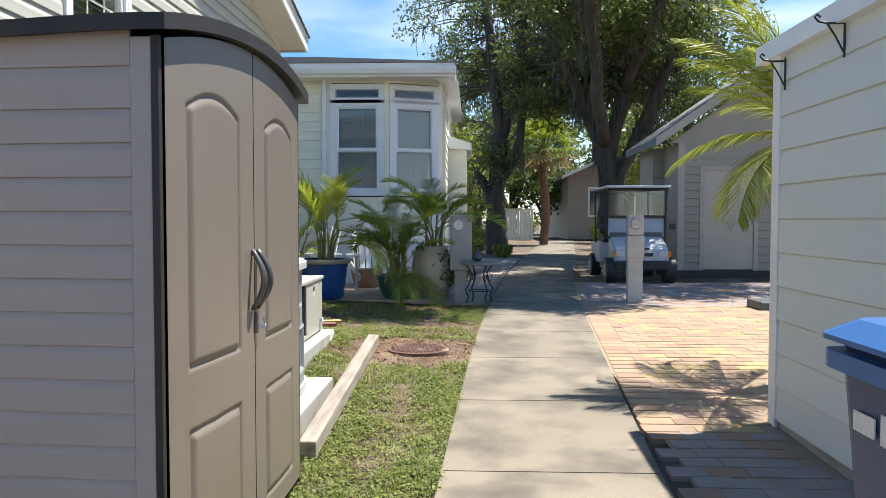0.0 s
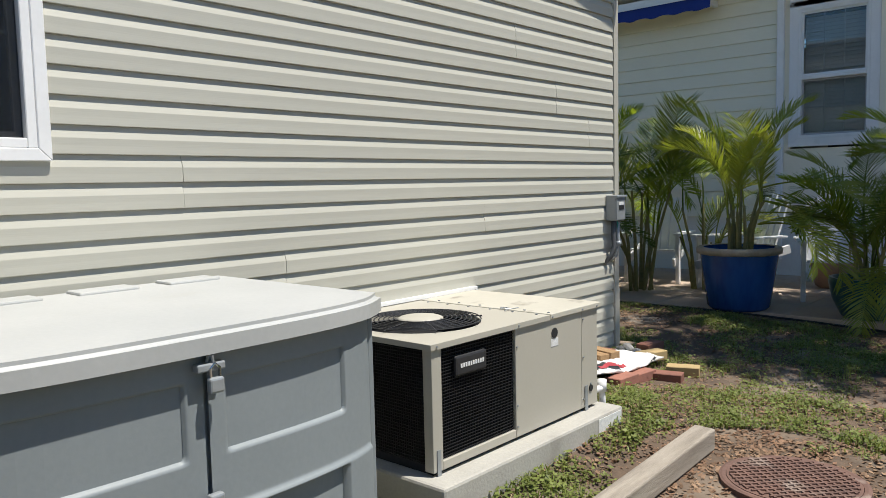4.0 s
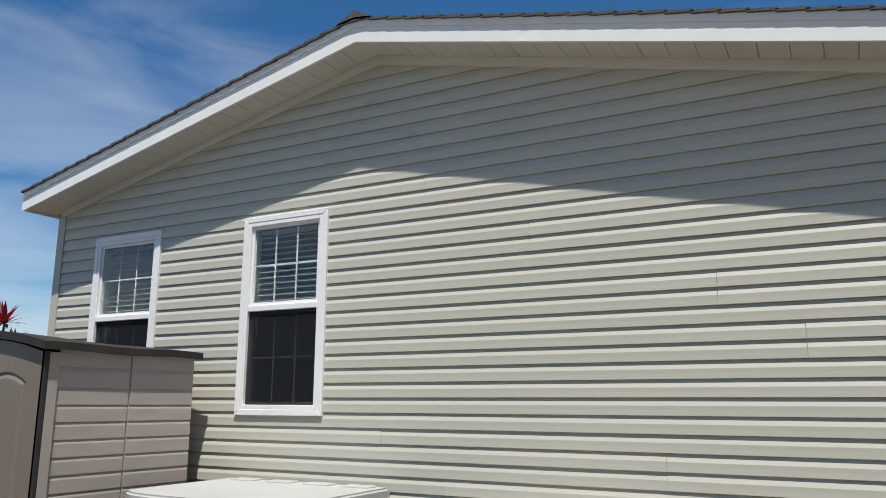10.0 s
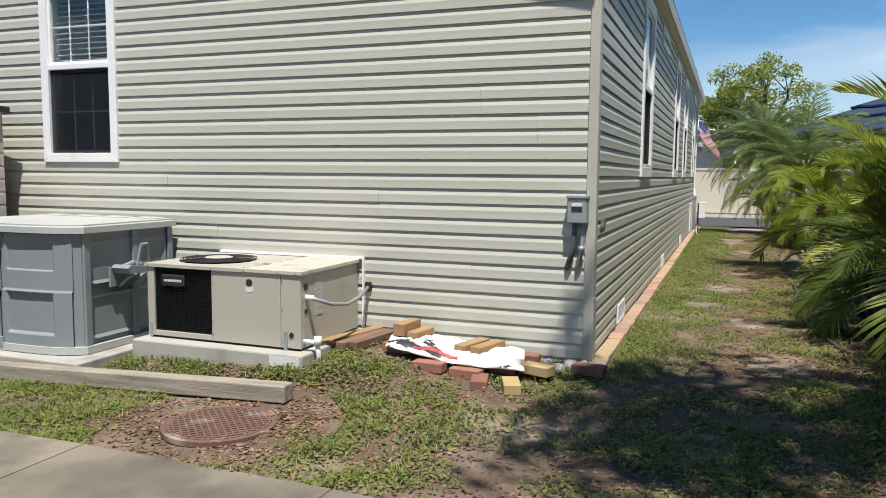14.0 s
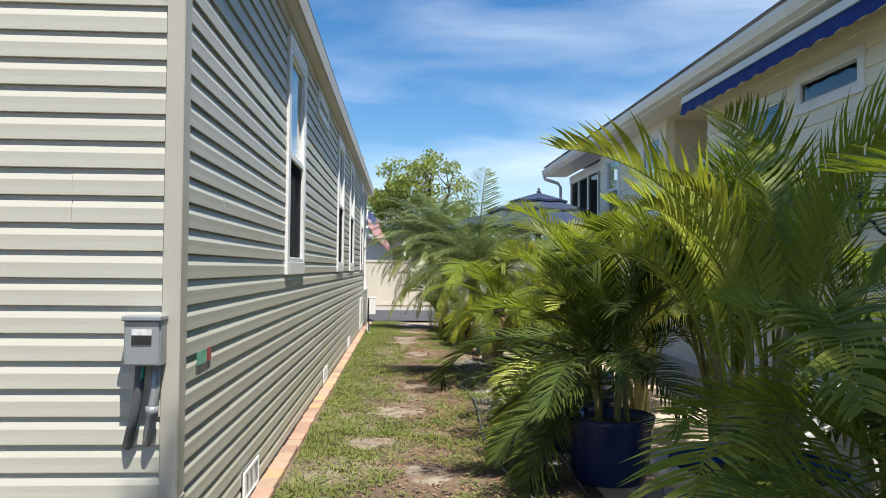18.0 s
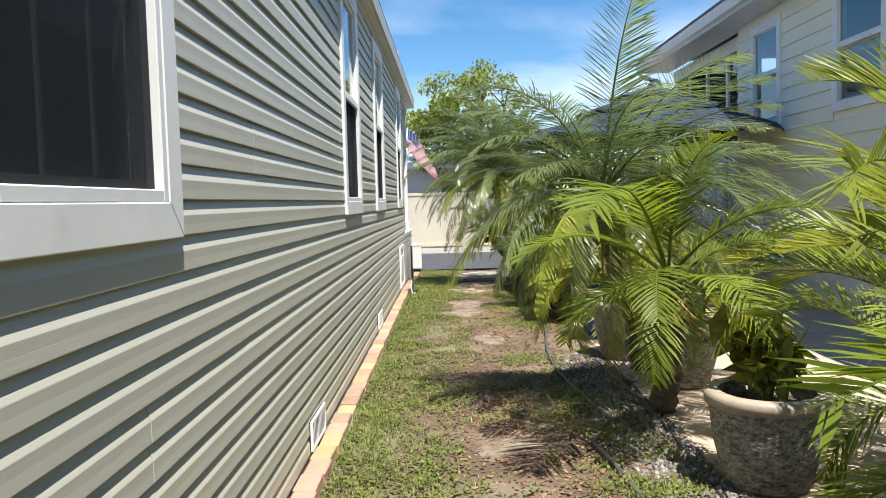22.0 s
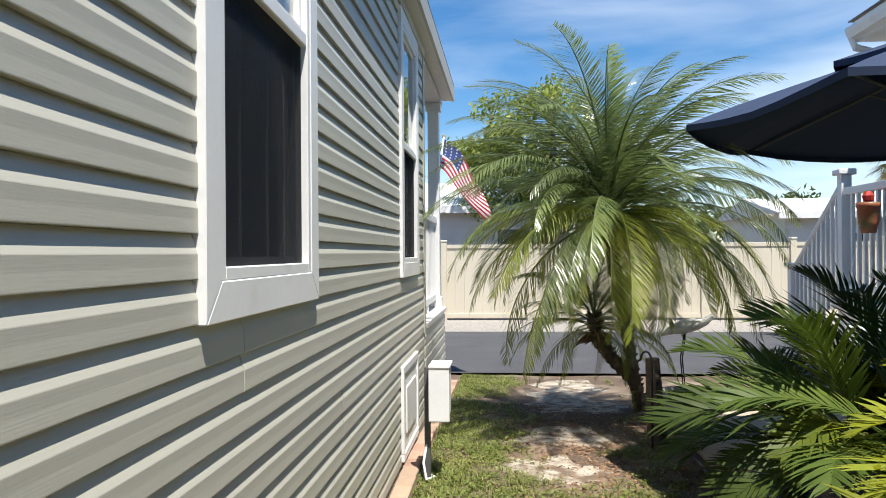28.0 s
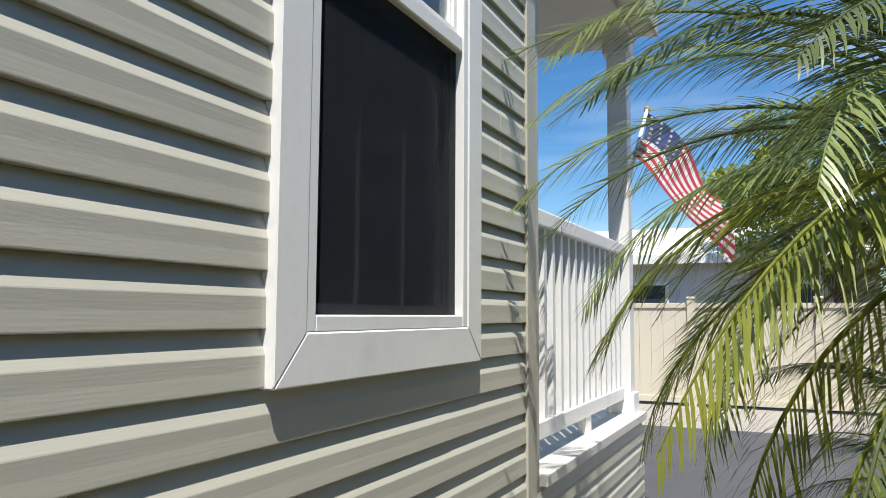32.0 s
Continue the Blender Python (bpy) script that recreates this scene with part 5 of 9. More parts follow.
# ---- the cream neighbour house ----
def lap_house_wall(root, name, mat, axis_at, a, b, z0, z1, h, holes, turn, seed):
    """A wall slab as a part of a house, with lap boards laid on it. turn 0 faces -y at y = axis_at, 90 faces +x, 270 faces -x."""
    bm = bmesh.new()
    if turn == 0:
        panel_with_holes(bm, "y", axis_at, axis_at + 0.12, a, b, z0, z1, holes)
        origin, ln, hs = (a, axis_at, 0), b - a, [(p - a, q - a, r, s) for p, q, r, s in holes]
    elif turn == 90:
        panel_with_holes(bm, "x", axis_at - 0.12, axis_at, a, b, z0, z1, holes)
        origin, ln, hs = (axis_at, a, 0), b - a, [(p - a, q - a, r, s) for p, q, r, s in holes]
    else:
        panel_with_holes(bm, "x", axis_at, axis_at + 0.12, a, b, z0, z1, holes)
        origin, ln, hs = (axis_at, b, 0), b - a, [(b - q, b - p, r, s) for p, q, r, s in holes]
    w = part(name, bm, mat, root)
    rows = int((z1 - z0) / h)
    side_wall(w, lap_mesh("siding_board", h, "lap", mat), h, origin, turn, ln, z0, rows, hs, 0.0, seed)
    return w


def wall_window(root, at, turn, w, h, split, mat=None, grid=(0, 0), blind=0.0, casing=0.07, screen=False):
    ob = window("window", win_matrix(at, turn), w, h, casing, split, "", grid, screen, blind)
    for k in ("label", "category", "kind"):
        if k in ob:
            del ob[k]
    ob.parent = root
    ob.matrix_basis = Matrix.Translation(-ORG[root.name]) @ ob.matrix_basis
    return ob


def cream_house():
    y, z0, z1, h = 13.4, 0.9, 3.75, 0.165
    root = thing("house", (-9, 15, 0.2), "long cream-sided house with grey roof and blue awning", "house")
    wins = [(-8.05, -7.0, 1.75, 3.36), (-6.82, -5.66, 3.02, 3.43), (-11.75, -10.75, 2.3, 3.62), (-13.9, -13.0, 2.3, 3.62)]
    lap_house_wall(root, "wall", M_CREAM, y, -9.05, -2.55, z0, z1, h, [w for w in wins if w[0] > -9], 0, 1)
    lap_house_wall(root, "wall", M_CREAM, y, -14.4, -10.6, z0, z1, h, [w for w in wins if w[0] < -10], 0, 2)
    # recessed entry, and the screened room at the far end
    part("recess_wall", boxm(-10.6, -9.05, y + 0.9, y + 1.0, z0, z1), M_CREAM2, root)
    part("recess_wall", boxm(-10.7, -10.6, y + 0.12, y + 1.0, z0, z1), M_CREAM2, root)
    part("recess_wall", boxm(-9.05, -8.95, y + 0.12, y + 1.0, z0, z1), M_CREAM2, root)
    part("recess_ceiling", boxm(-10.7, -8.95, y, y + 1.0, z1 - 0.02, z1), M_CREAM2, root)
    part("entry_door", boxm(-10.2, -9.4, y + 0.87, y + 0.9, z0 + 0.1, z0 + 2.1, 0.006), M_WHITE, root)
    for x in (-18.0, -17.2, -16.3, -15.4, -14.45):
        part("lanai_post", boxm(x - 0.04, x + 0.04, y + 0.2, y + 0.28, 1.1, 3.62), M_WHITE, root)
    part("lanai_beam", boxm(-18.04, -14.4, y + 0.18, y + 0.30, 3.56, 3.75), M_WHITE, root)
    part("lanai_kick", boxm(-18.04, -14.4, y + 0.2, y + 0.26, 1.1, 2.30), M_GREYSIDE, root)
    for k in range(11):
        part("kick_batten", boxm(-17.9 + 0.33 * k, -17.87 + 0.33 * k, y + 0.188, y + 0.2, 1.1, 2.30), M_WHITE, root)
    part("lanai_screen", boxm(-18.0, -14.45, y + 0.236, y + 0.240, 2.30, 3.56), M_SCREEN, root)
    part("lanai_wall", boxm(-18.0, -14.4, y + 2.6, y + 2.7, 0.4, 3.7), M_CREAM2, root)
    part("lanai_wall", boxm(-18.06, -18.0, y + 0.3, y + 2.6, 0.4, 3.7), M_CREAM2, root)
    part("lanai_floor", boxm(-18.0, -14.4, y, y + 2.6, 1.0, 1.1), M_GREYSIDE, root)
    part("skirting", boxm(-18.0, -0.6, y + 0.02, y + 0.10, 0.1, z0), M_WHITE, root)
    part("far_wall", boxm(-18.0, -0.55, 18.9, 19.0, 0.1, z1), M_CREAM, root)
    lap_house_wall(root, "wall", M_CREAM, -0.50, y + 0.5, 19.0, z0 - 0.6, z1, h, [], 90, 3)
    for at, turn, w, hh, sp, g, bl in (((-8.05, y - 0.014, 1.75), 0, 1.05, 1.61, 0.8, (0, 0), 0.95), ((-6.82, y - 0.014, 3.02), 0, 1.16, 0.41, 0, (0, 0), 0), ((-11.75, y - 0.014, 2.3), 0, 1.0, 1.32, 0.66, (0, 0), 0), ((-13.9, y - 0.014, 2.3), 0, 0.9, 1.32, 0.66, (0, 0), 0)):
        wall_window(root, at, turn, w, hh, sp, grid=g, blind=bl)
    # bay: a flat light and an angled light under one head
    part("bay_wall", boxm(-2.55, -1.50, y - 0.02, y + 0.02, 0.9, 1.72), M_CREAM, root)
    part("bay_wall", boxm(-2.55, -1.50, y - 0.02, y + 0.02, 3.72, 3.80), M_CREAM, root)
    bm = boxm(0, 1.02, -0.02, 0.02, 0.9, 1.72, m=pose(-1.5, y, 0, 0, 0, 22))
    part("bay_wall", bm, M_CREAM, root)
    bm = boxm(0, 1.02, -0.02, 0.02, 3.72, 3.80, m=pose(-1.5, y, 0, 0, 0, 22))
    part("bay_wall", bm, M_CREAM, root)
    part("bay_mullion", boxm(-1.545, -1.46, y - 0.06, y + 0.02, 0.9, 3.78, 0.006), M_CREAM, root)
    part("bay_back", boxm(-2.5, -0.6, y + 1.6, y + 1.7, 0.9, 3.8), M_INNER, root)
    part("bay_wall", boxm(-2.57, -2.485, y - 0.02, y + 0.02, 1.721, 3.719), M_CREAM, root)
    part("bay_wall", boxm(0.95, 1.03, -0.02, 0.02, 1.721, 3.719, m=pose(-1.5, y, 0, 0, 0, 22)), M_CREAM, root)
    # dark sheet added only to make the angled transom's glass look black
    part("bay_dark_sheet", boxm(0.06, 0.94, 0.10, 0.115, 3.36, 3.66, m=pose(-1.5, y, 0, 0, 0, 22)), M_DARK, root)
    for ang, x0 in ((0, -2.50), (22, -1.46)):
        m = Matrix.Translation((x0, y - 0.03 if ang == 0 else y - 0.02, 1.74)) @ Matrix.Rotation(radians(ang), 4, "Z")
        w = 0.955 if ang == 0 else 0.92
        for zz, hh, sp, bl in ((0.0, 1.68, 0.80, 0.95), (1.62, 0.34, 0, 0)):
            ob = window("window", m @ pose(0, 0, zz), w, hh, 0.10 if zz == 0 else 0.06, sp, "", (3, 2) if zz == 0 and ang == 0 else (2, 1) if zz == 0 else (0, 0), False, bl, shut=True)
            for k in ("label", "category", "kind"):
                if k in ob:
                    del ob[k]
            ob.parent = root
            ob.matrix_basis = Matrix.Translation(-ORG[root.name]) @ ob.matrix_basis
    part("downspout", boxm(-2.64, -2.56, y - 0.075, y - 0.015, 0.4, 3.78, 0.01), M_WHITE, root)
    # eaves, gutter and roof
    part("soffit", boxm(-18.1, -0.30, 13.0, 13.5, 3.755, 3.775), M_WHITE, root)
    part("soffit", boxm(-0.6, -0.25, 13.5, 19.2, 3.755, 3.775), M_WHITE, root)
    bm = bmesh.new()
    prism(bm, [(13.0, 3.775), (12.93, 3.80), (12.90, 3.87), (12.90, 3.91), (12.93, 3.91), (12.94, 3.84), (13.0, 3.82)], "x", -18.15, -0.28)
    part("gutter", bm, M_WHITE, root)
    part("gutter_spout", tubem([(-18.1, 12.95, 3.80), (-18.1, 12.98, 3.70), (-18.08, 13.30, 3.60), (-18.06, 13.36, 3.50), (-18.06, 13.38, 1.2)], 0.04, 8), M_WHITE, root)
    part("fascia", boxm(-18.12, -0.30, 12.985, 13.0, 3.775, 3.98), M_WHITE, root)
    part("fascia", boxm(-0.315, -0.30, 13.0, 19.2, 3.775, 3.98), M_WHITE, root)
    bm = bmesh.new()
    v = [bm.verts.new(p) for p in ((-18.15, 12.95, 3.98), (-0.27, 12.95, 3.98), (-0.27, 19.3, 3.98), (-18.15, 19.3, 3.98), (-18.15, 16.1, 4.75), (-3.3, 16.1, 4.75))]
    for f in ((0, 1, 5, 4), (1, 2, 5), (2, 3, 4, 5), (0, 4, 3), (3, 2, 1, 0)):
        bm.faces.new([v[i] for i in f])
    bmesh.ops.recalc_face_normals(bm, faces=bm.faces)
    part("roof", bm, M_SHINGLE2, root, "grey shingled hip roof")
    for i in range(26):
        t = i / 26
        a, b = 12.94 + t * 3.15, 12.94 + (t + 1 / 26) * 3.15 + 0.02
        bm = bmesh.new()
        prism(bm, [(a, 3.985 + 0.242 * (a - 12.95) + 0.012), (b, 3.985 + 0.242 * (b - 12.95) + 0.004), (b, 3.985 + 0.242 * (b - 12.95)), (a, 3.985 + 0.242 * (a - 12.95))], "x", -18.17, -0.26 - 3.05 * t)
        part("shingle_course", bm, M_SHINGLE2, root)
    # small bump-out on the walk side
    part("bump_out", boxm(-0.5, -0.12, 15.4, 17.2, 0.3, 2.75), M_CREAM, root)
    bm = bmesh.new()
    prism(bm, [(-0.5, 3.0), (-0.02, 2.85), (-0.02, 2.72), (-0.5, 2.75)], "y", 15.3, 17.3)
    part("bump_roof", bm, M_WHITE, root)
    # rolled awning: white case, navy scalloped valance
    aw = thing("awning", (-6.1, 13.2, 3.5), "retracted royal blue awning with scalloped valance", "awning")
    part("case", boxm(-9.0, -3.3, 13.02, 13.30, 3.60, 3.70, 0.02), M_WHITE, aw)
    bm = bmesh.new()
    n = 95
    prev = None
    for k in range(n + 1):
        x = -8.98 + 5.66 * k / n
        drop = 3.43 + 0.03 * abs(math.cos(k * math.pi / 5))
        cur = [bm.verts.new((x, 13.03, 3.605)), bm.verts.new((x, 13.0 + 0.008 * math.sin(k), drop))]
        if prev:
            bm.faces.new((prev[0], cur[0], cur[1], prev[1]))
        prev = cur
    part("valance", bm, M_AWNING, aw)
    part("valance_trim", boxm(-9.0, -3.3, 12.995, 13.005, 3.595, 3.61), M_WHITE, aw)
    for x in (-8.9, -3.4):
        part("end_bracket", boxm(x - 0.03, x + 0.03, 13.1, 13.385, 3.52, 3.6, 0.01), M_WHITE, aw)
    # dark metal palm silhouettes hung on the wall
    art = thing("wall_ornament", (-5.7, y - 0.03, 1.8), "black metal wall ornament of palm trees", "ornament")
    for px, pz, s in ((-6.05, 1.85, 0.9), (-5.75, 1.80, 0.62), (-5.35, 1.85, 1.0)):
        part("trunk", tubem([(px, y - 0.025, pz), (px + 0.05 * s, y - 0.025, pz + 0.35 * s), (px - 0.02 * s, y - 0.025, pz + 0.62 * s)], 0.018, 6), M_BLACK, art)
        for k in range(7):
            a = k * 2 * math.pi / 7 + 0.3
            c = (px - 0.02 * s, pz + 0.62 * s)
            pts = [(c[0] + 0.17 * s * t * math.cos(a), y - 0.025, c[1] + 0.17 * s * t * math.sin(a) - 0.07 * s * t * t) for t in (0, 0.33, 0.66, 1)]
            part("leaf", tubem(pts, [0.008, 0.022, 0.018, 0.003], 5), M_BLACK, art)
    part("base_hoop", tubem([(-6.15 + 0.9 * k / 12, y - 0.025, 1.84 + 0.07 * math.sin(k * 1.1)) for k in range(13)], 0.014, 5), M_BLACK, art)
    # wall lantern by the recess
    la = thing("wall_lantern", (-9.3, y - 0.1, 2.75), "small white wall lantern beside the entry recess", "lantern")
    part("cage", lathe(bmesh.new(), (-8.85, y - 0.11, 2.72), [(0.0, 0.0), (0.035, 0.0), (0.065, 0.13), (0.075, 0.15), (0.02, 0.2), (0.0, 0.2)], 8), M_WHITE, la)
    part("arm", tubem([(-8.85, y, 2.88), (-8.85, y - 0.11, 2.92)], 0.012, 6), M_WHITE, la)
    return root


M_CREAM2 = material("cream_render", (0.62, 0.58, 0.46), (0.58, 0.54, 0.43), 3, 0.7)
cream_house()


# deck, railing and steps at the far end of the cream house
def deck_railing():
    y = 12.62
    structure("deck", boxm(-17.66, -13.2, y - 0.1, 13.55, 0.98, 1.08, 0.006), M_GREYSIDE, "raised grey deck before the screened room", "deck")
    structure("deck_skirt", boxm(-17.6, -13.3, y - 0.05, y, 0.12, 0.98), M_WHITE, "white skirt board under the deck", "deck")
    structure("deck_step", boxm(-16.7, -14.6, y - 0.55, y - 0.12, 0.5, 0.62, 0.006), M_WHITE, "white step below the deck", "step")
    structure("deck_step_2", boxm(-16.7, -14.6, y - 0.38, y - 0.104, 0.78, 0.9, 0.006), M_WHITE, "white step below the deck", "step")
    r = thing("deck_railing", (-16.3, y, 1.08), "white deck railing with square posts and slim balusters", "railing")
    for x in (-16.3, -17.55, -13.4):
        part("post", boxm(x - 0.05, x + 0.05, y - 0.05, y + 0.05, 0.98, 2.30, 0.004), M_WHITE, r)
        part("post_cap", boxm(x - 0.085, x + 0.085, y - 0.085, y + 0.085, 2.30, 2.36, 0.012), M_WHITE, r)
    for a, b, gap in ((-17.5, -16.35, 0.125), (-16.25, -13.45, 0.2)):
        part("top_rail", boxm(a, b, y - 0.035, y + 0.035, 2.10, 2.17, 0.006), M_WHITE, r)
        part("bottom_rail", boxm(a, b, y - 0.025, y + 0.025, 1.16, 1.22, 0.004), M_WHITE, r)
        n = int((b - a) / gap)
        for k in range(1, n):
            x = a + (b - a) * k / n
            part("baluster", boxm(x - 0.016, x + 0.016, y - 0.016, y + 0.016, 1.22, 2.10), M_WHITE, r)
    st = thing("stair_rail", (-18.3, y, 0.2), "sloping white stair rail down from the deck", "railing")
    part("top_rail", tubem([(-17.61, y, 2.20), (-18.9, y, 1.32)], 0.035, 8), M_WHITE, st)
    for k in range(10):
        x = -17.72 - 0.12 * k
        zt = 2.20 - (-17.61 - x) / 1.29 * 0.88
        part("baluster", boxm(x - 0.016, x + 0.016, y - 0.016, y + 0.016, max(0.14, zt - 1.02), zt), M_WHITE, st)
    part("end_post", boxm(-18.96, -18.86, y - 0.05, y + 0.05, 0.0, 1.38, 0.004), M_WHITE, st)
    part("post_cap", boxm(-18.99, -18.83, y - 0.08, y + 0.08, 1.38, 1.42, 0.01), M_WHITE, st)
    # clay pot ornament hanging on the rail
    p = thing("hanging_planter", (-16.75, y - 0.12, 1.75), "red and green painted clay planter hung on the railing", "planter")
    part("pot", lathe(bmesh.new(), (-16.75, y - 0.14, 1.71), [(0.0, 0.0), (0.06, 0.0), (0.085, 0.10), (0.09, 0.22), (0.10, 0.23), (0.10, 0.27), (0.08, 0.27)], 16), M_TERRA, p, smooth=True)
    part("flower", lathe(bmesh.new(), (-16.75, y - 0.14, 1.97), [(0.0, 0.0), (0.045, 0.03), (0.052, 0.07), (0.025, 0.11), (0.0, 0.11)], 8), M_PETAL, p)


M_TERRA = material("painted_clay", (0.42, 0.06, 0.03), (0.07, 0.13, 0.05), 9, 0.5)
M_REDLEAF = material("dark_red_leaf", (0.22, 0.025, 0.03), (0.13, 0.02, 0.025), 20, 0.6, vary=0.3, trans=0.2)
M_PETAL = material("red_petal", (0.55, 0.05, 0.02), (0.36, 0.03, 0.03), 20, 0.6, trans=0.2)
deck_railing()


def umbrella():
    c = Vector((-13.89, 12.06, 0))
    root = thing("patio_umbrella", (c.x, c.y, 0.2), "open navy three-tier patio umbrella on a dark pole", "umbrella")
    part("pole", tubem([(c.x, c.y, 0.2), (c.x, c.y, 2.95)], 0.024, 12), M_DARKGREY, root)
    part("collar", tubem([(c.x, c.y, 1.98), (c.x, c.y, 2.18)], 0.05, 12), M_DARKGREY, root)
    part("base", lathe(bmesh.new(), (c.x, c.y, 0.2), [(0.0, 0.09), (0.05, 0.09), (0.06, 0.06), (0.27, 0.03), (0.28, 0.0), (0.0, 0.0)], 24), M_DARKGREY, root)
    part("finial", lathe(bmesh.new(), (c.x, c.y, 2.93), [(0.04, 0.0), (0.045, 0.03), (0.02, 0.05), (0.03, 0.08), (0.0, 0.11)], 12), M_DARKGREY, root)
    R = 1.77
    zr = lambda r: 2.28 + 0.54 * (1 - (r / R)) ** 0.92
    for name, r0, r1, lift in (("canopy", 0.87, R, 0.0), ("canopy_tier", 0.44, 1.0, 0.06), ("canopy_tier", 0.0, 0.55, 0.12)):
        bm = bmesh.new()
        n, m = 48, 6
        rows = []
        for j in range(m + 1):
            r = r0 + (r1 - r0) * j / m
            row = []
            for k in range(n):
                a = 2 * math.pi * (k / n) + radians(36)
                edge = abs(((k % 6) / 6.0) - 0.5) * 2
                rr = r * (0.925 + 0.075 * edge ** 1.6)
                row.append(bm.verts.new((c.x + rr * math.cos(a), c.y + rr * math.sin(a), zr(r) + lift - 0.05 * (1 - edge ** 2) * (r / R))))
            rows.append(row)
        for j in range(m):
            for k in range(n):
                bm.faces.new((rows[j][k], rows[j + 1][k], rows[j + 1][(k + 1) % n], rows[j][(k + 1) % n]))
        rim = rows[-1]
        low = [bm.verts.new(v.co - Vector((0, 0, 0.035))) for v in rim]
        for k in range(n):
            bm.faces.new((rim[k], low[k], low[(k + 1) % n], rim[(k + 1) % n]))
        part(name, bm, M_NAVY, root)
    for k in range(8):
        a = 2 * math.pi * k / 8 + radians(36)
        d = Vector((math.cos(a), math.sin(a), 0))
        rib = part("rib", tubem([c + d * 0.05 + Vector((0, 0, zr(0.05) - 0.04)), c + d * R * 0.97 + Vector((0, 0, zr(R * 0.97) - 0.025))], 0.010, 6), M_DARKGREY, root)
        part("strut", tubem([c + d * 0.05 + Vector((0, 0, 2.12)), c + d * 0.9 + Vector((0, 0, zr(0.9) - 0.05))], 0.009, 6), M_DARKGREY, rib)


umbrella()


# ---- lane fence and what stands behind it ----
def lane_fence():
    x = -26.2
    for k in range(14):
        y = -1.2 + 1.83 * k
        root = thing("fence_panel", (x, y + 0.9, 0.1), "tan vinyl privacy fence panel beside the lane", "fence", group="lane fence panels")
        part("post", boxm(x - 0.06, x + 0.06, y - 0.06, y + 0.06, 0.1, 1.80, 0.006), M_FENCE, root)
        part("post_cap", boxm(x - 0.07, x + 0.07, y - 0.07, y + 0.07, 1.80, 1.84, 0.01), M_FENCE, root)
        part("top_rail", boxm(x - 0.03, x + 0.03, y + 0.06, y + 1.77, 1.66, 1.74, 0.005), M_FENCE, root)
        part("bottom_rail", boxm(x - 0.03, x + 0.03, y + 0.06, y + 1.77, 0.16, 0.26, 0.005), M_FENCE, root)
        for j in range(9):
            ya = y + 0.06 + 1.71 * j / 9
            part("board", boxm(x - 0.012, x + 0.012, ya + 0.002, ya + 1.71 / 9 - 0.002, 0.26, 1.66), M_FENCE, root)


lane_fence()


def far_home(at, w, d, h, rz, wall, roofm, label, slope=0.16):
    """A distant mobile home: walls, low roof, windows."""
    x, y = at
    root = thing("mobile_home", (x, y, 0.1), label, "house", group="far mobile homes")
    m = pose(x, y, 0.1, 0, 0, rz)

    def add(name, bm, mat, lab="", parent=None):
        bmesh.ops.transform(bm, matrix=m, verts=bm.verts)
        return part(name, bm, mat, parent or root, lab)
    add("wall", boxm(-w / 2, w / 2, -d / 2, d / 2, 0, h), wall)
    bm = bmesh.new()
    prism(bm, [(-d / 2 - 0.3, h), (d / 2 + 0.3, h), (0, h + slope * d)], "x", -w / 2 - 0.25, w / 2 + 0.25)
    add("roof", bm, roofm)
    add("fascia", boxm(-w / 2 - 0.27, w / 2 + 0.27, -d / 2 - 0.33, -d / 2 - 0.30, h - 0.16, h + 0.03), M_WHITE)
    for s in (-1, 1):
        for k in range(int(h / 0.2)):
            add("siding_course", boxm(-w / 2, w / 2, s * d / 2 - 0.012 + (0 if s > 0 else 0), s * d / 2 + 0.012, 0.02 + k * 0.2, 0.19 + k * 0.2), wall)
    n = max(2, int(w / 3))
    for k in range(n):
        cx = -w / 2 + w * (k + 0.5) / n
        wi = add("window", boxm(cx - 0.5, cx + 0.5, -d / 2 - 0.05, -d / 2 - 0.013, h * 0.42, h * 0.80), M_WHITE)
        add("pane", boxm(cx - 0.43, cx + 0.43, -d / 2 - 0.056, -d / 2 - 0.05, h * 0.42 + 0.07, h * 0.80 - 0.07), M_DARKPANE, "", wi)


M_DARKPANE = material("dark_pane", (0.03, 0.04, 0.05), None, 4, 0.08, spec=0.8)
M_PALEHOME = material("pale_home_siding", (0.62, 0.62, 0.60), (0.56, 0.56, 0.54), 2, 0.6, vary=0.03)
M_WHITEROOF = material("white_metal_roof", (0.7, 0.71, 0.72), (0.62, 0.63, 0.64), 2, 0.5)
far_home((-33.5, 5.0), 12.0, 6.0, 2.7, 90, M_PALEHOME, M_WHITEROOF, "distant pale mobile home with a white roof")
far_home((-34.5, 24.0), 14.0, 6.0, 2.5, 90, M_GREYSIDE, M_WHITEROOF, "distant grey mobile home behind the fence", 0.10)
far_home((-34.5, -14.0), 14.0, 6.0, 2.6, 90, M_PALEHOME, M_SHINGLE2, "distant pale mobile home with grey roof")


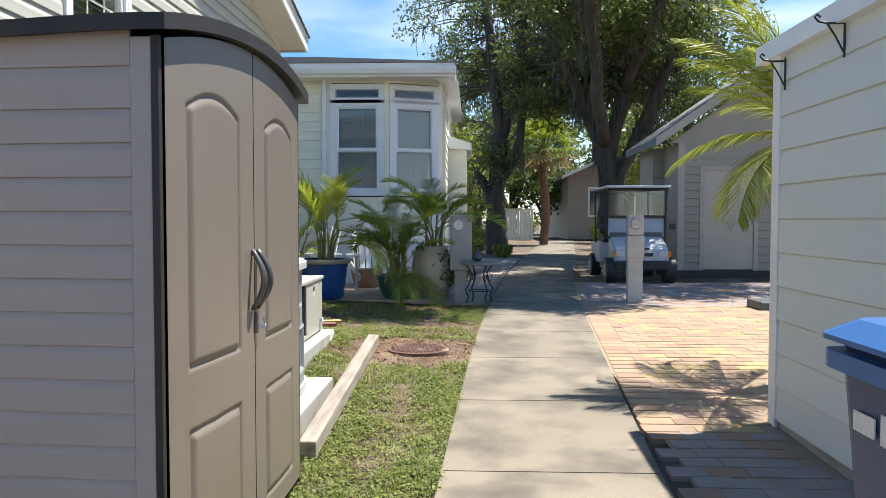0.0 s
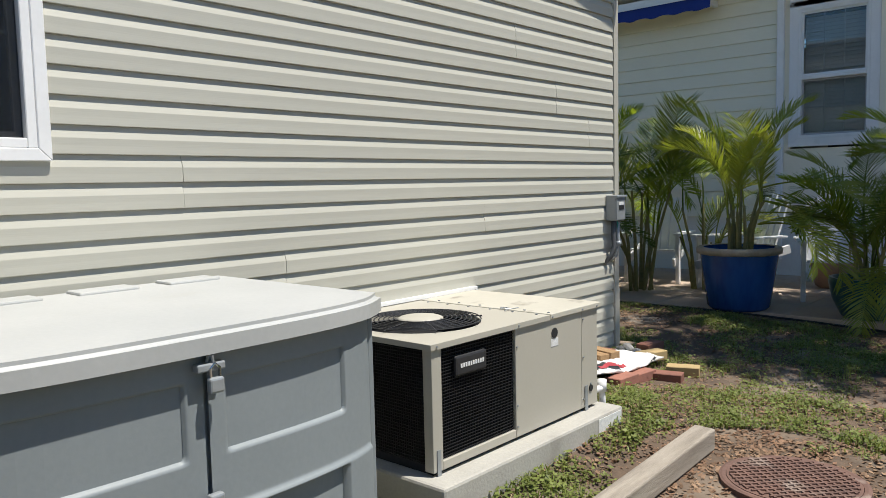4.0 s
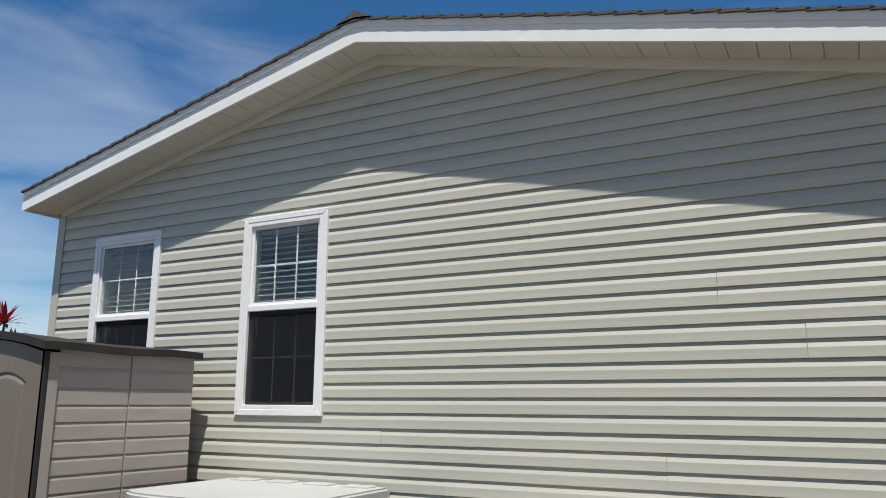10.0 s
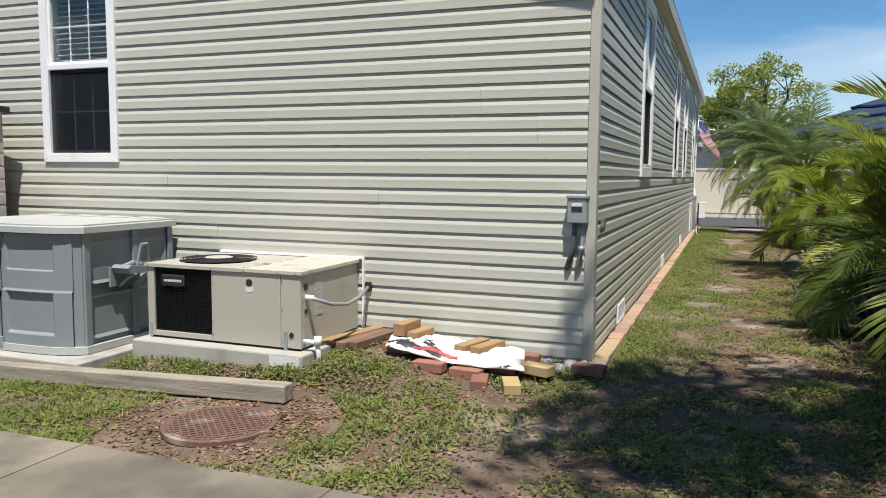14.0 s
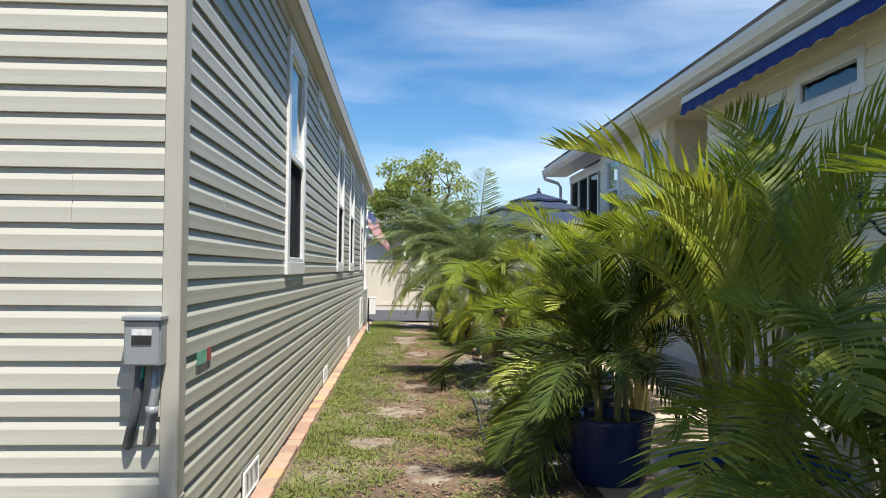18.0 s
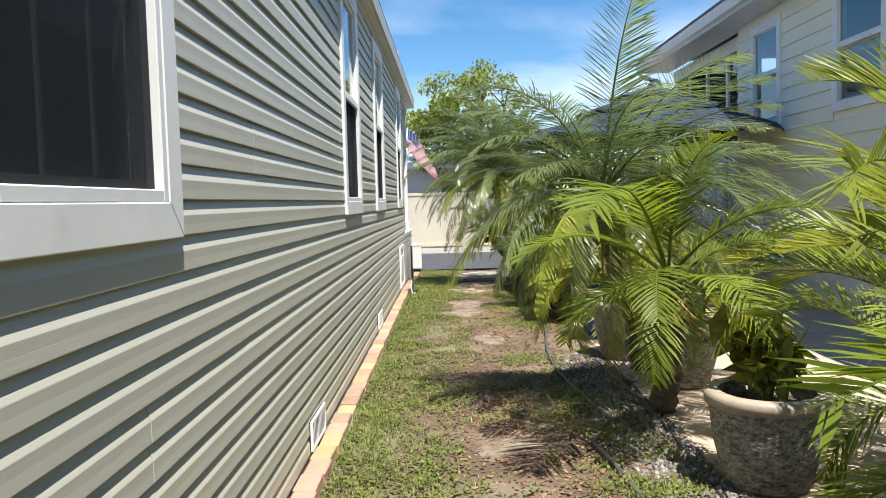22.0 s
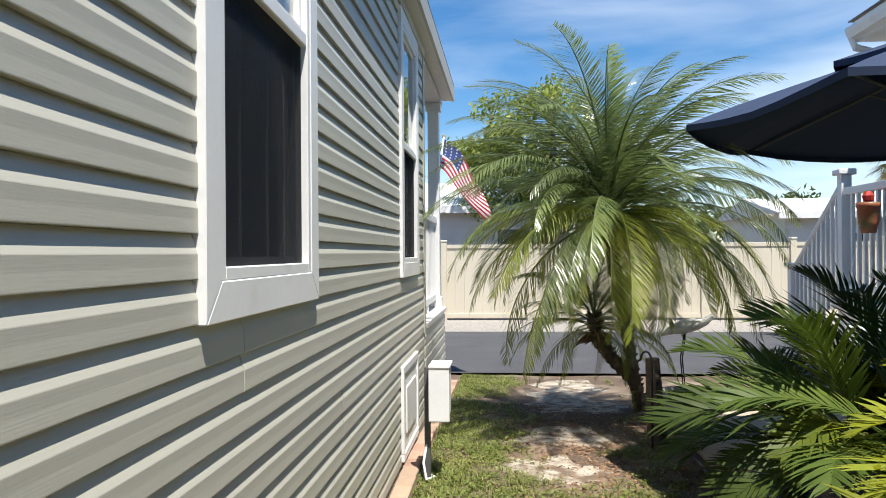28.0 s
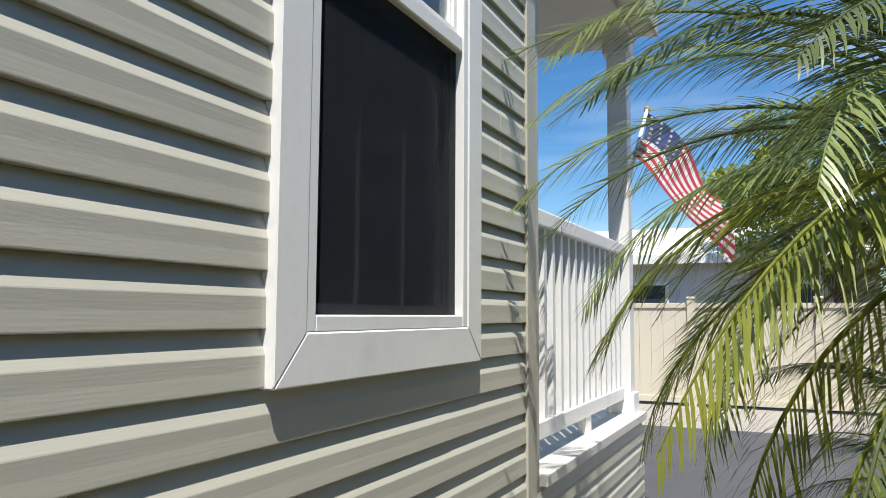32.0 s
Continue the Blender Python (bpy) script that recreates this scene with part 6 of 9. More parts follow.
# ---- right of the sidewalk ----
def side_shed():
    x, y1, zt, h = 1.872, 4.775, 2.40, 0.205
    root = thing("garden_shed", (3.0, 2.0, 0.0), "pale grey lap-sided shed with white corner trim", "shed")
    lap_house_wall(root, "wall", M_GREYSIDE, x, -3.0, y1, 0.10, zt, h, [], 270, 5)
    part("end_wall", boxm(x + 0.12, 4.6, y1 - 0.12, y1, 0.0, zt), M_GREYSIDE, root)
    part("end_wall", boxm(x + 0.12, 4.6, -3.0, -2.88, 0.0, zt), M_GREYSIDE, root)
    part("far_wall", boxm(4.48, 4.6, -2.88, y1 - 0.12, 0.0, zt), M_GREYSIDE, root)
    part("corner_board", boxm(x - 0.02, x + 0.10, y1 - 0.002, y1 + 0.022, 0.0, zt), M_WHITE, root)
    part("corner_board", boxm(x - 0.022, x - 0.002, y1 - 0.085, y1 + 0.022, 0.05, zt), M_WHITE, root)
    part("foundation", boxm(x + 0.01, x + 0.12, -3.0, y1, -0.05, 0.10), M_PAD, root)
    bm = bmesh.new()
    prism(bm, [(x - 0.05, zt), (3.28, zt + 0.75), (4.76, zt), (4.76, zt - 0.08), (3.28, zt + 0.66), (x - 0.05, zt - 0.08)], "y", -3.2, y1 + 0.2)
    part("roof", bm, M_SHINGLE2, root, "grey shingled roof")
    part("fascia", boxm(x - 0.065, x - 0.05, -3.2, y1 + 0.2, zt - 0.10, zt + 0.01), M_WHITE, root)
    part("soffit", boxm(x - 0.05, x, -3.2, y1 + 0.2, zt - 0.10, zt - 0.085), M_WHITE, root)
    bm = bmesh.new()
    prism(bm, [(x, zt), (4.6, zt), (3.28, zt + 0.66)], "y", y1 - 0.12, y1)
    part("gable", bm, M_GREYSIDE, root)
    # two black plant hooks on the wall
    for yy in (4.62, 3.9):
        hk = thing("plant_hook", (x - 0.02, yy, 2.1), "black wrought-iron plant hook on the shed wall", "hook", group="plant hooks")
        zz = 2.26 if yy > 4.5 else 2.30
        part("back_bar", tubem([(x - 0.022, yy, zz - 0.17), (x - 0.022, yy, zz + 0.02)], 0.006, 6), M_BLACK, hk)
        part("arm", tubem([(x - 0.022, yy, zz), (x - 0.10, yy + 0.005, zz), (x - 0.15, yy + 0.005, zz + 0.01), (x - 0.168, yy + 0.005, zz + 0.03), (x - 0.155, yy + 0.005, zz + 0.045), (x - 0.14, yy + 0.005, zz + 0.03)], 0.006, 6), M_BLACK, hk)
        part("brace", tubem([(x - 0.022, yy, zz - 0.15), (x - 0.07, yy, zz - 0.06), (x - 0.11, yy, zz)], 0.005, 6), M_BLACK, hk)


side_shed()


def trash_bin():
    bx, by, z = 1.02, 1.62, 0.0
    root = thing("recycling_bin", (bx + 0.3, by + 0.25, 0.0), "wheeled navy recycling bin with bright blue lid", "trash bin")

    def quad_loft(rings):
        bm = bmesh.new()
        prev = None
        for x0, x1, y0, y1, zz in rings:
            r = 0.06
            pts = []
            for cx, cy, a0 in ((x1 - r, y0 + r, -90), (x1 - r, y1 - r, 0), (x0 + r, y1 - r, 90), (x0 + r, y0 + r, 180)):
                for k in range(4):
                    a = radians(a0 + 30 * k)
                    pts.append(bm.verts.new((cx + r * math.cos(a), cy + r * math.sin(a), zz)))
            if prev:
                for k in range(16):
                    bm.faces.new((prev[k], prev[(k + 1) % 16], pts[(k + 1) % 16], pts[k]))
            else:
                bm.faces.new(pts[::-1])
            prev = pts
        bm.faces.new(prev)
        return bm
    w, d = 0.62, 0.62
    part("body", quad_loft([(bx + 0.09, bx + w - 0.07, by + 0.09, by + d - 0.08, 0.05), (bx + 0.07, bx + w - 0.05, by + 0.06, by + d - 0.05, 0.35), (bx + 0.03, bx + w - 0.02, by + 0.02, by + d - 0.02, 0.90)]), M_BLUEBIN, root, smooth=False)
    part("rim", quad_loft([(bx + 0.0, bx + w, by - 0.0, by + d, 0.90), (bx - 0.01, bx + w + 0.01, by - 0.01, by + d + 0.01, 0.905), (bx - 0.01, bx + w + 0.01, by - 0.01, by + d + 0.01, 0.955)]), M_BLUELID, root)
    part("inner_rim", quad_loft([(bx + 0.03, bx + w - 0.03, by + 0.03, by + d - 0.03, 0.955), (bx + 0.02, bx + w - 0.02, by + 0.02, by + d - 0.02, 0.985)]), M_BLUEBIN, root)
    lid = part("lid", quad_loft([(bx - 0.02, bx + w + 0.03, by - 0.01, by + d + 0.01, 0.985), (bx - 0.02, bx + w + 0.03, by - 0.01, by + d + 0.01, 1.0), (bx + 0.05, bx + w - 0.03, by + 0.05, by + d - 0.05, 1.045)]), M_BLUELID, root, "bright blue ribbed lid")
    part("lid_rib", boxm(bx + 0.1, bx + w - 0.1, by + d / 2 - 0.04, by + d / 2 + 0.04, 1.04, 1.055, 0.006), M_BLUELID, lid)
    part("label", boxm(bx + 0.030, bx + 0.034, by + 0.14, by + 0.36, 0.74, 0.82), M_LABEL, root, "pale worn printed label")
    part("label", boxm(bx + 0.030, bx + 0.034, by + 0.39, by + 0.50, 0.745, 0.80), M_LABEL, root, "pale worn printed label")
    part("handle", tubem([(bx + w + 0.02, by + 0.1, 0.93), (bx + w + 0.09, by + 0.1, 0.95), (bx + w + 0.09, by + d - 0.1, 0.95), (bx + w + 0.02, by + d - 0.1, 0.93)], 0.016, 8), M_BLUEBIN, root)
    for yy in (by + 0.03, by + d - 0.09):
        wh = part("wheel", tubem([(bx + w - 0.06, yy, 0.12), (bx + w - 0.06, yy + 0.06, 0.12)], 0.12, 20), M_BLACK, root)


trash_bin()


def meter_post():
    x, y = 2.31, 10.92
    z = zg(x, y)
    root = thing("meter_pedestal", (x, y, z), "white utility pedestal with a round meter dial", "utility post")
    part("post", boxm(x - 0.105, x + 0.105, y - 0.06, y + 0.06, z, z + 0.72, 0.006), M_POSTGREY, root)
    part("housing", boxm(x - 0.12, x + 0.12, y - 0.085, y + 0.07, z + 0.66, z + 0.97, 0.008), M_POSTGREY, root)
    part("head", boxm(x - 0.112, x + 0.112, y - 0.08, y + 0.06, z + 0.975, z + 1.26, 0.02), M_POSTGREY, root)
    part("dial", disc(bmesh.new(), (x, y - 0.08, z + 1.135), (0, -1, 0), 0.075, 24, 0.03), M_LABEL2, root, "grey glass meter dial")
    part("dial_ring", tubem([(x + 0.078 * math.cos(k * math.pi / 12), y - 0.088, z + 1.135 + 0.078 * math.sin(k * math.pi / 12)) for k in range(25)], 0.008, 6), M_STEEL, root)
    for dx in (-0.06, 0.06):
        part("screw", disc(bmesh.new(), (x + dx, y - 0.085, z + 0.94), (0, -1, 0), 0.006, 8), M_STEEL, root)


M_POSTGREY = material("weathered_post_paint", (0.50, 0.49, 0.45), (0.42, 0.41, 0.38), 4, 0.6, 0.1, 60, stain=(0.33, 0.31, 0.27), stain_scale=5, stain_at=(0.55, 0.85))
meter_post()


def golf_cart():
    ox, oy, z = 3.12, 14.25, 0.15
    root = thing("golf_cart", (ox, oy + 1.2, z), "parked white golf cart with roof and windshield", "golf cart")
    P = lambda x0, x1, y0, y1, z0, z1, b=0.02: boxm(ox + x0, ox + x1, oy + y0, oy + y1, z + z0, z + z1, b)
    W = 0.56
    bm = bmesh.new()
    prism(bm, [(oy - 0.12, z + 0.32), (oy - 0.16, z + 0.48), (oy - 0.06, z + 0.66), (oy + 0.42, z + 0.86), (oy + 0.52, z + 0.86), (oy + 0.52, z + 0.30), (oy + 0.05, z + 0.34)], "x", ox - 0.50, ox + 0.50)
    bmesh.ops.bevel(bm, geom=[e for e in bm.edges], offset=0.03, segments=2, affect="EDGES")
    part("front_cowl", bm, M_CART, root)
    part("bumper", P(-0.50, 0.50, -0.20, -0.06, 0.24, 0.42, 0.03), M_BLACK, root)
    part("brow", P(-0.53, 0.53, 0.36, 0.44, 1.20, 1.26, 0.012), M_BLACK, root)
    part("grille_bar", P(-0.20, 0.20, -0.172, -0.14, 0.50, 0.56, 0.008), M_BLACK, root)
    part("floor", P(-W, W, 0.5, 1.15, 0.22, 0.32), M_DARKGREY, root)
    part("rear_body", P(-W, W, 1.12, 2.25, 0.30, 0.72, 0.05), M_CART, root)
    part("seat", P(-0.50, 0.50, 1.10, 1.62, 0.72, 0.86, 0.05), M_CARTSEAT, root)
    part("seat_back", P(-0.50, 0.50, 1.58, 1.70, 0.90, 1.26, 0.04), M_CARTSEAT, root)
    part("dashboard", P(-0.52, 0.52, 0.40, 0.58, 0.80, 0.95, 0.03), M_DARKGREY, root)
    part("steering_wheel", tubem([(ox - 0.25 + 0.17 * math.cos(k * math.pi / 8), oy + 0.78 + 0.08 * math.sin(k * math.pi / 8), z + 1.05 + 0.15 * math.sin(k * math.pi / 8)) for k in range(17)], 0.014, 6), M_BLACK, root)
    part("roof", P(-0.60, 0.60, 0.18, 2.2, 1.775, 1.82, 0.02), M_WHITE, root)
    part("roof_liner", P(-0.57, 0.57, 0.22, 2.15, 1.745, 1.774, 0.01), M_BLACK, root)
    for s in (-1, 1):
        part("roof_strut", tubem([(ox + s * 0.54, oy + 0.42, z + 0.84), (ox + s * 0.55, oy + 0.30, z + 1.76)], 0.018, 8), M_BLACK, root)
        part("roof_strut", tubem([(ox + s * 0.54, oy + 1.75, z + 0.7), (ox + s * 0.55, oy + 1.85, z + 1.76)], 0.018, 8), M_BLACK, root)
        part("headlight", boxm(ox + s * 0.42 - 0.11, ox + s * 0.42 + 0.11, oy - 0.155, oy - 0.10, z + 0.49, z + 0.60, 0.01), M_LAMP, root)
        part("turn_signal", boxm(ox + s * 0.50 - 0.03, ox + s * 0.50 + 0.03, oy - 0.162, oy - 0.12, z + 0.49, z + 0.60, 0.006), M_AMBER, root)
        part("side_mirror", boxm(ox + s * 0.68 - 0.06, ox + s * 0.68 + 0.06, oy + 0.36, oy + 0.40, z + 1.0, z + 1.1, 0.01), M_BLACK, root)
        for yy in (0.06, 1.85):
            wh = part("wheel", tubem([(ox + s * 0.44, oy + yy, z + 0.235), (ox + s * 0.64, oy + yy, z + 0.235)], 0.235, 24), M_BLACK, root)
            part("rim", disc(bmesh.new(), (ox + s * 0.64, oy + yy, z + 0.235), (s, 0, 0), 0.12, 16, 0.012), M_STEEL, wh)
    pane = part("windshield", boxm(ox - 0.53, ox + 0.53, oy + 0.405, oy + 0.412, z + 0.86, z + 1.22), M_SHIELD_SKY, root, "lower windshield coloured as reflected sky")
    pane2 = part("windshield", boxm(ox - 0.53, ox + 0.53, oy + 0.36, oy + 0.367, z + 1.24, z + 1.72), M_GLASS, root, "clear upper windshield")
    pane2.visible_shadow = False
    part("brush_trim", boxm(ox - 0.14, ox + 0.14, oy - 0.14, oy - 0.10, z + 0.62, z + 0.66), M_BLACK, root)


M_CART = material("cart_paint", (0.50, 0.52, 0.54), (0.46, 0.48, 0.50), 3, 0.3)
M_CARTSEAT = material("cart_seat", (0.05, 0.05, 0.052), None, 5, 0.6)
M_LAMP = material("lamp_lens", (0.65, 0.65, 0.62), None, 20, 0.15)
M_AMBER = material("amber_lens", (0.75, 0.22, 0.02), None, 20, 0.25)
# opaque blue-grey stands in for sky reflected in the lower windshield
M_SHIELD_SKY = material("sky_reflecting_acrylic", (0.26, 0.34, 0.45), (0.20, 0.28, 0.39), 4, 0.15, spec=0.7)
golf_cart()


def door_house():
    y, x0, x1 = 15.9, 4.0, 9.5
    root = thing("garage_house", (6, 17, 0.15), "grey lap-sided outbuilding with a wide tan door", "house")
    lap_house_wall(root, "wall", M_GREYTAN, y, 4.25, x1, 0.28, 2.9, 0.165, [(4.70, 5.85, 0.28, 2.42)], 0, 6)
    lap_house_wall(root, "wall", M_GREYTAN, y + 1.2, x0, 4.25, 0.28, 2.9, 0.165, [], 0, 7)
    part("side_wall", boxm(4.25, 4.37, y + 0.12, y + 1.2, 0.1, 2.9), M_GREYTAN, root)
    part("far_wall", boxm(x0, x1, 18.3, 18.4, 0.1, 2.9), M_GREYTAN, root)
    part("side_wall", boxm(x0, x0 + 0.12, y + 1.32, 18.3, 0.1, 2.9), M_GREYTAN, root)
    part("threshold", boxm(4.25, x1, y - 0.03, y + 0.12, 0.05, 0.28), M_BLACK, root, "black base strip")
    d = part("door", boxm(4.77, 5.78, y - 0.005, y + 0.04, 0.30, 2.34, 0.004), M_DOORTAN, root, "flat tan door")
    part("door_handle", lathe(bmesh.new(), (5.68, y - 0.03, 1.28), [(0.0, 0.0), (0.03, 0.0), (0.03, 0.05), (0.0, 0.05)], 10), M_CHROME, d)
    part("dead_bolt", disc(bmesh.new(), (5.68, y - 0.005, 1.45), (0, -1, 0), 0.028, 12, 0.02), M_CHROME, d)
    for a, b, c, e in ((4.68, 4.77, 0.28, 2.43), (5.78, 5.87, 0.28, 2.43), (4.77, 5.78, 2.34, 2.43)):
        part("door_casing", boxm(a, b, y - 0.03, y, c, e), M_GREYTAN2, root)
    part("corner_board", boxm(4.23, 4.36, y - 0.025, y - 0.001, 0.28, 2.9), M_GREYTAN2, root)
    bm = bmesh.new()
    prism(bm, [(x0 - 0.28, 2.98), (6.6, 4.95), (x1 + 0.35, 2.98), (x1 + 0.35, 2.83), (6.6, 4.78), (x0 - 0.28, 2.83)], "y", y - 0.3, 18.7)
    part("roof", bm, M_SHINGLE2, root)
    bm = bmesh.new()
    prism(bm, [(x0 - 0.29, 2.99), (6.6, 4.96), (6.6, 4.80), (x0 - 0.29, 2.81)], "y", y - 0.325, y - 0.30)
    part("rake_board", bm, M_GREYTAN2, root)
    bm = bmesh.new()
    prism(bm, [(x0 + 0.05, 2.9), (x1, 2.9), (6.6, 4.7)], "y", y, y + 0.12)
    part("gable", bm, M_GREYTAN, root)


M_GREYTAN = material("greige_siding", (0.34, 0.31, 0.255), (0.30, 0.275, 0.225), 2, 0.6, 0.05, vary=0.03)
M_GREYTAN2 = material("greige_trim", (0.42, 0.385, 0.32), (0.38, 0.35, 0.29), 2, 0.6)
M_DOORTAN = material("tan_door_paint", (0.47, 0.42, 0.345), (0.43, 0.385, 0.315), 3, 0.5)
door_house()
tb = part("stone_step", boxm(3.72, 4.5, 9.94, 10.45, zg(3.9, 10.1) - 0.02, zg(3.9, 10.1) + 0.13, 0.02), M_DARKGREY)
tagged(tb, "low dark stone step beside the paving", "step")


def taupe_house(x, y, w, d, label):
    root = thing("taupe_house", (x, y, 0.2), label, "house", group="far taupe houses")
    lap_house_wall(root, "wall", M_TAUPE, y, x, x + w, 0.2, 3.9, 0.3, [], 0, 8)
    lap_house_wall(root, "wall", M_TAUPE, x, y, y + d, 0.2, 3.9, 0.3, [], 270, 8)
    part("far_wall", boxm(x + w - 0.12, x + w, y + 0.12, y + d, 0.2, 3.9), M_TAUPE, root)
    bm = bmesh.new()
    prism(bm, [(x - 0.4, 3.8), (x + w / 2, 5.0), (x + w + 0.4, 3.8), (x + w + 0.4, 3.65), (x + w / 2, 4.85), (x - 0.4, 3.65)], "y", y - 0.4, y + d)
    part("roof", bm, M_SHINGLE2, root)
    bm = bmesh.new()
    prism(bm, [(x, 3.9), (x + w, 3.9), (x + w / 2, 4.85)], "y", y, y + 0.12)
    part("gable", bm, M_TAUPE, root)
    for xx in (x + w * 0.35, x + w * 0.75):
        wi = part("window", boxm(xx - 0.45, xx + 0.45, y - 0.05, y - 0.02, 1.5, 3.2), M_WHITE, root)
        part("pane", boxm(xx - 0.36, xx + 0.36, y - 0.056, y - 0.05, 1.6, 3.1), M_DARKPANE, wi)
    bm = bmesh.new()
    prism(bm, [(x - 0.42, 3.82), (x + w / 2, 5.02), (x + w + 0.42, 3.82), (x + w + 0.42, 3.65), (x + w / 2, 4.84), (x - 0.42, 3.65)], "y", y - 0.43, y - 0.40)
    part("rake_board", bm, M_WHITE, root)


taupe_house(5.5, 44.0, 4.5, 10.0, "taupe lap-sided house among trees")
taupe_house(5.9, 57.0, 3.0, 8.0, "smaller taupe house farther back")
fw = thing("far_fence", (2.5, 44, 0.2), "grey board fence at the bend of the walk", "fence")
for k in range(12):
    part("board", boxm(1.6 + k * 0.16, 1.74 + k * 0.16, 44.0, 44.04, 0.2, 1.9), M_GREYSIDE, fw)
part("cap_rail", boxm(1.55, 3.6, 43.97, 44.07, 1.9, 1.97), M_FENCE, fw)

# ---- patio things before the cream house ----
PZ = 0.20


def pot(name, x, y, prof, mat, label, soil=True, z=PZ, rimmat=None):
    root = thing(name, (x, y, z), label, "plant pot")
    r, h = prof[-1]
    wall = prof + [(r - 0.03, h), (r - 0.04, h - 0.08)]
    part("bowl", lathe(bmesh.new(), (x, y, z), [(0.0, 0.0)] + wall, 32), mat, root, smooth=True)
    if rimmat:
        part("rim", lathe(bmesh.new(), (x, y, z + h - 0.06), [(r - 0.01, 0.0), (r + 0.022, 0.01), (r + 0.026, 0.05), (r + 0.01, 0.068), (r - 0.04, 0.064)], 32), rimmat, root, "pale glazed rim", smooth=True)
    if soil:
        part("soil", lathe(bmesh.new(), (x, y, z + h - 0.07), [(0.0, 0.0), (r - 0.035, 0.0)], 24), M_MULCH, root)
    return root


M_MULCH = material("dark_mulch", (0.06, 0.045, 0.035), (0.12, 0.085, 0.06), 30, 0.95, 0.8, 90)
M_BLUEGLAZE = material("cobalt_glaze", (0.012, 0.05, 0.20), (0.02, 0.09, 0.30), 5, 0.25, 0.05, 20, stretch=(1, 1, 0.3))
M_NAVYGLAZE = material("navy_glaze", (0.012, 0.02, 0.08), (0.03, 0.045, 0.13), 6, 0.25, 0.05, 20, stretch=(1, 1, 0.3))
M_TEALGLAZE = material("teal_glaze", (0.018, 0.06, 0.062), (0.03, 0.10, 0.10), 6, 0.3, 0.05, 20)
M_RIMGLAZE = material("buff_glaze", (0.42, 0.36, 0.28), (0.3, 0.25, 0.19), 8, 0.5)
M_CREAMURN = material("cream_urn", (0.48, 0.43, 0.34), (0.40, 0.36, 0.28), 5, 0.6, 0.1)
M_SHELL = material("pebble_mosaic", (0.42, 0.40, 0.34), (0.07, 0.068, 0.06), 30, 0.6, 1.0, 60, stretch=(1, 1, 1.8))
M_SHELLPALE = material("pale_pebble_mosaic", (0.62, 0.60, 0.54), (0.20, 0.19, 0.17), 34, 0.6, 0.9, 60)
BIG = [(0.24, 0.0), (0.27, 0.03), (0.31, 0.3), (0.34, 0.52), (0.345, 0.56)]
BOWL = [(0.17, 0.0), (0.20, 0.02), (0.27, 0.16), (0.30, 0.30), (0.295, 0.34)]
URN = [(0.15, 0.0), (0.20, 0.03), (0.29, 0.22), (0.31, 0.42), (0.27, 0.62), (0.23, 0.70), (0.25, 0.74)]
MED = [(0.18, 0.0), (0.21, 0.02), (0.26, 0.22), (0.285, 0.42), (0.29, 0.46)]
TAPER = [(0.15, 0.0), (0.18, 0.02), (0.225, 0.2), (0.245, 0.36), (0.24, 0.42)]
NAVYP = [(r * 0.8, z * 0.7) for r, z in BIG]
pot("plant_pot", -2.10, 10.72, BIG, M_BLUEGLAZE, "large cobalt blue glazed pot with a buff rim", rimmat=M_RIMGLAZE)
pot("plant_pot", -1.06, 10.80, BOWL, M_TEALGLAZE, "low teal glazed bowl pot on the patio")
pot("plant_pot", -0.58, 11.10, URN, M_CREAMURN, "tall cream urn-shaped plant pot")
pot("plant_pot", -3.95, 10.69, NAVYP, M_NAVYGLAZE, "large navy blue glazed pot by the path")
pot("plant_pot", -4.72, 10.72, NAVYP, M_NAVYGLAZE, "large navy blue glazed pot by the path")
pot("plant_pot", -5.75, 10.95, NAVYP, M_BLUEGLAZE, "blue glazed pot by the path")
pot("plant_pot", -6.98, 10.72, TAPER, M_SHELL, "big pot faced with grey pebble mosaic", rimmat=M_RIMGLAZE)
pot("plant_pot", -8.80, 10.90, TAPER, M_SHELL, "big pot faced with grey pebble mosaic", rimmat=M_RIMGLAZE)
pot("plant_pot", -10.65, 10.78, MED, M_BLUEGLAZE, "blue and buff glazed plant pot", rimmat=M_RIMGLAZE)
pot("plant_pot", -9.75, 10.76, MED, M_SHELL, "pebble-faced plant pot with shrubs")
pot("plant_pot", -11.9, 10.95, [(0.28, 0.0), (0.33, 0.03), (0.40, 0.2), (0.40, 0.34), (0.35, 0.43), (0.36, 0.46)], M_BLUEGLAZE, "wide streaked blue glazed pot", rimmat=None)
pot("plant_pot", -13.0, 10.85, BIG, M_NAVYGLAZE, "large navy blue glazed pot by the path")
pot("plant_pot", -15.60, 10.63, [(r * 0.8, z * 0.8) for r, z in MED], M_SHELLPALE, "pot faced with pale pebble mosaic", z=0.14)
pot("plant_pot", -1.75, 12.6, MED, M_PAVER_RED, "terracotta pot against the house")


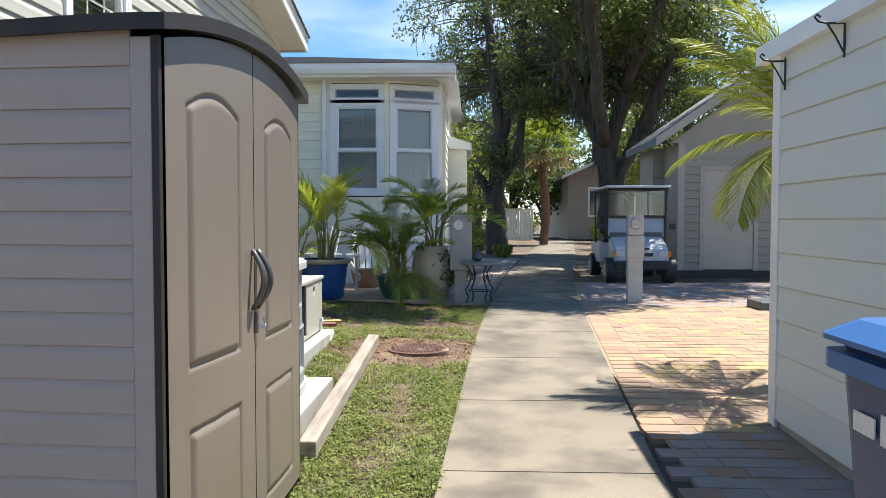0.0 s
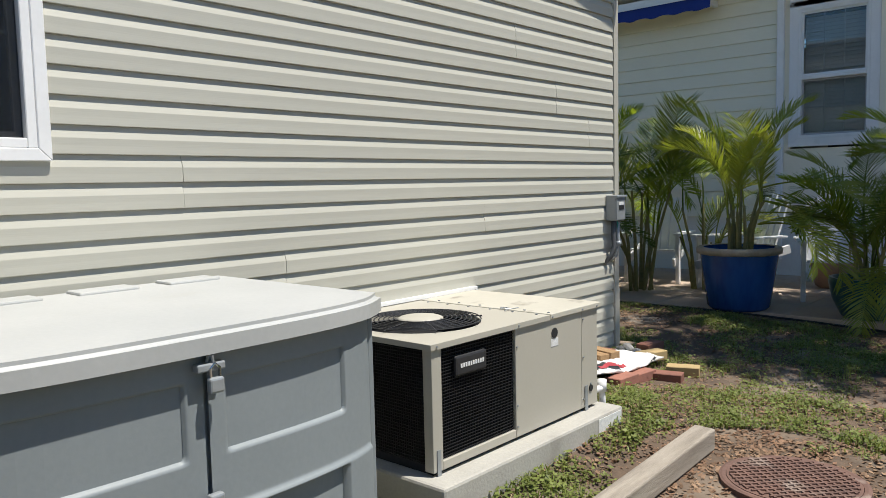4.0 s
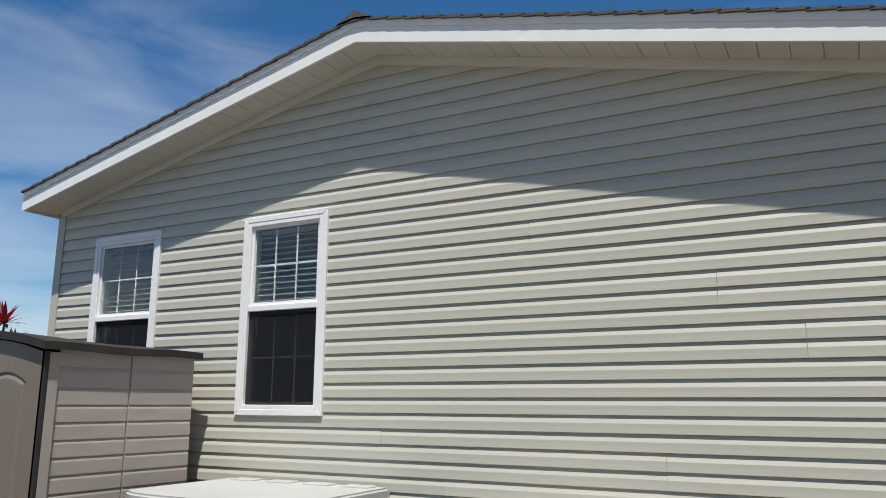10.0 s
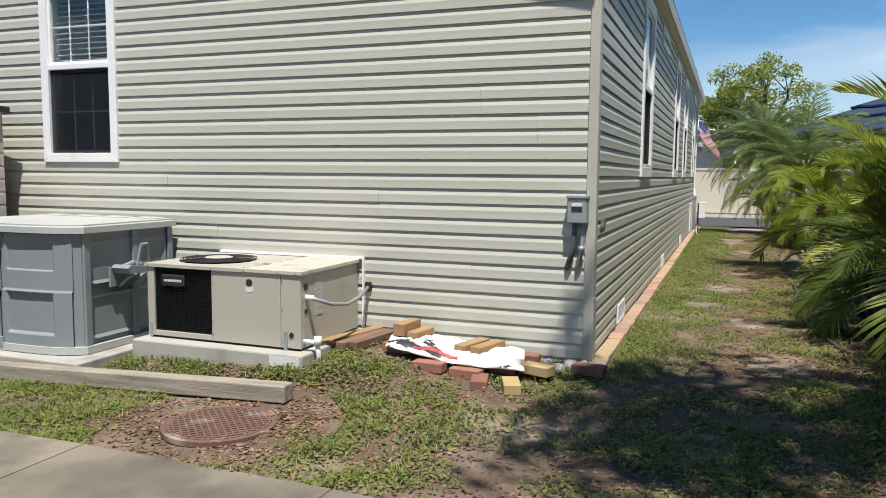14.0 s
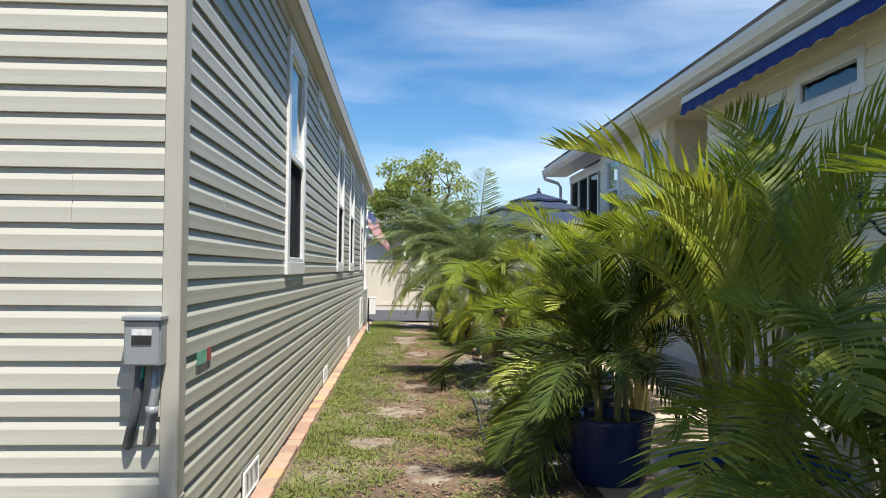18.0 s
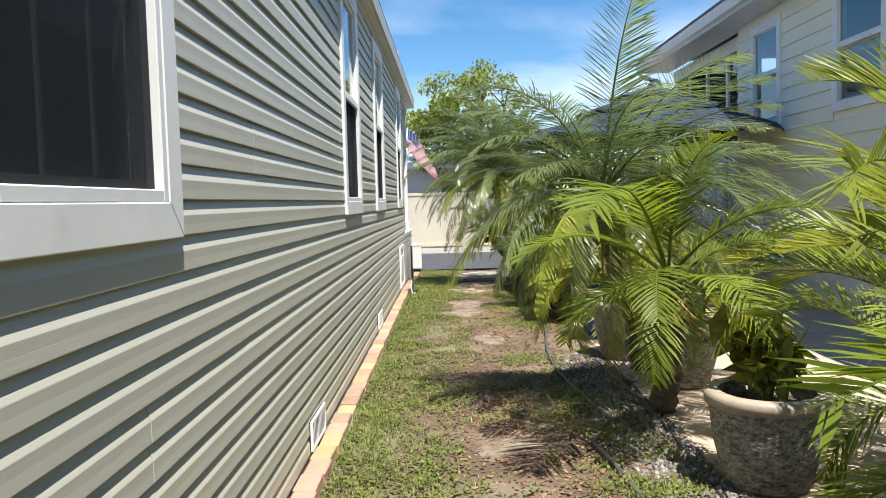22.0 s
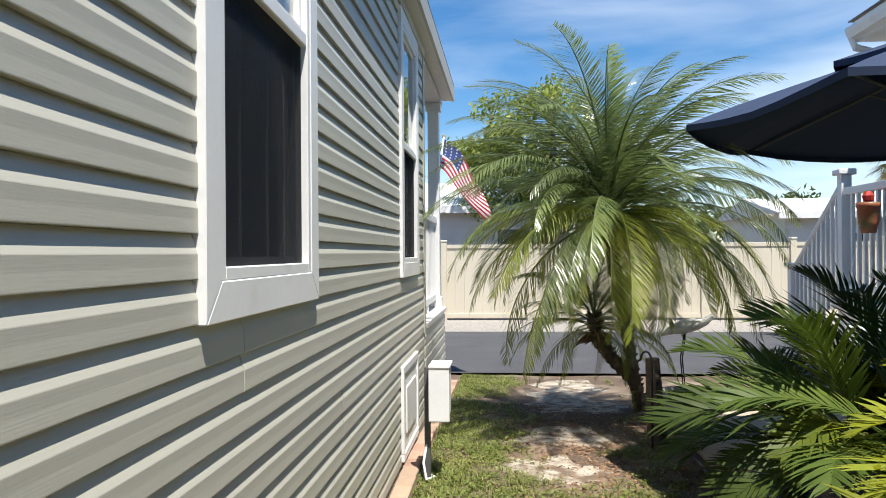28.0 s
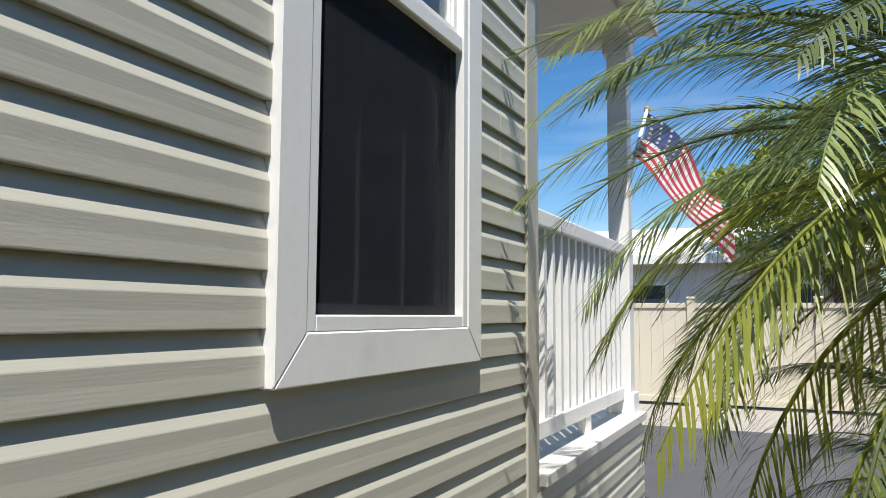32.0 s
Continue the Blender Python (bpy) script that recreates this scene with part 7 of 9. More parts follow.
def meter_box_grey():
    x, y = -0.16, 10.85
    root = thing("electric_meter_box", (x, y, PZ), "grey steel electric meter pedestal with glass dial", "meter box")
    part("post", boxm(x - 0.09, x + 0.09, y - 0.05, y + 0.05, PZ - 0.05, 0.62), M_STEEL, root)
    part("housing", boxm(x - 0.155, x + 0.155, y - 0.09, y + 0.09, 0.60, 1.36, 0.01), M_STEEL, root)
    part("hood", boxm(x - 0.165, x + 0.165, y - 0.10, y + 0.10, 1.36, 1.385, 0.006), M_STEEL, root)
    part("dial", disc(bmesh.new(), (x - 0.035, y - 0.09, 1.245), (0, -1, 0), 0.07, 24, 0.05), M_LABEL, root, "round glass meter dial")
    part("dial_ring", tubem([(x - 0.035 + 0.074 * math.cos(k * math.pi / 12), y - 0.096, 1.245 + 0.074 * math.sin(k * math.pi / 12)) for k in range(25)], 0.007, 6), M_STEEL, root)
    part("door_panel", boxm(x - 0.13, x + 0.13, y - 0.098, y - 0.09, 0.63, 1.12, 0.004), M_STEEL, root)
    cu = bpy.data.curves.new("house_number", "FONT")
    cu.body, cu.size, cu.extrude = "24", 0.06, 0.001
    tx = new("house_number", cu)
    tx.data.materials.append(M_BLACK)
    tx.parent = root
    tx.matrix_basis = Matrix.Translation(-ORG[root.name]) @ pose(x + 0.07, y - 0.0925, 1.29, 90)


meter_box_grey()


M_TABLETOP = material("grey_table_stone", (0.24, 0.23, 0.215), (0.17, 0.165, 0.155), 14, 0.7, 0.2, 90)


def iron_table():
    x, y = 0.10, 10.55
    root = thing("garden_table", (x, y, PZ - 0.03), "small round stone-topped table on scrolled iron legs", "table")
    part("tabletop", lathe(bmesh.new(), (x, y, 0.70), [(0.0, 0.045), (0.25, 0.045), (0.275, 0.03), (0.275, 0.008), (0.25, 0.0), (0.0, 0.0)], 32), M_TABLETOP, root, "grey stone top")
    for k in range(4):
        a = k * math.pi / 2 + 0.5
        d = Vector((math.cos(a), math.sin(a), 0))
        pts = [Vector((x, y, 0)) + d * r + Vector((0, 0, zz)) for r, zz in ((0.20, 0.70), (0.12, 0.58), (0.16, 0.44), (0.22, 0.36), (0.17, 0.26), (0.20, 0.17))]
        part("leg", tubem(pts, 0.011, 6), M_BLACK, root)
        pts = [Vector((x, y, 0)) + d * (0.16 + 0.05 * math.cos(t * 0.7)) + Vector((0, 0, 0.52 + 0.05 * math.sin(t * 0.7))) for t in range(9)]
        part("scroll", tubem(pts, 0.007, 5), M_BLACK, root)
    part("ring", tubem([(x + 0.15 * math.cos(k * math.pi / 10), y + 0.15 * math.sin(k * math.pi / 10), 0.34) for k in range(21)], 0.008, 5), M_BLACK, root)
    b = thing("glass_jug", (x - 0.03, y, 0.745), "dark glass jug on the garden table", "jug")
    part("belly", lathe(bmesh.new(), (x - 0.03, y, 0.745), [(0.0, 0.0), (0.045, 0.0), (0.062, 0.04), (0.055, 0.09), (0.025, 0.13), (0.022, 0.17), (0.03, 0.18)], 16), M_DARKPANE, b, smooth=True)


iron_table()


def garden_chair(x, y, rz):
    root = thing("garden_chair", (0, 0, 0), "white slatted plastic garden chair on the patio", "chair", group="garden chairs")
    for i in range(6):
        part("seat_slat", boxm(-0.25, 0.25, -0.26 + 0.085 * i, -0.19 + 0.085 * i, 0.37 - 0.008 * i, 0.39 - 0.008 * i, 0.004), M_WHITE, root)
    for i in range(5):
        bm = boxm(-0.24 + 0.1 * i, -0.16 + 0.1 * i, -0.011, 0.011, 0, 0.62 + 0.04 * (2 - abs(i - 2)), 0.004)
        bmesh.ops.transform(bm, matrix=pose(0, 0.24, 0.34, -18), verts=bm.verts)
        part("back_slat", bm, M_WHITE, root)
    for s in (-1, 1):
        part("armrest", boxm(s * 0.31 - 0.05, s * 0.31 + 0.05, -0.34, 0.34, 0.56, 0.582, 0.006), M_WHITE, root)
        part("leg", boxm(s * 0.30 - 0.02, s * 0.30 + 0.02, -0.30, -0.22, 0.0, 0.56, 0.004), M_WHITE, root)
        bm = boxm(s * 0.27 - 0.015, s * 0.27 + 0.015, -0.30, 0.5, 0.18, 0.27, 0.004, m=pose(0, 0, 0.1, 14))
        for v in bm.verts:
            v.co.z = max(0.0, v.co.z)
        part("leg", bm, M_WHITE, root)
    root.matrix_basis = pose(x, y, PZ, 0, 0, rz)
    return root


ch = garden_chair(-1.55, 11.75, 20)
copy_thing(ch, pose(-2.55, 11.9, PZ, 0, 0, -35))
copy_thing(ch, pose(-3.6, 12.2, PZ, 0, 0, 10))

# ---- plants ----
M_FROND = material("areca_leaf", (0.125, 0.175, 0.022), (0.22, 0.255, 0.036), 3, 0.42, 0.0, 20, vary=0.38, spec=0.35, trans=0.34)
M_FROND_Y = material("areca_leaf_yellow", (0.20, 0.25, 0.035), (0.31, 0.32, 0.055), 3, 0.45, 0.0, 20, vary=0.25, spec=0.35, trans=0.34)
M_FROND_D = material("date_palm_leaf", (0.108, 0.15, 0.054), (0.18, 0.22, 0.080), 3, 0.28, 0.0, 20, vary=0.35, spec=0.6, trans=0.34)
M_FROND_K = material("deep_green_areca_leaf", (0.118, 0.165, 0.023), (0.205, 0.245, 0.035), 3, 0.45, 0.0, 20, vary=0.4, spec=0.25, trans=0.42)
M_FROND_G = material("glossy_date_leaf", (0.122, 0.168, 0.063), (0.203, 0.24, 0.095), 3, 0.28, 0.0, 20, vary=0.3, spec=0.55, trans=0.34)
# shade is put into this leaf colour, far darker than the other fronds
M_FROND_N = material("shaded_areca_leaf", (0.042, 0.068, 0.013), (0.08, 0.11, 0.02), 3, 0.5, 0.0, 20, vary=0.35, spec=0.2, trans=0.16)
# lit copy of the cat palm leaf: sunshine is put into the colour
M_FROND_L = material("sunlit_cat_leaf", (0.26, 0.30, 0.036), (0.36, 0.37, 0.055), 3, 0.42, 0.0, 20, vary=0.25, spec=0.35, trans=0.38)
M_FROND_DEAD = material("dry_palm_leaf", (0.26, 0.20, 0.09), (0.34, 0.26, 0.10), 3, 0.6, 0.0, 20, vary=0.25, trans=0.25)
M_CANE = material("palm_cane", (0.17, 0.17, 0.06), (0.26, 0.22, 0.09), 6, 0.55, 0.15, 30, stretch=(1, 1, 5))
M_BOOT = material("palm_boot_fibre", (0.16, 0.095, 0.05), (0.09, 0.055, 0.032), 12, 0.9, 0.5, 60)
M_TRUNK = material("palm_trunk_fibre", (0.15, 0.115, 0.085), (0.07, 0.055, 0.042), 12, 0.9, 0.8, 60, stretch=(1, 1, 3))
M_BARK = material("oak_bark", (0.10, 0.085, 0.07), (0.05, 0.043, 0.038), 5, 0.95, 0.9, 30, stretch=(1, 1, 0.25))
M_OAKLEAF = material("oak_leaf", (0.075, 0.112, 0.034), (0.13, 0.165, 0.05), 2, 0.5, 0.0, 9, island=0.38, spec=0.35, trans=0.3)
M_LIMELEAF = material("bright_tree_leaf", (0.16, 0.21, 0.04), (0.25, 0.28, 0.065), 2, 0.5, 0.0, 9, island=0.3, trans=0.35)
M_MOSS = material("spanish_moss", (0.115, 0.12, 0.095), (0.075, 0.08, 0.062), 5, 0.9, island=0.3, trans=0.3)
M_CROTON = material("croton_leaf", (0.05, 0.10, 0.02), (0.30, 0.26, 0.03), 14, 0.4, island=0.3, spec=0.4, trans=0.2)
M_YELLEAF = material("golden_shrub_leaf", (0.40, 0.36, 0.03), (0.26, 0.28, 0.03), 10, 0.5, island=0.3, trans=0.3)


def leaf_strip(bm, base, way, side, ln, w, sag, seg=3):
    """One narrow leaflet that bends down along its length."""
    prev = None
    p = Vector(base)
    d = way.normalized()
    for k in range(seg + 1):
        t = k / seg
        ww = w * (0.55 + 0.9 * t) if t < 0.45 else w * max(0.0, (1 - t) / 0.55) ** 0.8
        if k == seg:
            cur = [bm.verts.new(p)]
        else:
            cur = [bm.verts.new(p + side * ww), bm.verts.new(p - side * ww)]
        if prev:
            bm.faces.new(prev + cur[::-1] if len(cur) == 2 else [prev[0], prev[1], cur[0]])
        prev = cur
        d = (d + Vector((0, 0, -sag * (0.5 + t)))).normalized()
        p = p + d * (ln / seg)


def frond_mesh(name, ln, rise, curl, pairs, leaf, width, fan, lift, sag, mat, rnd, stalk=0.22, rad=0.009, plume=0.0, bend=1.5):
    """A feather frond that leaves the origin along +x at an angle of rise degrees and curls down."""
    bm = bmesh.new()
    n = 16
    pts, ways = [Vector((0, 0, 0))], []
    tw = rnd.uniform(-0.25, 0.25)
    for k in range(n):
        a = radians(rise - curl * ((k + 0.5) / n) ** bend)
        d = Vector((math.cos(a), tw * (k / n) * 0.5, math.sin(a))).normalized()
        ways.append(d)
        pts.append(pts[-1] + d * (ln / n))
    tube(bm, pts, [rad * (1.25 - 1.1 * k / n) for k in range(n + 1)], 5)
    for i in range(pairs):
        t = stalk + (1 - stalk) * (i + 0.5) / pairs
        k = min(n - 1, int(t * n))
        p = pts[k].lerp(pts[k + 1], t * n - k)
        d = ways[k]
        s = d.cross(Vector((0, 0, 1))).normalized()
        up = s.cross(d)
        prof = math.sin(math.pi * min(1.0, 0.16 + 0.80 * (t - stalk) / (1 - stalk))) ** 0.65
        for q in (-1, 1):
            ang = radians(fan * (1 - 0.32 * t) + rnd.uniform(-6, 6))
            v = radians(lift + rnd.uniform(-8, 8) + plume * rnd.uniform(-1, 1))
            way = d * math.cos(ang) + (s * q * math.cos(v) + up * math.sin(v)) * math.sin(ang)
            side = way.cross(up * math.cos(v) - s * q * math.sin(v)).normalized()
            leaf_strip(bm, p, way, d.lerp(side, 0.35).normalized() if plume else side, leaf * prof * rnd.uniform(0.88, 1.08), width, sag, 3)
    return mesh_of(name, bm, mat)


rp = random.Random(21)
ARECA = [frond_mesh("frond", 1.4, 4, 50 + 14 * k, 38, 0.40, 0.0098, 60, 32, 0.15, M_FROND if k % 2 else M_FROND_Y, rp, 0.27, 0.010) for k in range(6)]
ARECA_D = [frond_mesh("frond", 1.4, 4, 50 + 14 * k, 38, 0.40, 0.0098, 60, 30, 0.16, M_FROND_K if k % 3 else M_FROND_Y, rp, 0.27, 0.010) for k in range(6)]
# areca fronds in the shade-darkened leaf colour
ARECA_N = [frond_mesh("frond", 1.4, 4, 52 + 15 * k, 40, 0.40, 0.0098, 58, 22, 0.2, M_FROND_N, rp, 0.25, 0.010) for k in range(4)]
DATE = [frond_mesh("frond", 1.5, 6, 80 + 2 * k, 92, 0.245, 0.0050, 58, -6, 0.24, M_FROND_D, rp, 0.13, 0.008, 12, 1.45) for k in range(6)]
DATE_DEAD = [frond_mesh("frond", 1.2, -5, 70, 54, 0.22, 0.0045, 60, 5, 0.25, M_FROND_DEAD, rp, 0.14, 0.008, 14) for k in range(2)]
DATE_Y = [frond_mesh("frond", 1.45, 2, 88 + 12 * k, 76, 0.25, 0.0054, 56, -6, 0.2, M_FROND_Y, rp, 0.14, 0.009, 8, 1.2) for k in range(2)]
DATE3 = [frond_mesh("frond", 1.45, 4, 56 + 12 * k, 78, 0.31, 0.0066, 64, 10, 0.24, M_FROND_G, rp, 0.14, 0.009, 14) for k in range(5)]
QUEEN = [frond_mesh("frond", 1.35, 6, 30 + 10 * k, 62, 0.40, 0.0105, 60, 10, 0.30, M_FROND_Y if k < 4 else M_FROND, rp, 0.16, 0.012, 6) for k in range(5)]
BROAD = [frond_mesh("frond", 1.25, 6, 70 + 14 * k, 38, 0.36, 0.0095, 62, 12, 0.16, M_FROND_K, rp, 0.18, 0.011) for k in range(3)]
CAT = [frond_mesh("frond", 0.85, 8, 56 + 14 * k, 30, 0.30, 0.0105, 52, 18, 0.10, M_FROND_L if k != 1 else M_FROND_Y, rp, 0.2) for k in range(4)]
# cat palms standing in shade: the first two meshes take the darkened leaf
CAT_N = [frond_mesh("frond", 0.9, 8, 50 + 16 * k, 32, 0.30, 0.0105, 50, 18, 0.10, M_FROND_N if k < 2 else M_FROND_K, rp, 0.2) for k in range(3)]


def areca(x, y, z, height, spread, canes, fronds, label, seed, meshes=None, scale=1.0, low=0, tilts=None, bare=0.55, face=285):
    """A clump of canes, each ending in a few arching fronds."""
    rnd = random.Random(seed)
    meshes = meshes or ARECA
    root = thing("areca_palm", (x, y, z), label, "palm", group="potted palms")
    tips = []
    for k in range(canes):
        a = 2 * math.pi * k / canes + rnd.uniform(-0.4, 0.4)
        r0, r1 = rnd.uniform(0.02, 0.14), spread * rnd.uniform(0.2, 1.0)
        h = height * rnd.uniform(0.5, 1.0)
        p0 = Vector((x + r0 * math.cos(a), y + r0 * math.sin(a), z))
        p1 = Vector((x + r1 * math.cos(a), y + r1 * math.sin(a), z + h))
        pm = p0.lerp(p1, 0.5) + Vector((-0.1 * r1 * math.cos(a), -0.1 * r1 * math.sin(a), 0.04))
        part("cane", tubem([p0, pm, p1], [0.021, 0.017, 0.012], 6), M_CANE, root)
        tips.append((p1, a))
    for k in range(fronds):
        p, a = tips[k % canes]
        az = a + rnd.uniform(-1.5, 1.5) if k >= low else radians(face) + rnd.uniform(-0.9, 0.9)
        tilt = rnd.choice((tilts or (-87, -83, -79, -75, -70, -63, -54, -42, -24)) if k >= low else (-8, 4, 14, 26)) + rnd.uniform(-6, 6)
        s = scale * rnd.uniform(0.72, 1.08)
        m = Matrix.Translation(p.lerp(Vector((x, y, z)), bare * rnd.random() ** 2)) @ Matrix.Rotation(az, 4, "Z") @ Matrix.Rotation(radians(tilt), 4, "Y") @ Matrix.Rotation(radians(rnd.uniform(-28, 28)), 4, "X") @ Matrix.Scale(s, 4)
        piece("frond", rnd.choice(meshes) if k >= low else meshes[0], root, m)
    return root


# front clumps before the cream house
UP = (-89, -86, -82, -78, -73, -66, -58)
cobalt = areca(-2.10, 10.72, PZ + 0.46, 0.72, 0.26, 12, 19, "open areca palm with yellow-green fronds in a cobalt pot", 1, ARECA[0::2], scale=0.74, low=3, tilts=UP, bare=0.10, face=338)
for az, tilt, sc in ((326, -12, 0.70), (348, -4, 0.74), (12, -16, 0.70)):
    piece("frond", ARECA[4], cobalt, Matrix.Translation((-1.88, 10.57, 0.98)) @ Matrix.Rotation(radians(az), 4, "Z") @ Matrix.Rotation(radians(tilt), 4, "Y") @ Matrix.Scale(sc, 4))
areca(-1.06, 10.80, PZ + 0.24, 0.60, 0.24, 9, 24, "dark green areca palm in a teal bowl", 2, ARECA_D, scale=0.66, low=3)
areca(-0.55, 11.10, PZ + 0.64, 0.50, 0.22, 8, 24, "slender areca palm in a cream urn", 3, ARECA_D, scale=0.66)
areca(-2.85, 11.75, PZ, 0.95, 0.30, 8, 10, "areca palm behind the patio chairs", 4, ARECA_D, scale=0.80)
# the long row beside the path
areca(-3.40, 11.35, PZ, 1.10, 0.40, 11, 17, "tall areca palm with some shade-darkened fronds beside the patio", 5, ARECA_N[:2] + ARECA_D, scale=0.90, bare=0.1)
areca(-3.95, 10.69, PZ + 0.28, 0.60, 0.24, 10, 36, "dense areca palm with shade-darkened fronds in a navy pot", 6, ARECA_N, scale=0.70, low=9, face=300)
areca(-4.18, 11.50, PZ, 1.15, 0.40, 12, 20, "tall areca palm with bare pale canes", 7, ARECA_D, scale=0.95, tilts=UP, bare=0.15)
areca(-4.72, 10.72, PZ + 0.28, 0.65, 0.26, 10, 28, "yellow-green areca palm in a navy pot", 8, ARECA_D, scale=0.76, low=4)
areca(-5.75, 10.95, PZ + 0.28, 0.70, 0.30, 11, 26, "areca palm in a blue pot with yellowing fronds", 18, scale=0.78, low=2, tilts=UP)
areca(-6.15, 11.55, PZ, 1.0, 0.34, 10, 20, "dense areca palm beside the patio", 9, scale=0.86, tilts=UP)
areca(-7.3, 11.95, PZ, 0.9, 0.34, 8, 18, "areca palm behind the pebble pot", 10, scale=0.92)
LOW = (-70, -58, -46, -36, -26, -16, -4, 8)
areca(-11.9, 10.95, PZ + 0.38, 0.16, 0.22, 10, 46, "low cat palm with sun-brightened fronds in a wide blue pot", 11, CAT, 1.0, 14, LOW)
areca(-11.0, 11.25, PZ, 0.45, 0.30, 9, 34, "low cat palm with sun-brightened fronds by the path", 16, CAT, 1.0, 0, LOW)
areca(-12.55, 11.30, PZ, 0.6, 0.34, 10, 36, "low cat palm with sun-brightened fronds by the path", 12, CAT, 1.1, 0, LOW)
areca(-13.0, 10.85, PZ + 0.42, 0.2, 0.24, 9, 32, "low cat palm with shade-darkened fronds in a navy pot", 13, CAT_N, 1.0, 0, LOW)
areca(-13.7, 11.35, PZ, 0.6, 0.32, 8, 28, "low cat palm with shade-darkened fronds beside the steps", 14, CAT_N, 1.1, 0, LOW)
areca(-14.35, 11.15, PZ - 0.02, 0.4, 0.28, 8, 24, "low cat palm with shade-darkened fronds near the lane", 15, CAT_N, 0.9, 0, LOW)


def feather_palm(name, x, y, base_z, pts, radii, heads, label, meshes, scale, seed, dead=None, boots=True, old=None, extra=(), shy=1.0, low_tilt=4, fall=88):
    """A palm with a trunk, or two, and a crown of feather fronds on each head."""
    rnd = random.Random(seed)
    root = thing(name, (x, y, base_z), label, "palm")
    for stem, rr in zip(pts, radii):
        fine, fr = [], []
        for i in range(len(stem) - 1):
            for k in range(8):
                t = k / 8
                fine.append(Vector(stem[i]).lerp(Vector(stem[i + 1]), t))
                fr.append((rr[i] + (rr[i + 1] - rr[i]) * t) * (1.0 + 0.14 * ((k % 2) * 2 - 1)))
        fine.append(Vector(stem[-1]))
        fr.append(rr[-1])
        trunk = part("trunk", tubem(fine, fr, 12), M_TRUNK, root)
        if boots:
            for i, (p, r) in enumerate(zip(fine, fr)):
                for q in range(5):
                    a = q * 2 * math.pi / 5 + i * 0.9
                    d = Vector((math.cos(a), math.sin(a), 0.75)).normalized()
                    if rnd.random() < 0.8:
                        part("leaf_base", tubem([p + d * r * 0.6, p + d * (r * 0.9 + 0.035)], [0.022, 0.008], 4), M_TRUNK, trunk)
    for head, n, sc in heads:
        c = Vector(head)
        for k in range(n):
            az = k * 2.399963 + rnd.uniform(-0.2, 0.2)
            t = (k + 0.5) / n
            tilt = low_tilt - 80 + fall * t ** 0.66 + rnd.uniform(-9, 9)
            me = meshes[min(len(meshes) - 1, int(t * len(meshes)))]
            reach = shy if math.sin(az) < -0.35 or math.cos(az) < -0.6 and shy < 1 else 1.0
            if shy < 1 and math.cos(az) < -0.25 and (k % 4 or math.sin(az) < 0.4):
                continue
            if old and t > 0.62 and rnd.random() < 0.5:
                me = rnd.choice(old)
            if dead and t > 0.92 and rnd.random() < 0.5:
                me = rnd.choice(dead)
            m = Matrix.Translation(c + Vector((0, 0, -0.12 * t))) @ Matrix.Rotation(az, 4, "Z") @ Matrix.Rotation(radians(tilt), 4, "Y") @ Matrix.Rotation(radians(rnd.uniform(-15, 15)), 4, "X") @ Matrix.Scale(reach * scale * sc * rnd.uniform(0.85, 1.08), 4)
            piece("frond", me, root, m)
    for head, n, sc in heads if boots else ():
        for k in range(26):
            a, d = k * 2.4, 0.05 + 0.07 * rnd.random()
            q = Vector(head) + Vector((d * math.cos(a), d * math.sin(a), -0.16 * sc - 0.22 * sc * rnd.random()))
            part("old_leaf_base", tubem([Vector(head) + Vector((0, 0, -0.30 * sc)), q, q + Vector((0.07 * math.cos(a), 0.07 * math.sin(a), -0.02 - 0.05 * rnd.random()))], [0.03, 0.014, 0.004], 4), M_BOOT if k % 3 else M_FROND_DEAD, root)
    for head, az, tilt, sc, me in extra:
        piece("frond", me, root, Matrix.Translation(head) @ Matrix.Rotation(radians(az), 4, "Z") @ Matrix.Rotation(radians(tilt), 4, "Y") @ Matrix.Scale(sc, 4))
    return root


feather_palm("pygmy_date_palm", -16.74, 10.49, 0.17, [[(-16.76, 10.50, 0.10), (-16.52, 10.39, 0.50), (-16.19, 10.25, 1.06), (-15.95, 10.13, 1.60), (-15.92, 10.11, 1.92)], [(-16.58, 10.42, 0.40), (-16.42, 10.20, 0.62), (-16.34, 10.06, 0.80), (-16.33, 10.03, 1.0)]], [[0.062, 0.050, 0.046, 0.052, 0.06], [0.052, 0.050, 0.052, 0.06]],
             [((-15.92, 10.11, 1.92), 112, 1.10), ((-16.33, 10.03, 1.02), 36, 0.66)], "double-trunked pygmy date palm with fine arching fronds", DATE, 1.0, 31, DATE_DEAD, True, DATE_Y,
             [((-15.90, 10.09, 1.88), 330, 14, 0.85, DATE_Y[0]), ((-15.90, 10.10, 1.90), 20, 6, 0.95, DATE_Y[0]), ((-15.90, 10.12, 1.9), 48, -6, 0.95, DATE_Y[0]), ((-15.9, 10.11, 1.88), 5, 24, 0.75, DATE_Y[1]), ((-15.88, 10.13, 1.84), 32, 22, 0.85, DATE_Y[1]), ((-15.9, 10.15, 1.86), 70, 8, 0.95, DATE_Y[0])], 1.0, -8, 98)
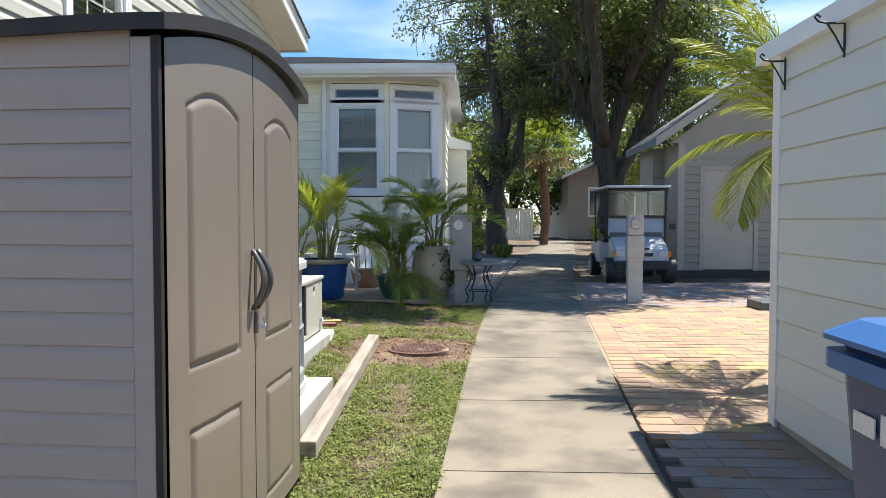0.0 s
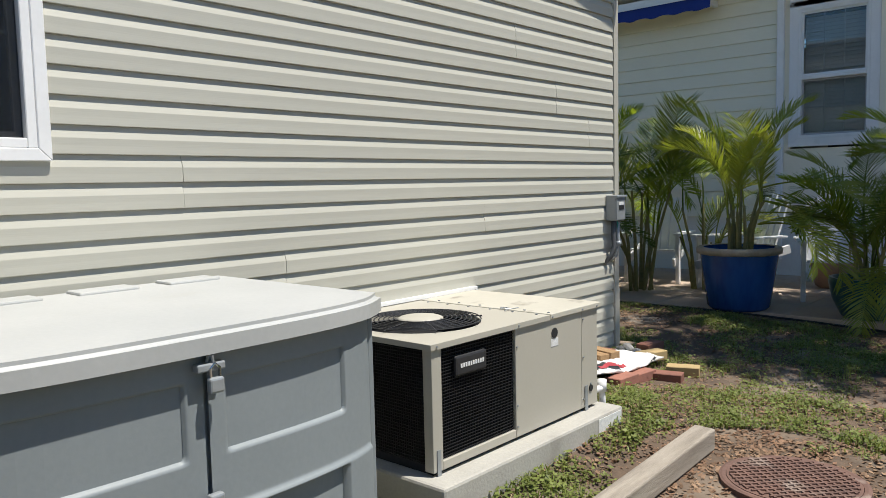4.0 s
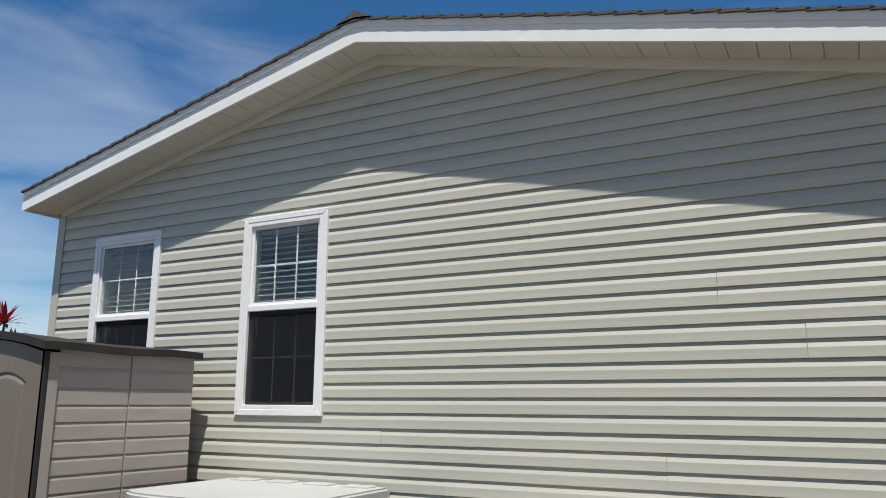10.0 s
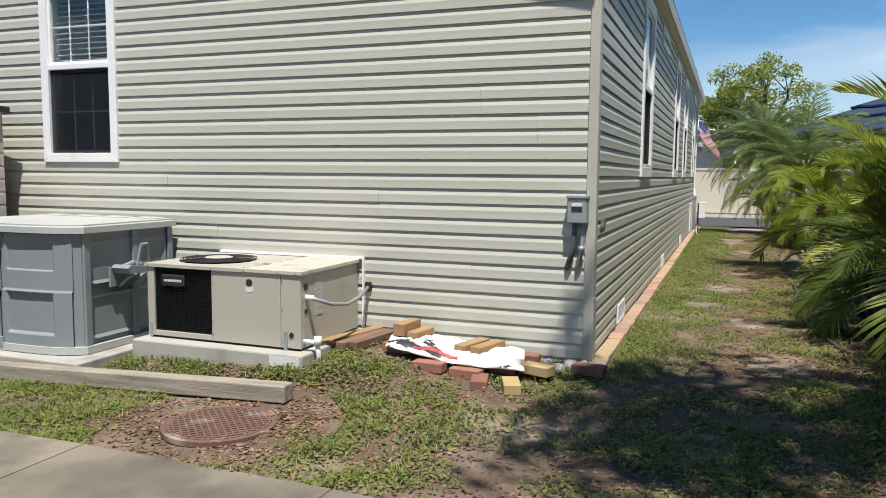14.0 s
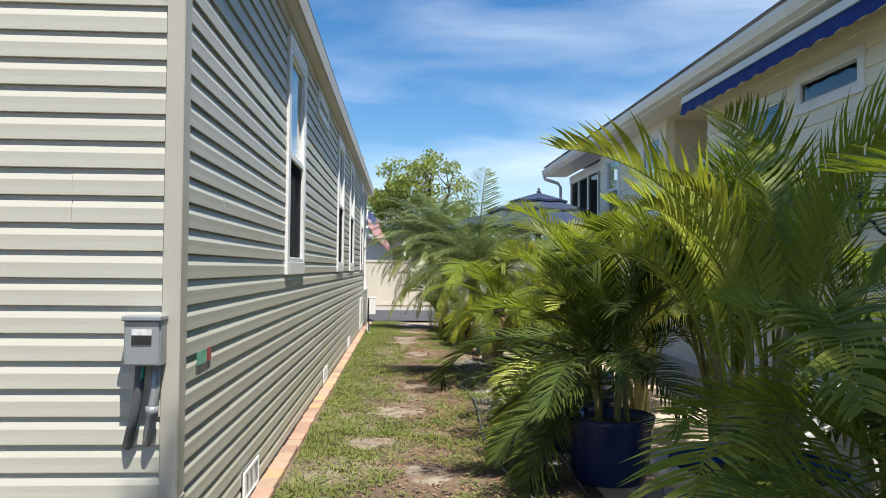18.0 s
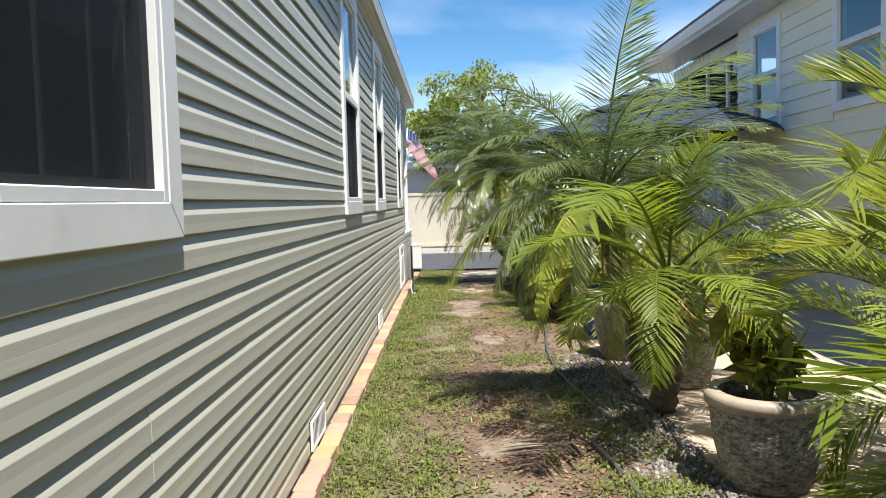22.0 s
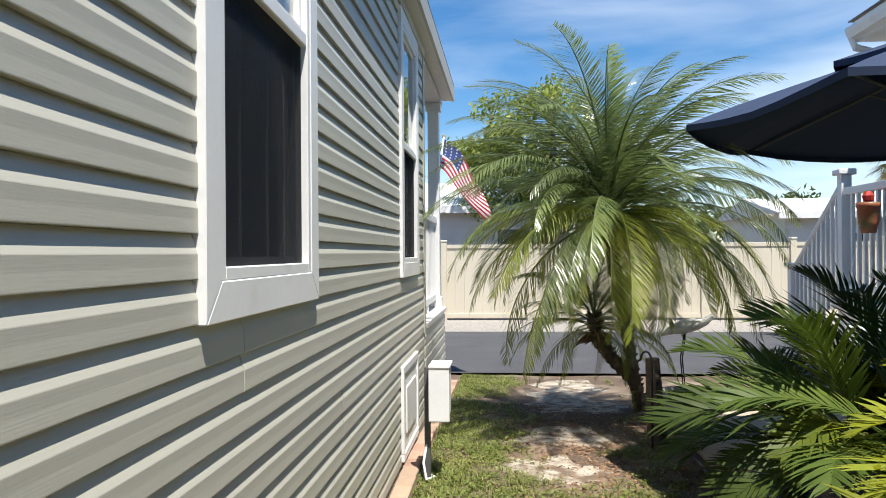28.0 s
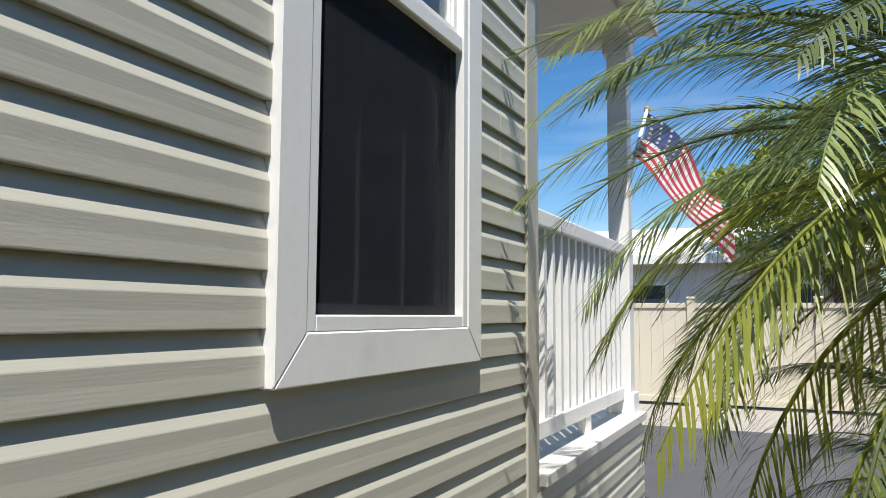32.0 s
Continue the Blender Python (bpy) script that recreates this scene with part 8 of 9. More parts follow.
feather_palm("pygmy_date_palm", -9.3, 10.74, 0.2, [[(-9.32, 10.76, 0.15), (-9.22, 10.68, 0.6), (-8.98, 10.50, 1.05), (-8.76, 10.38, 1.46)]], [[0.075, 0.07, 0.075, 0.085]], [((-8.72, 10.36, 1.52), 84, 0.98)], "pygmy date palm with drooping yellow-green fronds over the path", DATE3, 1.0, 32, DATE_DEAD, True, DATE_Y,
             [((-8.70, 10.34, 1.42), 294, -12, 0.98, DATE_Y[0]), ((-8.70, 10.34, 1.5), 306, -40, 0.86, DATE3[2]), ((-8.70, 10.34, 1.52), 296, -62, 0.92, DATE3[3]), ((-8.68, 10.36, 1.42), 330, -12, 0.95, DATE_Y[0]), ((-8.66, 10.38, 1.42), 350, 8, 0.9, DATE_Y[1]), ((-8.68, 10.36, 1.4), 12, 2, 0.9, DATE_Y[0]), ((-8.70, 10.34, 1.42), 316, 6, 0.8, DATE_Y[1])], 0.78, 18)
feather_palm("christmas_palm", -8.20, 10.60, 0.2, [[(-8.20, 10.60, 0.15), (-8.0, 10.57, 0.5), (-7.78, 10.51, 0.85), (-7.68, 10.49, 1.05)]], [[0.07, 0.085, 0.095, 0.06]], [((-7.66, 10.49, 1.08), 14, 0.76)], "leaning broad-leaved palm with a shaggy trunk by the path", BROAD, 1.0, 33, None, True, None,
             [((-7.66, 10.46, 1.08), 282, -34, 0.7, BROAD[1]), ((-7.64, 10.47, 1.1), 325, -48, 0.98, BROAD[2])], 0.8)
feather_palm("queen_palm", 2.75, 5.85, 0.1, [[(2.85, 5.95, 0.0), (2.75, 5.9, 1.0), (2.60, 5.82, 1.95)]], [[0.12, 0.09, 0.10]], [((2.56, 5.80, 2.02), 15, 0.95)], "queen palm with long bright fronds behind the shed", QUEEN, 1.0, 34, None, False, None,
             [((2.48, 5.78, 1.98), 184, -30, 0.7, QUEEN[1]), ((2.48, 5.78, 2.0), 178, -40, 0.8, QUEEN[1]), ((2.5, 5.78, 2.0), 190, -58, 0.85, QUEEN[0]), ((2.5, 5.78, 2.05), 170, -70, 0.9, QUEEN[1]), ((2.5, 5.74, 2.0), 212, -46, 0.65, QUEEN[1])])


# trees: limbs grown by halving, leaves scattered round the twig ends
def leaf_cloud(name, centres, per, radius, size, mat, parent, seed, flat=0.7, narrow=0.45):
    """Many small leaves as one part, built from arrays."""
    rng = np.random.RandomState(seed)
    c = np.repeat(np.array(centres), per, axis=0)
    n = len(c)
    off = rng.normal(size=(n, 3))
    off /= np.linalg.norm(off, axis=1)[:, None]
    off *= (rng.rand(n) ** 0.45)[:, None] * radius
    off[:, 2] *= flat
    p = c + off
    u = rng.normal(size=(n, 3))
    u /= np.linalg.norm(u, axis=1)[:, None]
    w = rng.normal(size=(n, 3))
    w[:, 2] += 0.6
    v = np.cross(u, w)
    v /= np.linalg.norm(v, axis=1)[:, None] + 1e-9
    s = size * (0.6 + 0.8 * rng.rand(n))[:, None]
    verts = np.stack([p - u * s, p + v * s * narrow, p + u * s, p - v * s * narrow], axis=1).reshape(-1, 3)
    if parent is not None:
        verts = verts - np.array(ORG.get(parent.name, Vector()))
    me = bpy.data.meshes.new(name)
    me.vertices.add(4 * n)
    me.vertices.foreach_set("co", verts.astype(np.float32).ravel())
    me.loops.add(4 * n)
    me.loops.foreach_set("vertex_index", np.arange(4 * n, dtype=np.int32))
    me.polygons.add(n)
    me.polygons.foreach_set("loop_start", np.arange(0, 4 * n, 4, dtype=np.int32))
    me.update()
    me.materials.append(mat)
    ob = new(name, me)
    if parent is not None:
        ob.parent = parent
    return ob


def crown_tree(name, base, limbs, blobs, label, leafmat, seed, per=80, clump=0.6, leaf=0.075, moss=0, twig=0.03):
    """Heavy limbs drawn by hand, and crowns of leaf clusters, each on a branch from the nearest limb."""
    rnd = random.Random(seed)
    root = thing(name, base, label, "tree")
    spine = []
    for pts, rad in limbs:
        fine, fr = [], []
        for i in range(len(pts) - 1):
            for k in range(5):
                t = k / 5
                q = Vector(pts[i]).lerp(Vector(pts[i + 1]), t)
                j = 0.06 if fine else 0.0
                fine.append(q + Vector((rnd.uniform(-j, j), rnd.uniform(-j, j), 0)))
                fr.append((rad[i] + (rad[i + 1] - rad[i]) * t) * rnd.uniform(0.94, 1.08))
        fine.append(Vector(pts[-1]))
        fr.append(rad[-1])
        spine += fine[4:]
        part("trunk" if limbs[0][0] is pts else "limb", tubem(fine, fr, 12), M_BARK, root, smooth=True)
    cs, bm = [], bmesh.new()
    for cx, cy, cz, rx, ry, rz, n in blobs:
        for _ in range(n):
            while True:
                v = Vector((rnd.uniform(-1, 1), rnd.uniform(-1, 1), rnd.uniform(-1, 1)))
                if v.length < 1:
                    break
            q = Vector((cx + rx * v.x, cy + ry * v.y, cz + rz * v.z))
            p = min(spine, key=lambda w: (w - q).length + 0.35 * max(0.0, w.z - q.z))
            mid = p.lerp(q, 0.5) + Vector((rnd.uniform(-0.3, 0.3), rnd.uniform(-0.3, 0.3), 0.15))
            tube(bm, [p, mid, q], [twig, twig * 0.7, twig * 0.3], 4)
            cs.append(tuple(q))
    part("branch_work", bm, M_BARK, root, kind="stuff")
    leaf_cloud("crown", cs, per, clump, leaf, leafmat, root, seed)
    if moss:
        bm = bmesh.new()
        for k in range(moss):
            p = Vector(rnd.choice(cs)) if rnd.random() < 0.6 else rnd.choice(spine)
            p = p + Vector((rnd.uniform(-0.4, 0.4), rnd.uniform(-0.4, 0.4), 0))
            if p.z < base[2] + 2.6:
                continue
            for j in range(7):
                q = p + Vector((rnd.uniform(-0.14, 0.14), rnd.uniform(-0.14, 0.14), 0))
                ln = rnd.uniform(0.2, 0.8)
                a = rnd.uniform(0, 6.28)
                w = 0.011
                v = [bm.verts.new(q + Vector((math.cos(a) * w * s, math.sin(a) * w * s, -ln * t)) + Vector((0.04 * math.sin(9 * t + j), 0.04 * math.cos(7 * t + j), 0))) for t in (0, 0.5, 1) for s in (-1, 1)]
                bm.faces.new((v[0], v[1], v[3], v[2]))
                bm.faces.new((v[2], v[3], v[5], v[4]))
        part("hanging_moss", bm, M_MOSS, root, "grey hanging moss", kind="stuff")
    return root


def simple_crown(x, y, r, z0, z1, n, label, mat, seed, leaf=0.1, per=90, clump=0.8, name="oak_tree"):
    """A leafy tree kept to a trunk, three limbs and a crown between two heights."""
    rnd = random.Random(seed)
    zm = (z0 + z1) / 2
    limbs = [([(x, y, 0.0), (x + 0.1, y, z0 * 0.6 + 0.4), (x - 0.1, y, zm)], [0.28, 0.22, 0.12])]
    for k in range(3):
        a = 2.1 * k + rnd.random()
        limbs.append(([(x + 0.05, y, z0 * 0.6 + 0.4), (x + 0.4 * r * math.cos(a), y + 0.4 * r * math.sin(a), zm * 0.9), (x + 0.7 * r * math.cos(a), y + 0.7 * r * math.sin(a), zm * 1.15)], [0.16, 0.10, 0.05]))
    hz = (z1 - z0) / 2
    blobs = [(x, y, zm, r * 0.8, r * 0.8, hz, n // 2)]
    for k in range(4):
        a = rnd.uniform(0, 6.28)
        blobs.append((x + 0.55 * r * math.cos(a), y + 0.55 * r * math.sin(a), zm + rnd.uniform(-0.4, 0.4) * hz, r * 0.5, r * 0.5, hz * 0.55, n // 8))
    return crown_tree(name, (x, y, 0.15), limbs, blobs, label, mat, seed, per, clump, leaf)


crown_tree("oak_tree", (0.85, 26.8, 0.2), [([(0.85, 26.8, 0.0), (0.80, 26.8, 2.0), (0.95, 26.8, 4.3)], [0.40, 0.33, 0.27]), ([(0.95, 26.8, 4.1), (0.75, 26.8, 6.4), (0.35, 26.9, 9.6)], [0.24, 0.19, 0.12]), ([(0.97, 26.8, 4.1), (1.55, 26.7, 6.0), (1.9, 26.4, 9.4)], [0.22, 0.18, 0.11]), ([(0.95, 26.7, 2.6), (1.5, 26.5, 3.4), (1.75, 26.4, 5.2), (2.2, 26.3, 7.4)], [0.15, 0.17, 0.14, 0.09]), ([(0.8, 26.8, 2.0), (0.35, 26.7, 2.7), (0.15, 26.7, 3.0)], [0.16, 0.15, 0.10])],
           [(0.1, 27.6, 8.4, 2.6, 2.6, 2.0, 60), (2.2, 27.8, 8.0, 2.2, 2.4, 2.2, 54), (-0.6, 28.4, 6.4, 1.2, 1.5, 0.9, 14), (2.0, 29.0, 6.2, 1.6, 1.6, 1.0, 22), (0.4, 30.0, 6.6, 2.8, 1.4, 1.7, 60), (0.9, 26.4, 3.4, 0.7, 0.5, 0.8, 10)], "old live oak with a dark forked trunk beside the walk", M_OAKLEAF, 41, 90, 0.6, 0.07, moss=200)
# leaf clusters near z 8.3 and their limbs are unseen, added to cast shade
crown_tree("oak_tree", (4.3, 23.5, 0.2), [([(4.3, 23.5, 0.0), (4.25, 23.5, 1.8), (4.0, 23.5, 3.6)], [0.42, 0.36, 0.30]), ([(4.0, 23.5, 3.3), (3.3, 23.4, 5.0), (2.4, 23.0, 6.6)], [0.24, 0.2, 0.12]), ([(4.1, 23.5, 3.0), (4.6, 23.4, 5.2), (5.4, 23.2, 8.0)], [0.22, 0.2, 0.12]), ([(4.2, 23.5, 2.2), (5.3, 23.3, 4.6), (6.6, 23.0, 7.6)], [0.2, 0.18, 0.11]), ([(4.0, 23.4, 3.6), (3.0, 20.0, 6.6), (2.6, 16.0, 8.2), (1.8, 11.2, 8.4), (0.4, 12.0, 8.4)], [0.2, 0.16, 0.12, 0.05, 0.04]), ([(4.6, 23.4, 5.2), (5.0, 19.0, 7.6), (5.0, 14.5, 8.4)], [0.16, 0.12, 0.06])],
           [(3.8, 24.2, 7.2, 3.0, 2.6, 2.4, 110), (6.4, 24.4, 6.8, 2.8, 2.4, 2.4, 80), (3.2, 25.0, 5.4, 1.4, 1.5, 0.9, 24), (3.8, 26.0, 6.2, 3.2, 1.5, 1.9, 100), (4.2, 21.5, 7.0, 2.6, 1.4, 1.2, 70), (2.0, 20.0, 7.6, 2.0, 1.8, 0.8, 60), (1.7, 10.8, 8.2, 1.3, 0.8, 0.4, 24), (2.5, 13.4, 8.3, 1.3, 1.3, 0.5, 50), (1.75, 12.5, 8.3, 0.95, 0.5, 0.4, 28), (0.95, 12.4, 8.3, 0.8, 0.5, 0.4, 16), (-0.65, 12.6, 8.3, 1.0, 0.5, 0.4, 12), (3.9, 12.3, 8.3, 1.5, 1.2, 0.4, 64), (3.8, 14.6, 8.4, 1.5, 1.3, 0.4, 50), (5.2, 15.2, 8.4, 3.4, 2.9, 0.9, 210), (3.6, 18.6, 8.6, 3.0, 2.4, 0.6, 50)], "spreading live oak with hanging moss behind the cart", M_OAKLEAF, 42, 100, 0.6, 0.082, moss=900)
simple_crown(0.2, 38.0, 3.2, 1.6, 9.0, 110, "far live oak shading the walk", M_OAKLEAF, 43)
simple_crown(-1.9, 33.0, 2.6, 1.0, 6.4, 110, "far bright green tree behind the cream house", M_LIMELEAF, 44, 0.08)
simple_crown(8.5, 30.0, 3.2, 2.2, 9.0, 70, "far dark oak behind the outbuilding", M_OAKLEAF, 45)
simple_crown(9.5, 39.0, 3.2, 1.8, 8.5, 80, "far bright green tree beside the taupe house", M_LIMELEAF, 54, 0.11)
simple_crown(2.6, 50.0, 4.0, 1.2, 9.5, 90, "distant oak closing the walk", M_OAKLEAF, 46, 0.16, 80, 1.0)
simple_crown(12.0, 55.0, 4.5, 1.0, 10.0, 80, "distant oak behind the taupe houses", M_OAKLEAF, 47, 0.18, 80, 1.1)
simple_crown(-6.0, 48.0, 4.0, 1.0, 7.0, 80, "distant green tree beyond the roofs", M_LIMELEAF, 48, 0.16, 80, 1.0)
simple_crown(6.0, 62.0, 5.0, 1.0, 11.0, 90, "distant oak above the far roofs", M_OAKLEAF, 53, 0.2, 80, 1.2)
simple_crown(-0.2, 44.0, 3.0, 0.8, 6.5, 80, "distant leafy tree beside the bend", M_OAKLEAF, 52, 0.13, 80, 0.9)
simple_crown(-30.5, 10.4, 2.6, 2.2, 6.3, 84, "open-crowned yellow-green tree behind the fence", M_LIMELEAF, 49, 0.075, 130, 0.55, "lime_tree")
simple_crown(-13.0, 20.5, 1.6, 3.0, 5.4, 24, "tree crown above the cream house roof", M_LIMELEAF, 50, 0.08, 60, 0.5, "shade_tree")
for i, (x, y, h) in enumerate(((-58, 18, 5.5), (-60, 26, 6.2), (-58, 36, 6.0), (-62, 2, 5.2), (-60, -14, 5.6), (-59, 44, 6.0))):
    simple_crown(x, y, 4.2, 0.8, h, 50, "distant dark tree beyond the lane homes", M_OAKLEAF, 60 + i, 0.2, 70, 1.1)


def fan_palm(x, y, h, label, seed, s=1.0):
    rnd = random.Random(seed)
    root = thing("cabbage_palm", (x, y, 0.15), label, "palm")
    pts = [(x + 0.1 * math.sin(k * 0.5), y, 0.1 + h * k / 10) for k in range(11)]
    part("trunk", tubem(pts, [0.20 + 0.03 * (k % 2) for k in range(11)], 10), M_TRUNKRED, root)
    for k in range(34):
        az, el = k * 2.4, radians(80 - 125 * (k / 34))
        d = Vector((math.cos(az) * math.cos(el), math.sin(az) * math.cos(el), math.sin(el)))
        c = Vector((x, y, h + 0.1))
        q = c + d * 0.75 * s
        bm = bmesh.new()
        tube(bm, [c, q], [0.025, 0.012], 4)
        sd = d.cross(Vector((0, 0, 1))).normalized()
        for j in range(17):
            a = radians(-110 + 220 * j / 16)
            leaf_strip(bm, q, (d * math.cos(a) + sd * math.sin(a)).normalized(), (sd * math.cos(a) - d * math.sin(a)).normalized(), 0.75 * s * rnd.uniform(0.85, 1.1), 0.035, 0.16, 3)
        part("fan_leaf", bm, M_FROND if k < 26 else M_FROND_DEAD, root)


M_TRUNKRED = material("booted_palm_trunk", (0.24, 0.13, 0.08), (0.12, 0.075, 0.05), 8, 0.9, 0.7, 40)
fan_palm(3.35, 36.0, 4.6, "cabbage palm with a russet trunk at the bend", 71, 1.35)
fan_palm(-40.0, 24.5, 5.0, "distant cabbage palm beyond the lane", 72, 1.2)


# low shrubs and potted leaves
def shrub(name, x, y, z, r, h, n, leaf, mat, label, seed, stems=6, narrow=0.4):
    rnd = random.Random(seed)
    root = thing(name, (x, y, z), label, "plant")
    cs = []
    for k in range(stems):
        a = 2 * math.pi * k / stems + rnd.random()
        q = Vector((x + r * 0.7 * rnd.random() * math.cos(a), y + r * 0.7 * rnd.random() * math.sin(a), z + h * rnd.uniform(0.55, 1.0)))
        part("stem", tubem([(x, y, z - 0.02), ((x + q.x) / 2, (y + q.y) / 2, z + h * 0.35), q], [0.010, 0.008, 0.004], 5), M_CANE, root)
        cs += [tuple(q), tuple(q.lerp(Vector((x, y, z)), 0.35))]
    leaf_cloud("leaves", cs, n, r * 0.5, leaf, mat, root, seed, 0.8, narrow)
    return root


shrub("croton_plant", -6.98, 10.72, PZ + 0.36, 0.22, 0.32, 16, 0.085, M_CROTON, "croton with speckled dark leaves in a pebble pot", 81)
shrub("croton_plant", -8.80, 10.90, PZ + 0.36, 0.28, 0.36, 20, 0.07, M_CROTON, "bushy plant in a pebble pot", 82)
shrub("golden_shrub", -11.25, 11.25, PZ, 0.40, 0.75, 60, 0.045, M_YELLEAF, "golden yellow shrub beside the pots", 83)
shrub("croton_plant", -9.75, 10.76, PZ + 0.42, 0.34, 0.32, 40, 0.05, M_CROTON, "leafy shrub in a cream pot", 84)
shrub("croton_plant", -10.65, 10.78, PZ + 0.42, 0.3, 0.35, 30, 0.05, M_FROND, "small leafy plant in a blue pot", 85)
shrub("croton_plant", -0.35, 10.95, PZ, 0.32, 0.6, 70, 0.035, M_OAKLEAF, "green bush at the meter box", 86)
shrub("ti_plant", -6.1, 10.72, PZ, 0.10, 0.2, 8, 0.06, M_REDLEAF, "small red bromeliad by the path", 87, 4, 0.3)
for i, (x, y, r, h, mt) in enumerate(((3.15, 17.6, 0.40, 0.9, M_OAKLEAF), (3.35, 19.0, 0.45, 1.0, M_LIMELEAF), (3.7, 20.6, 0.5, 0.9, M_OAKLEAF), (4.3, 25.0, 0.6, 0.9, M_LIMELEAF), (1.0, 23.6, 0.35, 0.35, M_LIMELEAF), (0.5, 29.5, 0.7, 0.9, M_OAKLEAF), (3.4, 45.0, 0.7, 1.5, M_LIMELEAF), (-0.1, 16.8, 0.4, 0.7, M_OAKLEAF), (6.6, 39.2, 0.8, 1.2, M_LIMELEAF))):
    shrub("shrub", x, y, zg(x, y), r, h, 120, 0.05, mt, "leafy green shrub beside the walk", 90 + i, 8)


def ti_tree():
    x, y = -2.52, 0.62
    root = thing("ti_plant", (x, y, 0.0), "tall ti plant with red leaf tops beside the house", "plant")
    rnd = random.Random(5)
    for dx, h in ((0, 2.34), (0.10, 2.18), (-0.10, 2.08)):
        part("stem", tubem([(x + dx * 0.5, y, 0.0), (x + dx, y + dx * 0.5, h * 0.5), (x + dx * 1.3, y, h)], [0.02, 0.016, 0.012], 6), M_CANE, root)
        bm = bmesh.new()
        for k in range(24):
            az, el = k * 2.4, radians(80 - 90 * k / 24)
            d = Vector((math.cos(az) * math.cos(el), math.sin(az) * math.cos(el), math.sin(el)))
            leaf_strip(bm, Vector((x + dx * 1.3, y, h)), d, d.cross(Vector((0.1, 0, 1))).normalized(), 0.25, 0.024, 0.12, 4)
        part("leaf_crown", bm, M_REDLEAF, root)


ti_tree()

# ---- paving, edging, grass ----
def block(w, d, h, name, mat, bevel=0.006):
    return mesh_of(name, boxm(-w / 2, w / 2, -d / 2, d / 2, -h, 0, bevel, 1), mat)


rg = random.Random(88)
# paver strip at the foot of the long wall
edging = thing("paver_edging", (-10, YN + 0.09, 0.19), "row of salmon and yellow pavers along the wall's foot", "edging", kind="structure")
M_EDGE_A = material("salmon_edging", (0.40, 0.25, 0.18), (0.31, 0.195, 0.145), 6, 0.85, 0.4, 90, vary=0.2)
M_EDGE_B = material("tan_edging", (0.40, 0.29, 0.20), (0.32, 0.235, 0.165), 6, 0.85, 0.4, 90, vary=0.2)
M_EDGE_C = material("buff_edging", (0.44, 0.32, 0.17), (0.36, 0.26, 0.15), 6, 0.85, 0.4, 90, vary=0.15)
EDGE = [block(0.196, 0.105, 0.07, "paver", m) for m in (M_EDGE_A, M_EDGE_B, M_EDGE_C, M_EDGE_A, M_EDGE_A)]
x = -2.1
while x > -18.3:
    y = YN + 0.082 + rg.uniform(-0.006, 0.006)
    piece("paver", rg.choice(EDGE), edging, pose(x - 0.1, y, zg(x, y) + 0.028 + rg.uniform(-0.004, 0.004), rg.uniform(-1.5, 1.5), rg.uniform(-1, 1), rg.uniform(-1.5, 1.5)))
    x -= 0.203

# tan patio before the cream house
patio = thing("patio", (-6, 12, 0.15), "pinkish tan paved patio beside the cream house", "patio", kind="structure")
M_PATIO = material("patio_concrete", (0.50, 0.39, 0.30), (0.44, 0.345, 0.27), 2, 0.85, 0.2, 90, vary=0.06, stain=(0.33, 0.27, 0.21), stain_scale=2, stain_at=(0.58, 0.85))
SLAB = block(0.596, 0.596, 0.08, "paving_slab", M_PATIO)
for i in range(29):
    for j in range(5):
        px, py = -0.75 - 0.6 * i, 10.88 + 0.6 * j
        if px > -17.3:
            piece("paving_slab", SLAB, patio, pose(px, py, PZ))
part("edging_strip", tubem([(-0.4 - 0.5 * k, 10.50 + 0.03 * math.sin(k * 0.9), zg(-0.4 - 0.5 * k, 10.5) - 0.002) for k in range(34)], 0.010, 6), M_BLACK, patio, "black plastic lawn edging")
# brick band and pavers on the drive side
M_JOINT = material("joint_sand", (0.33, 0.25, 0.17), (0.27, 0.205, 0.145), 20, 0.95, 0.3, 90)
drive = thing("paver_drive", (3.5, 7.5, 0.06), "yellow and tan paver drive with a salmon border", "paving", kind="structure")
COLS = [block(0.198, 0.148, 0.06, "paver", m, 0.003) for m in (M_PAVER, M_PAVER, M_PAVER_YEL, M_PAVER_RED, M_PAVER, M_PAVER_RED, M_PAVER)]
# shaded copy of the pavers: the shade is put into the colour
M_PAVER_SHADE = material("shaded_paver", (0.33, 0.28, 0.25), (0.26, 0.225, 0.205), 5, 0.85, 0.3, 90, vary=0.12)
BORDER = [block(0.215, 0.148, 0.06, "border_paver", m, 0.003) for m in (M_PAVER_RED, M_PAVER_RED, M_PAVER)]
rest = bmesh.new()
part("sand_bed", grid_sheet([1.12, 1.5, 2, 3, 4, 5, 6.3], [2.9 + 0.5 * i for i in range(24)], 0.0175), M_JOINT, drive)
count = 0
rows = 76
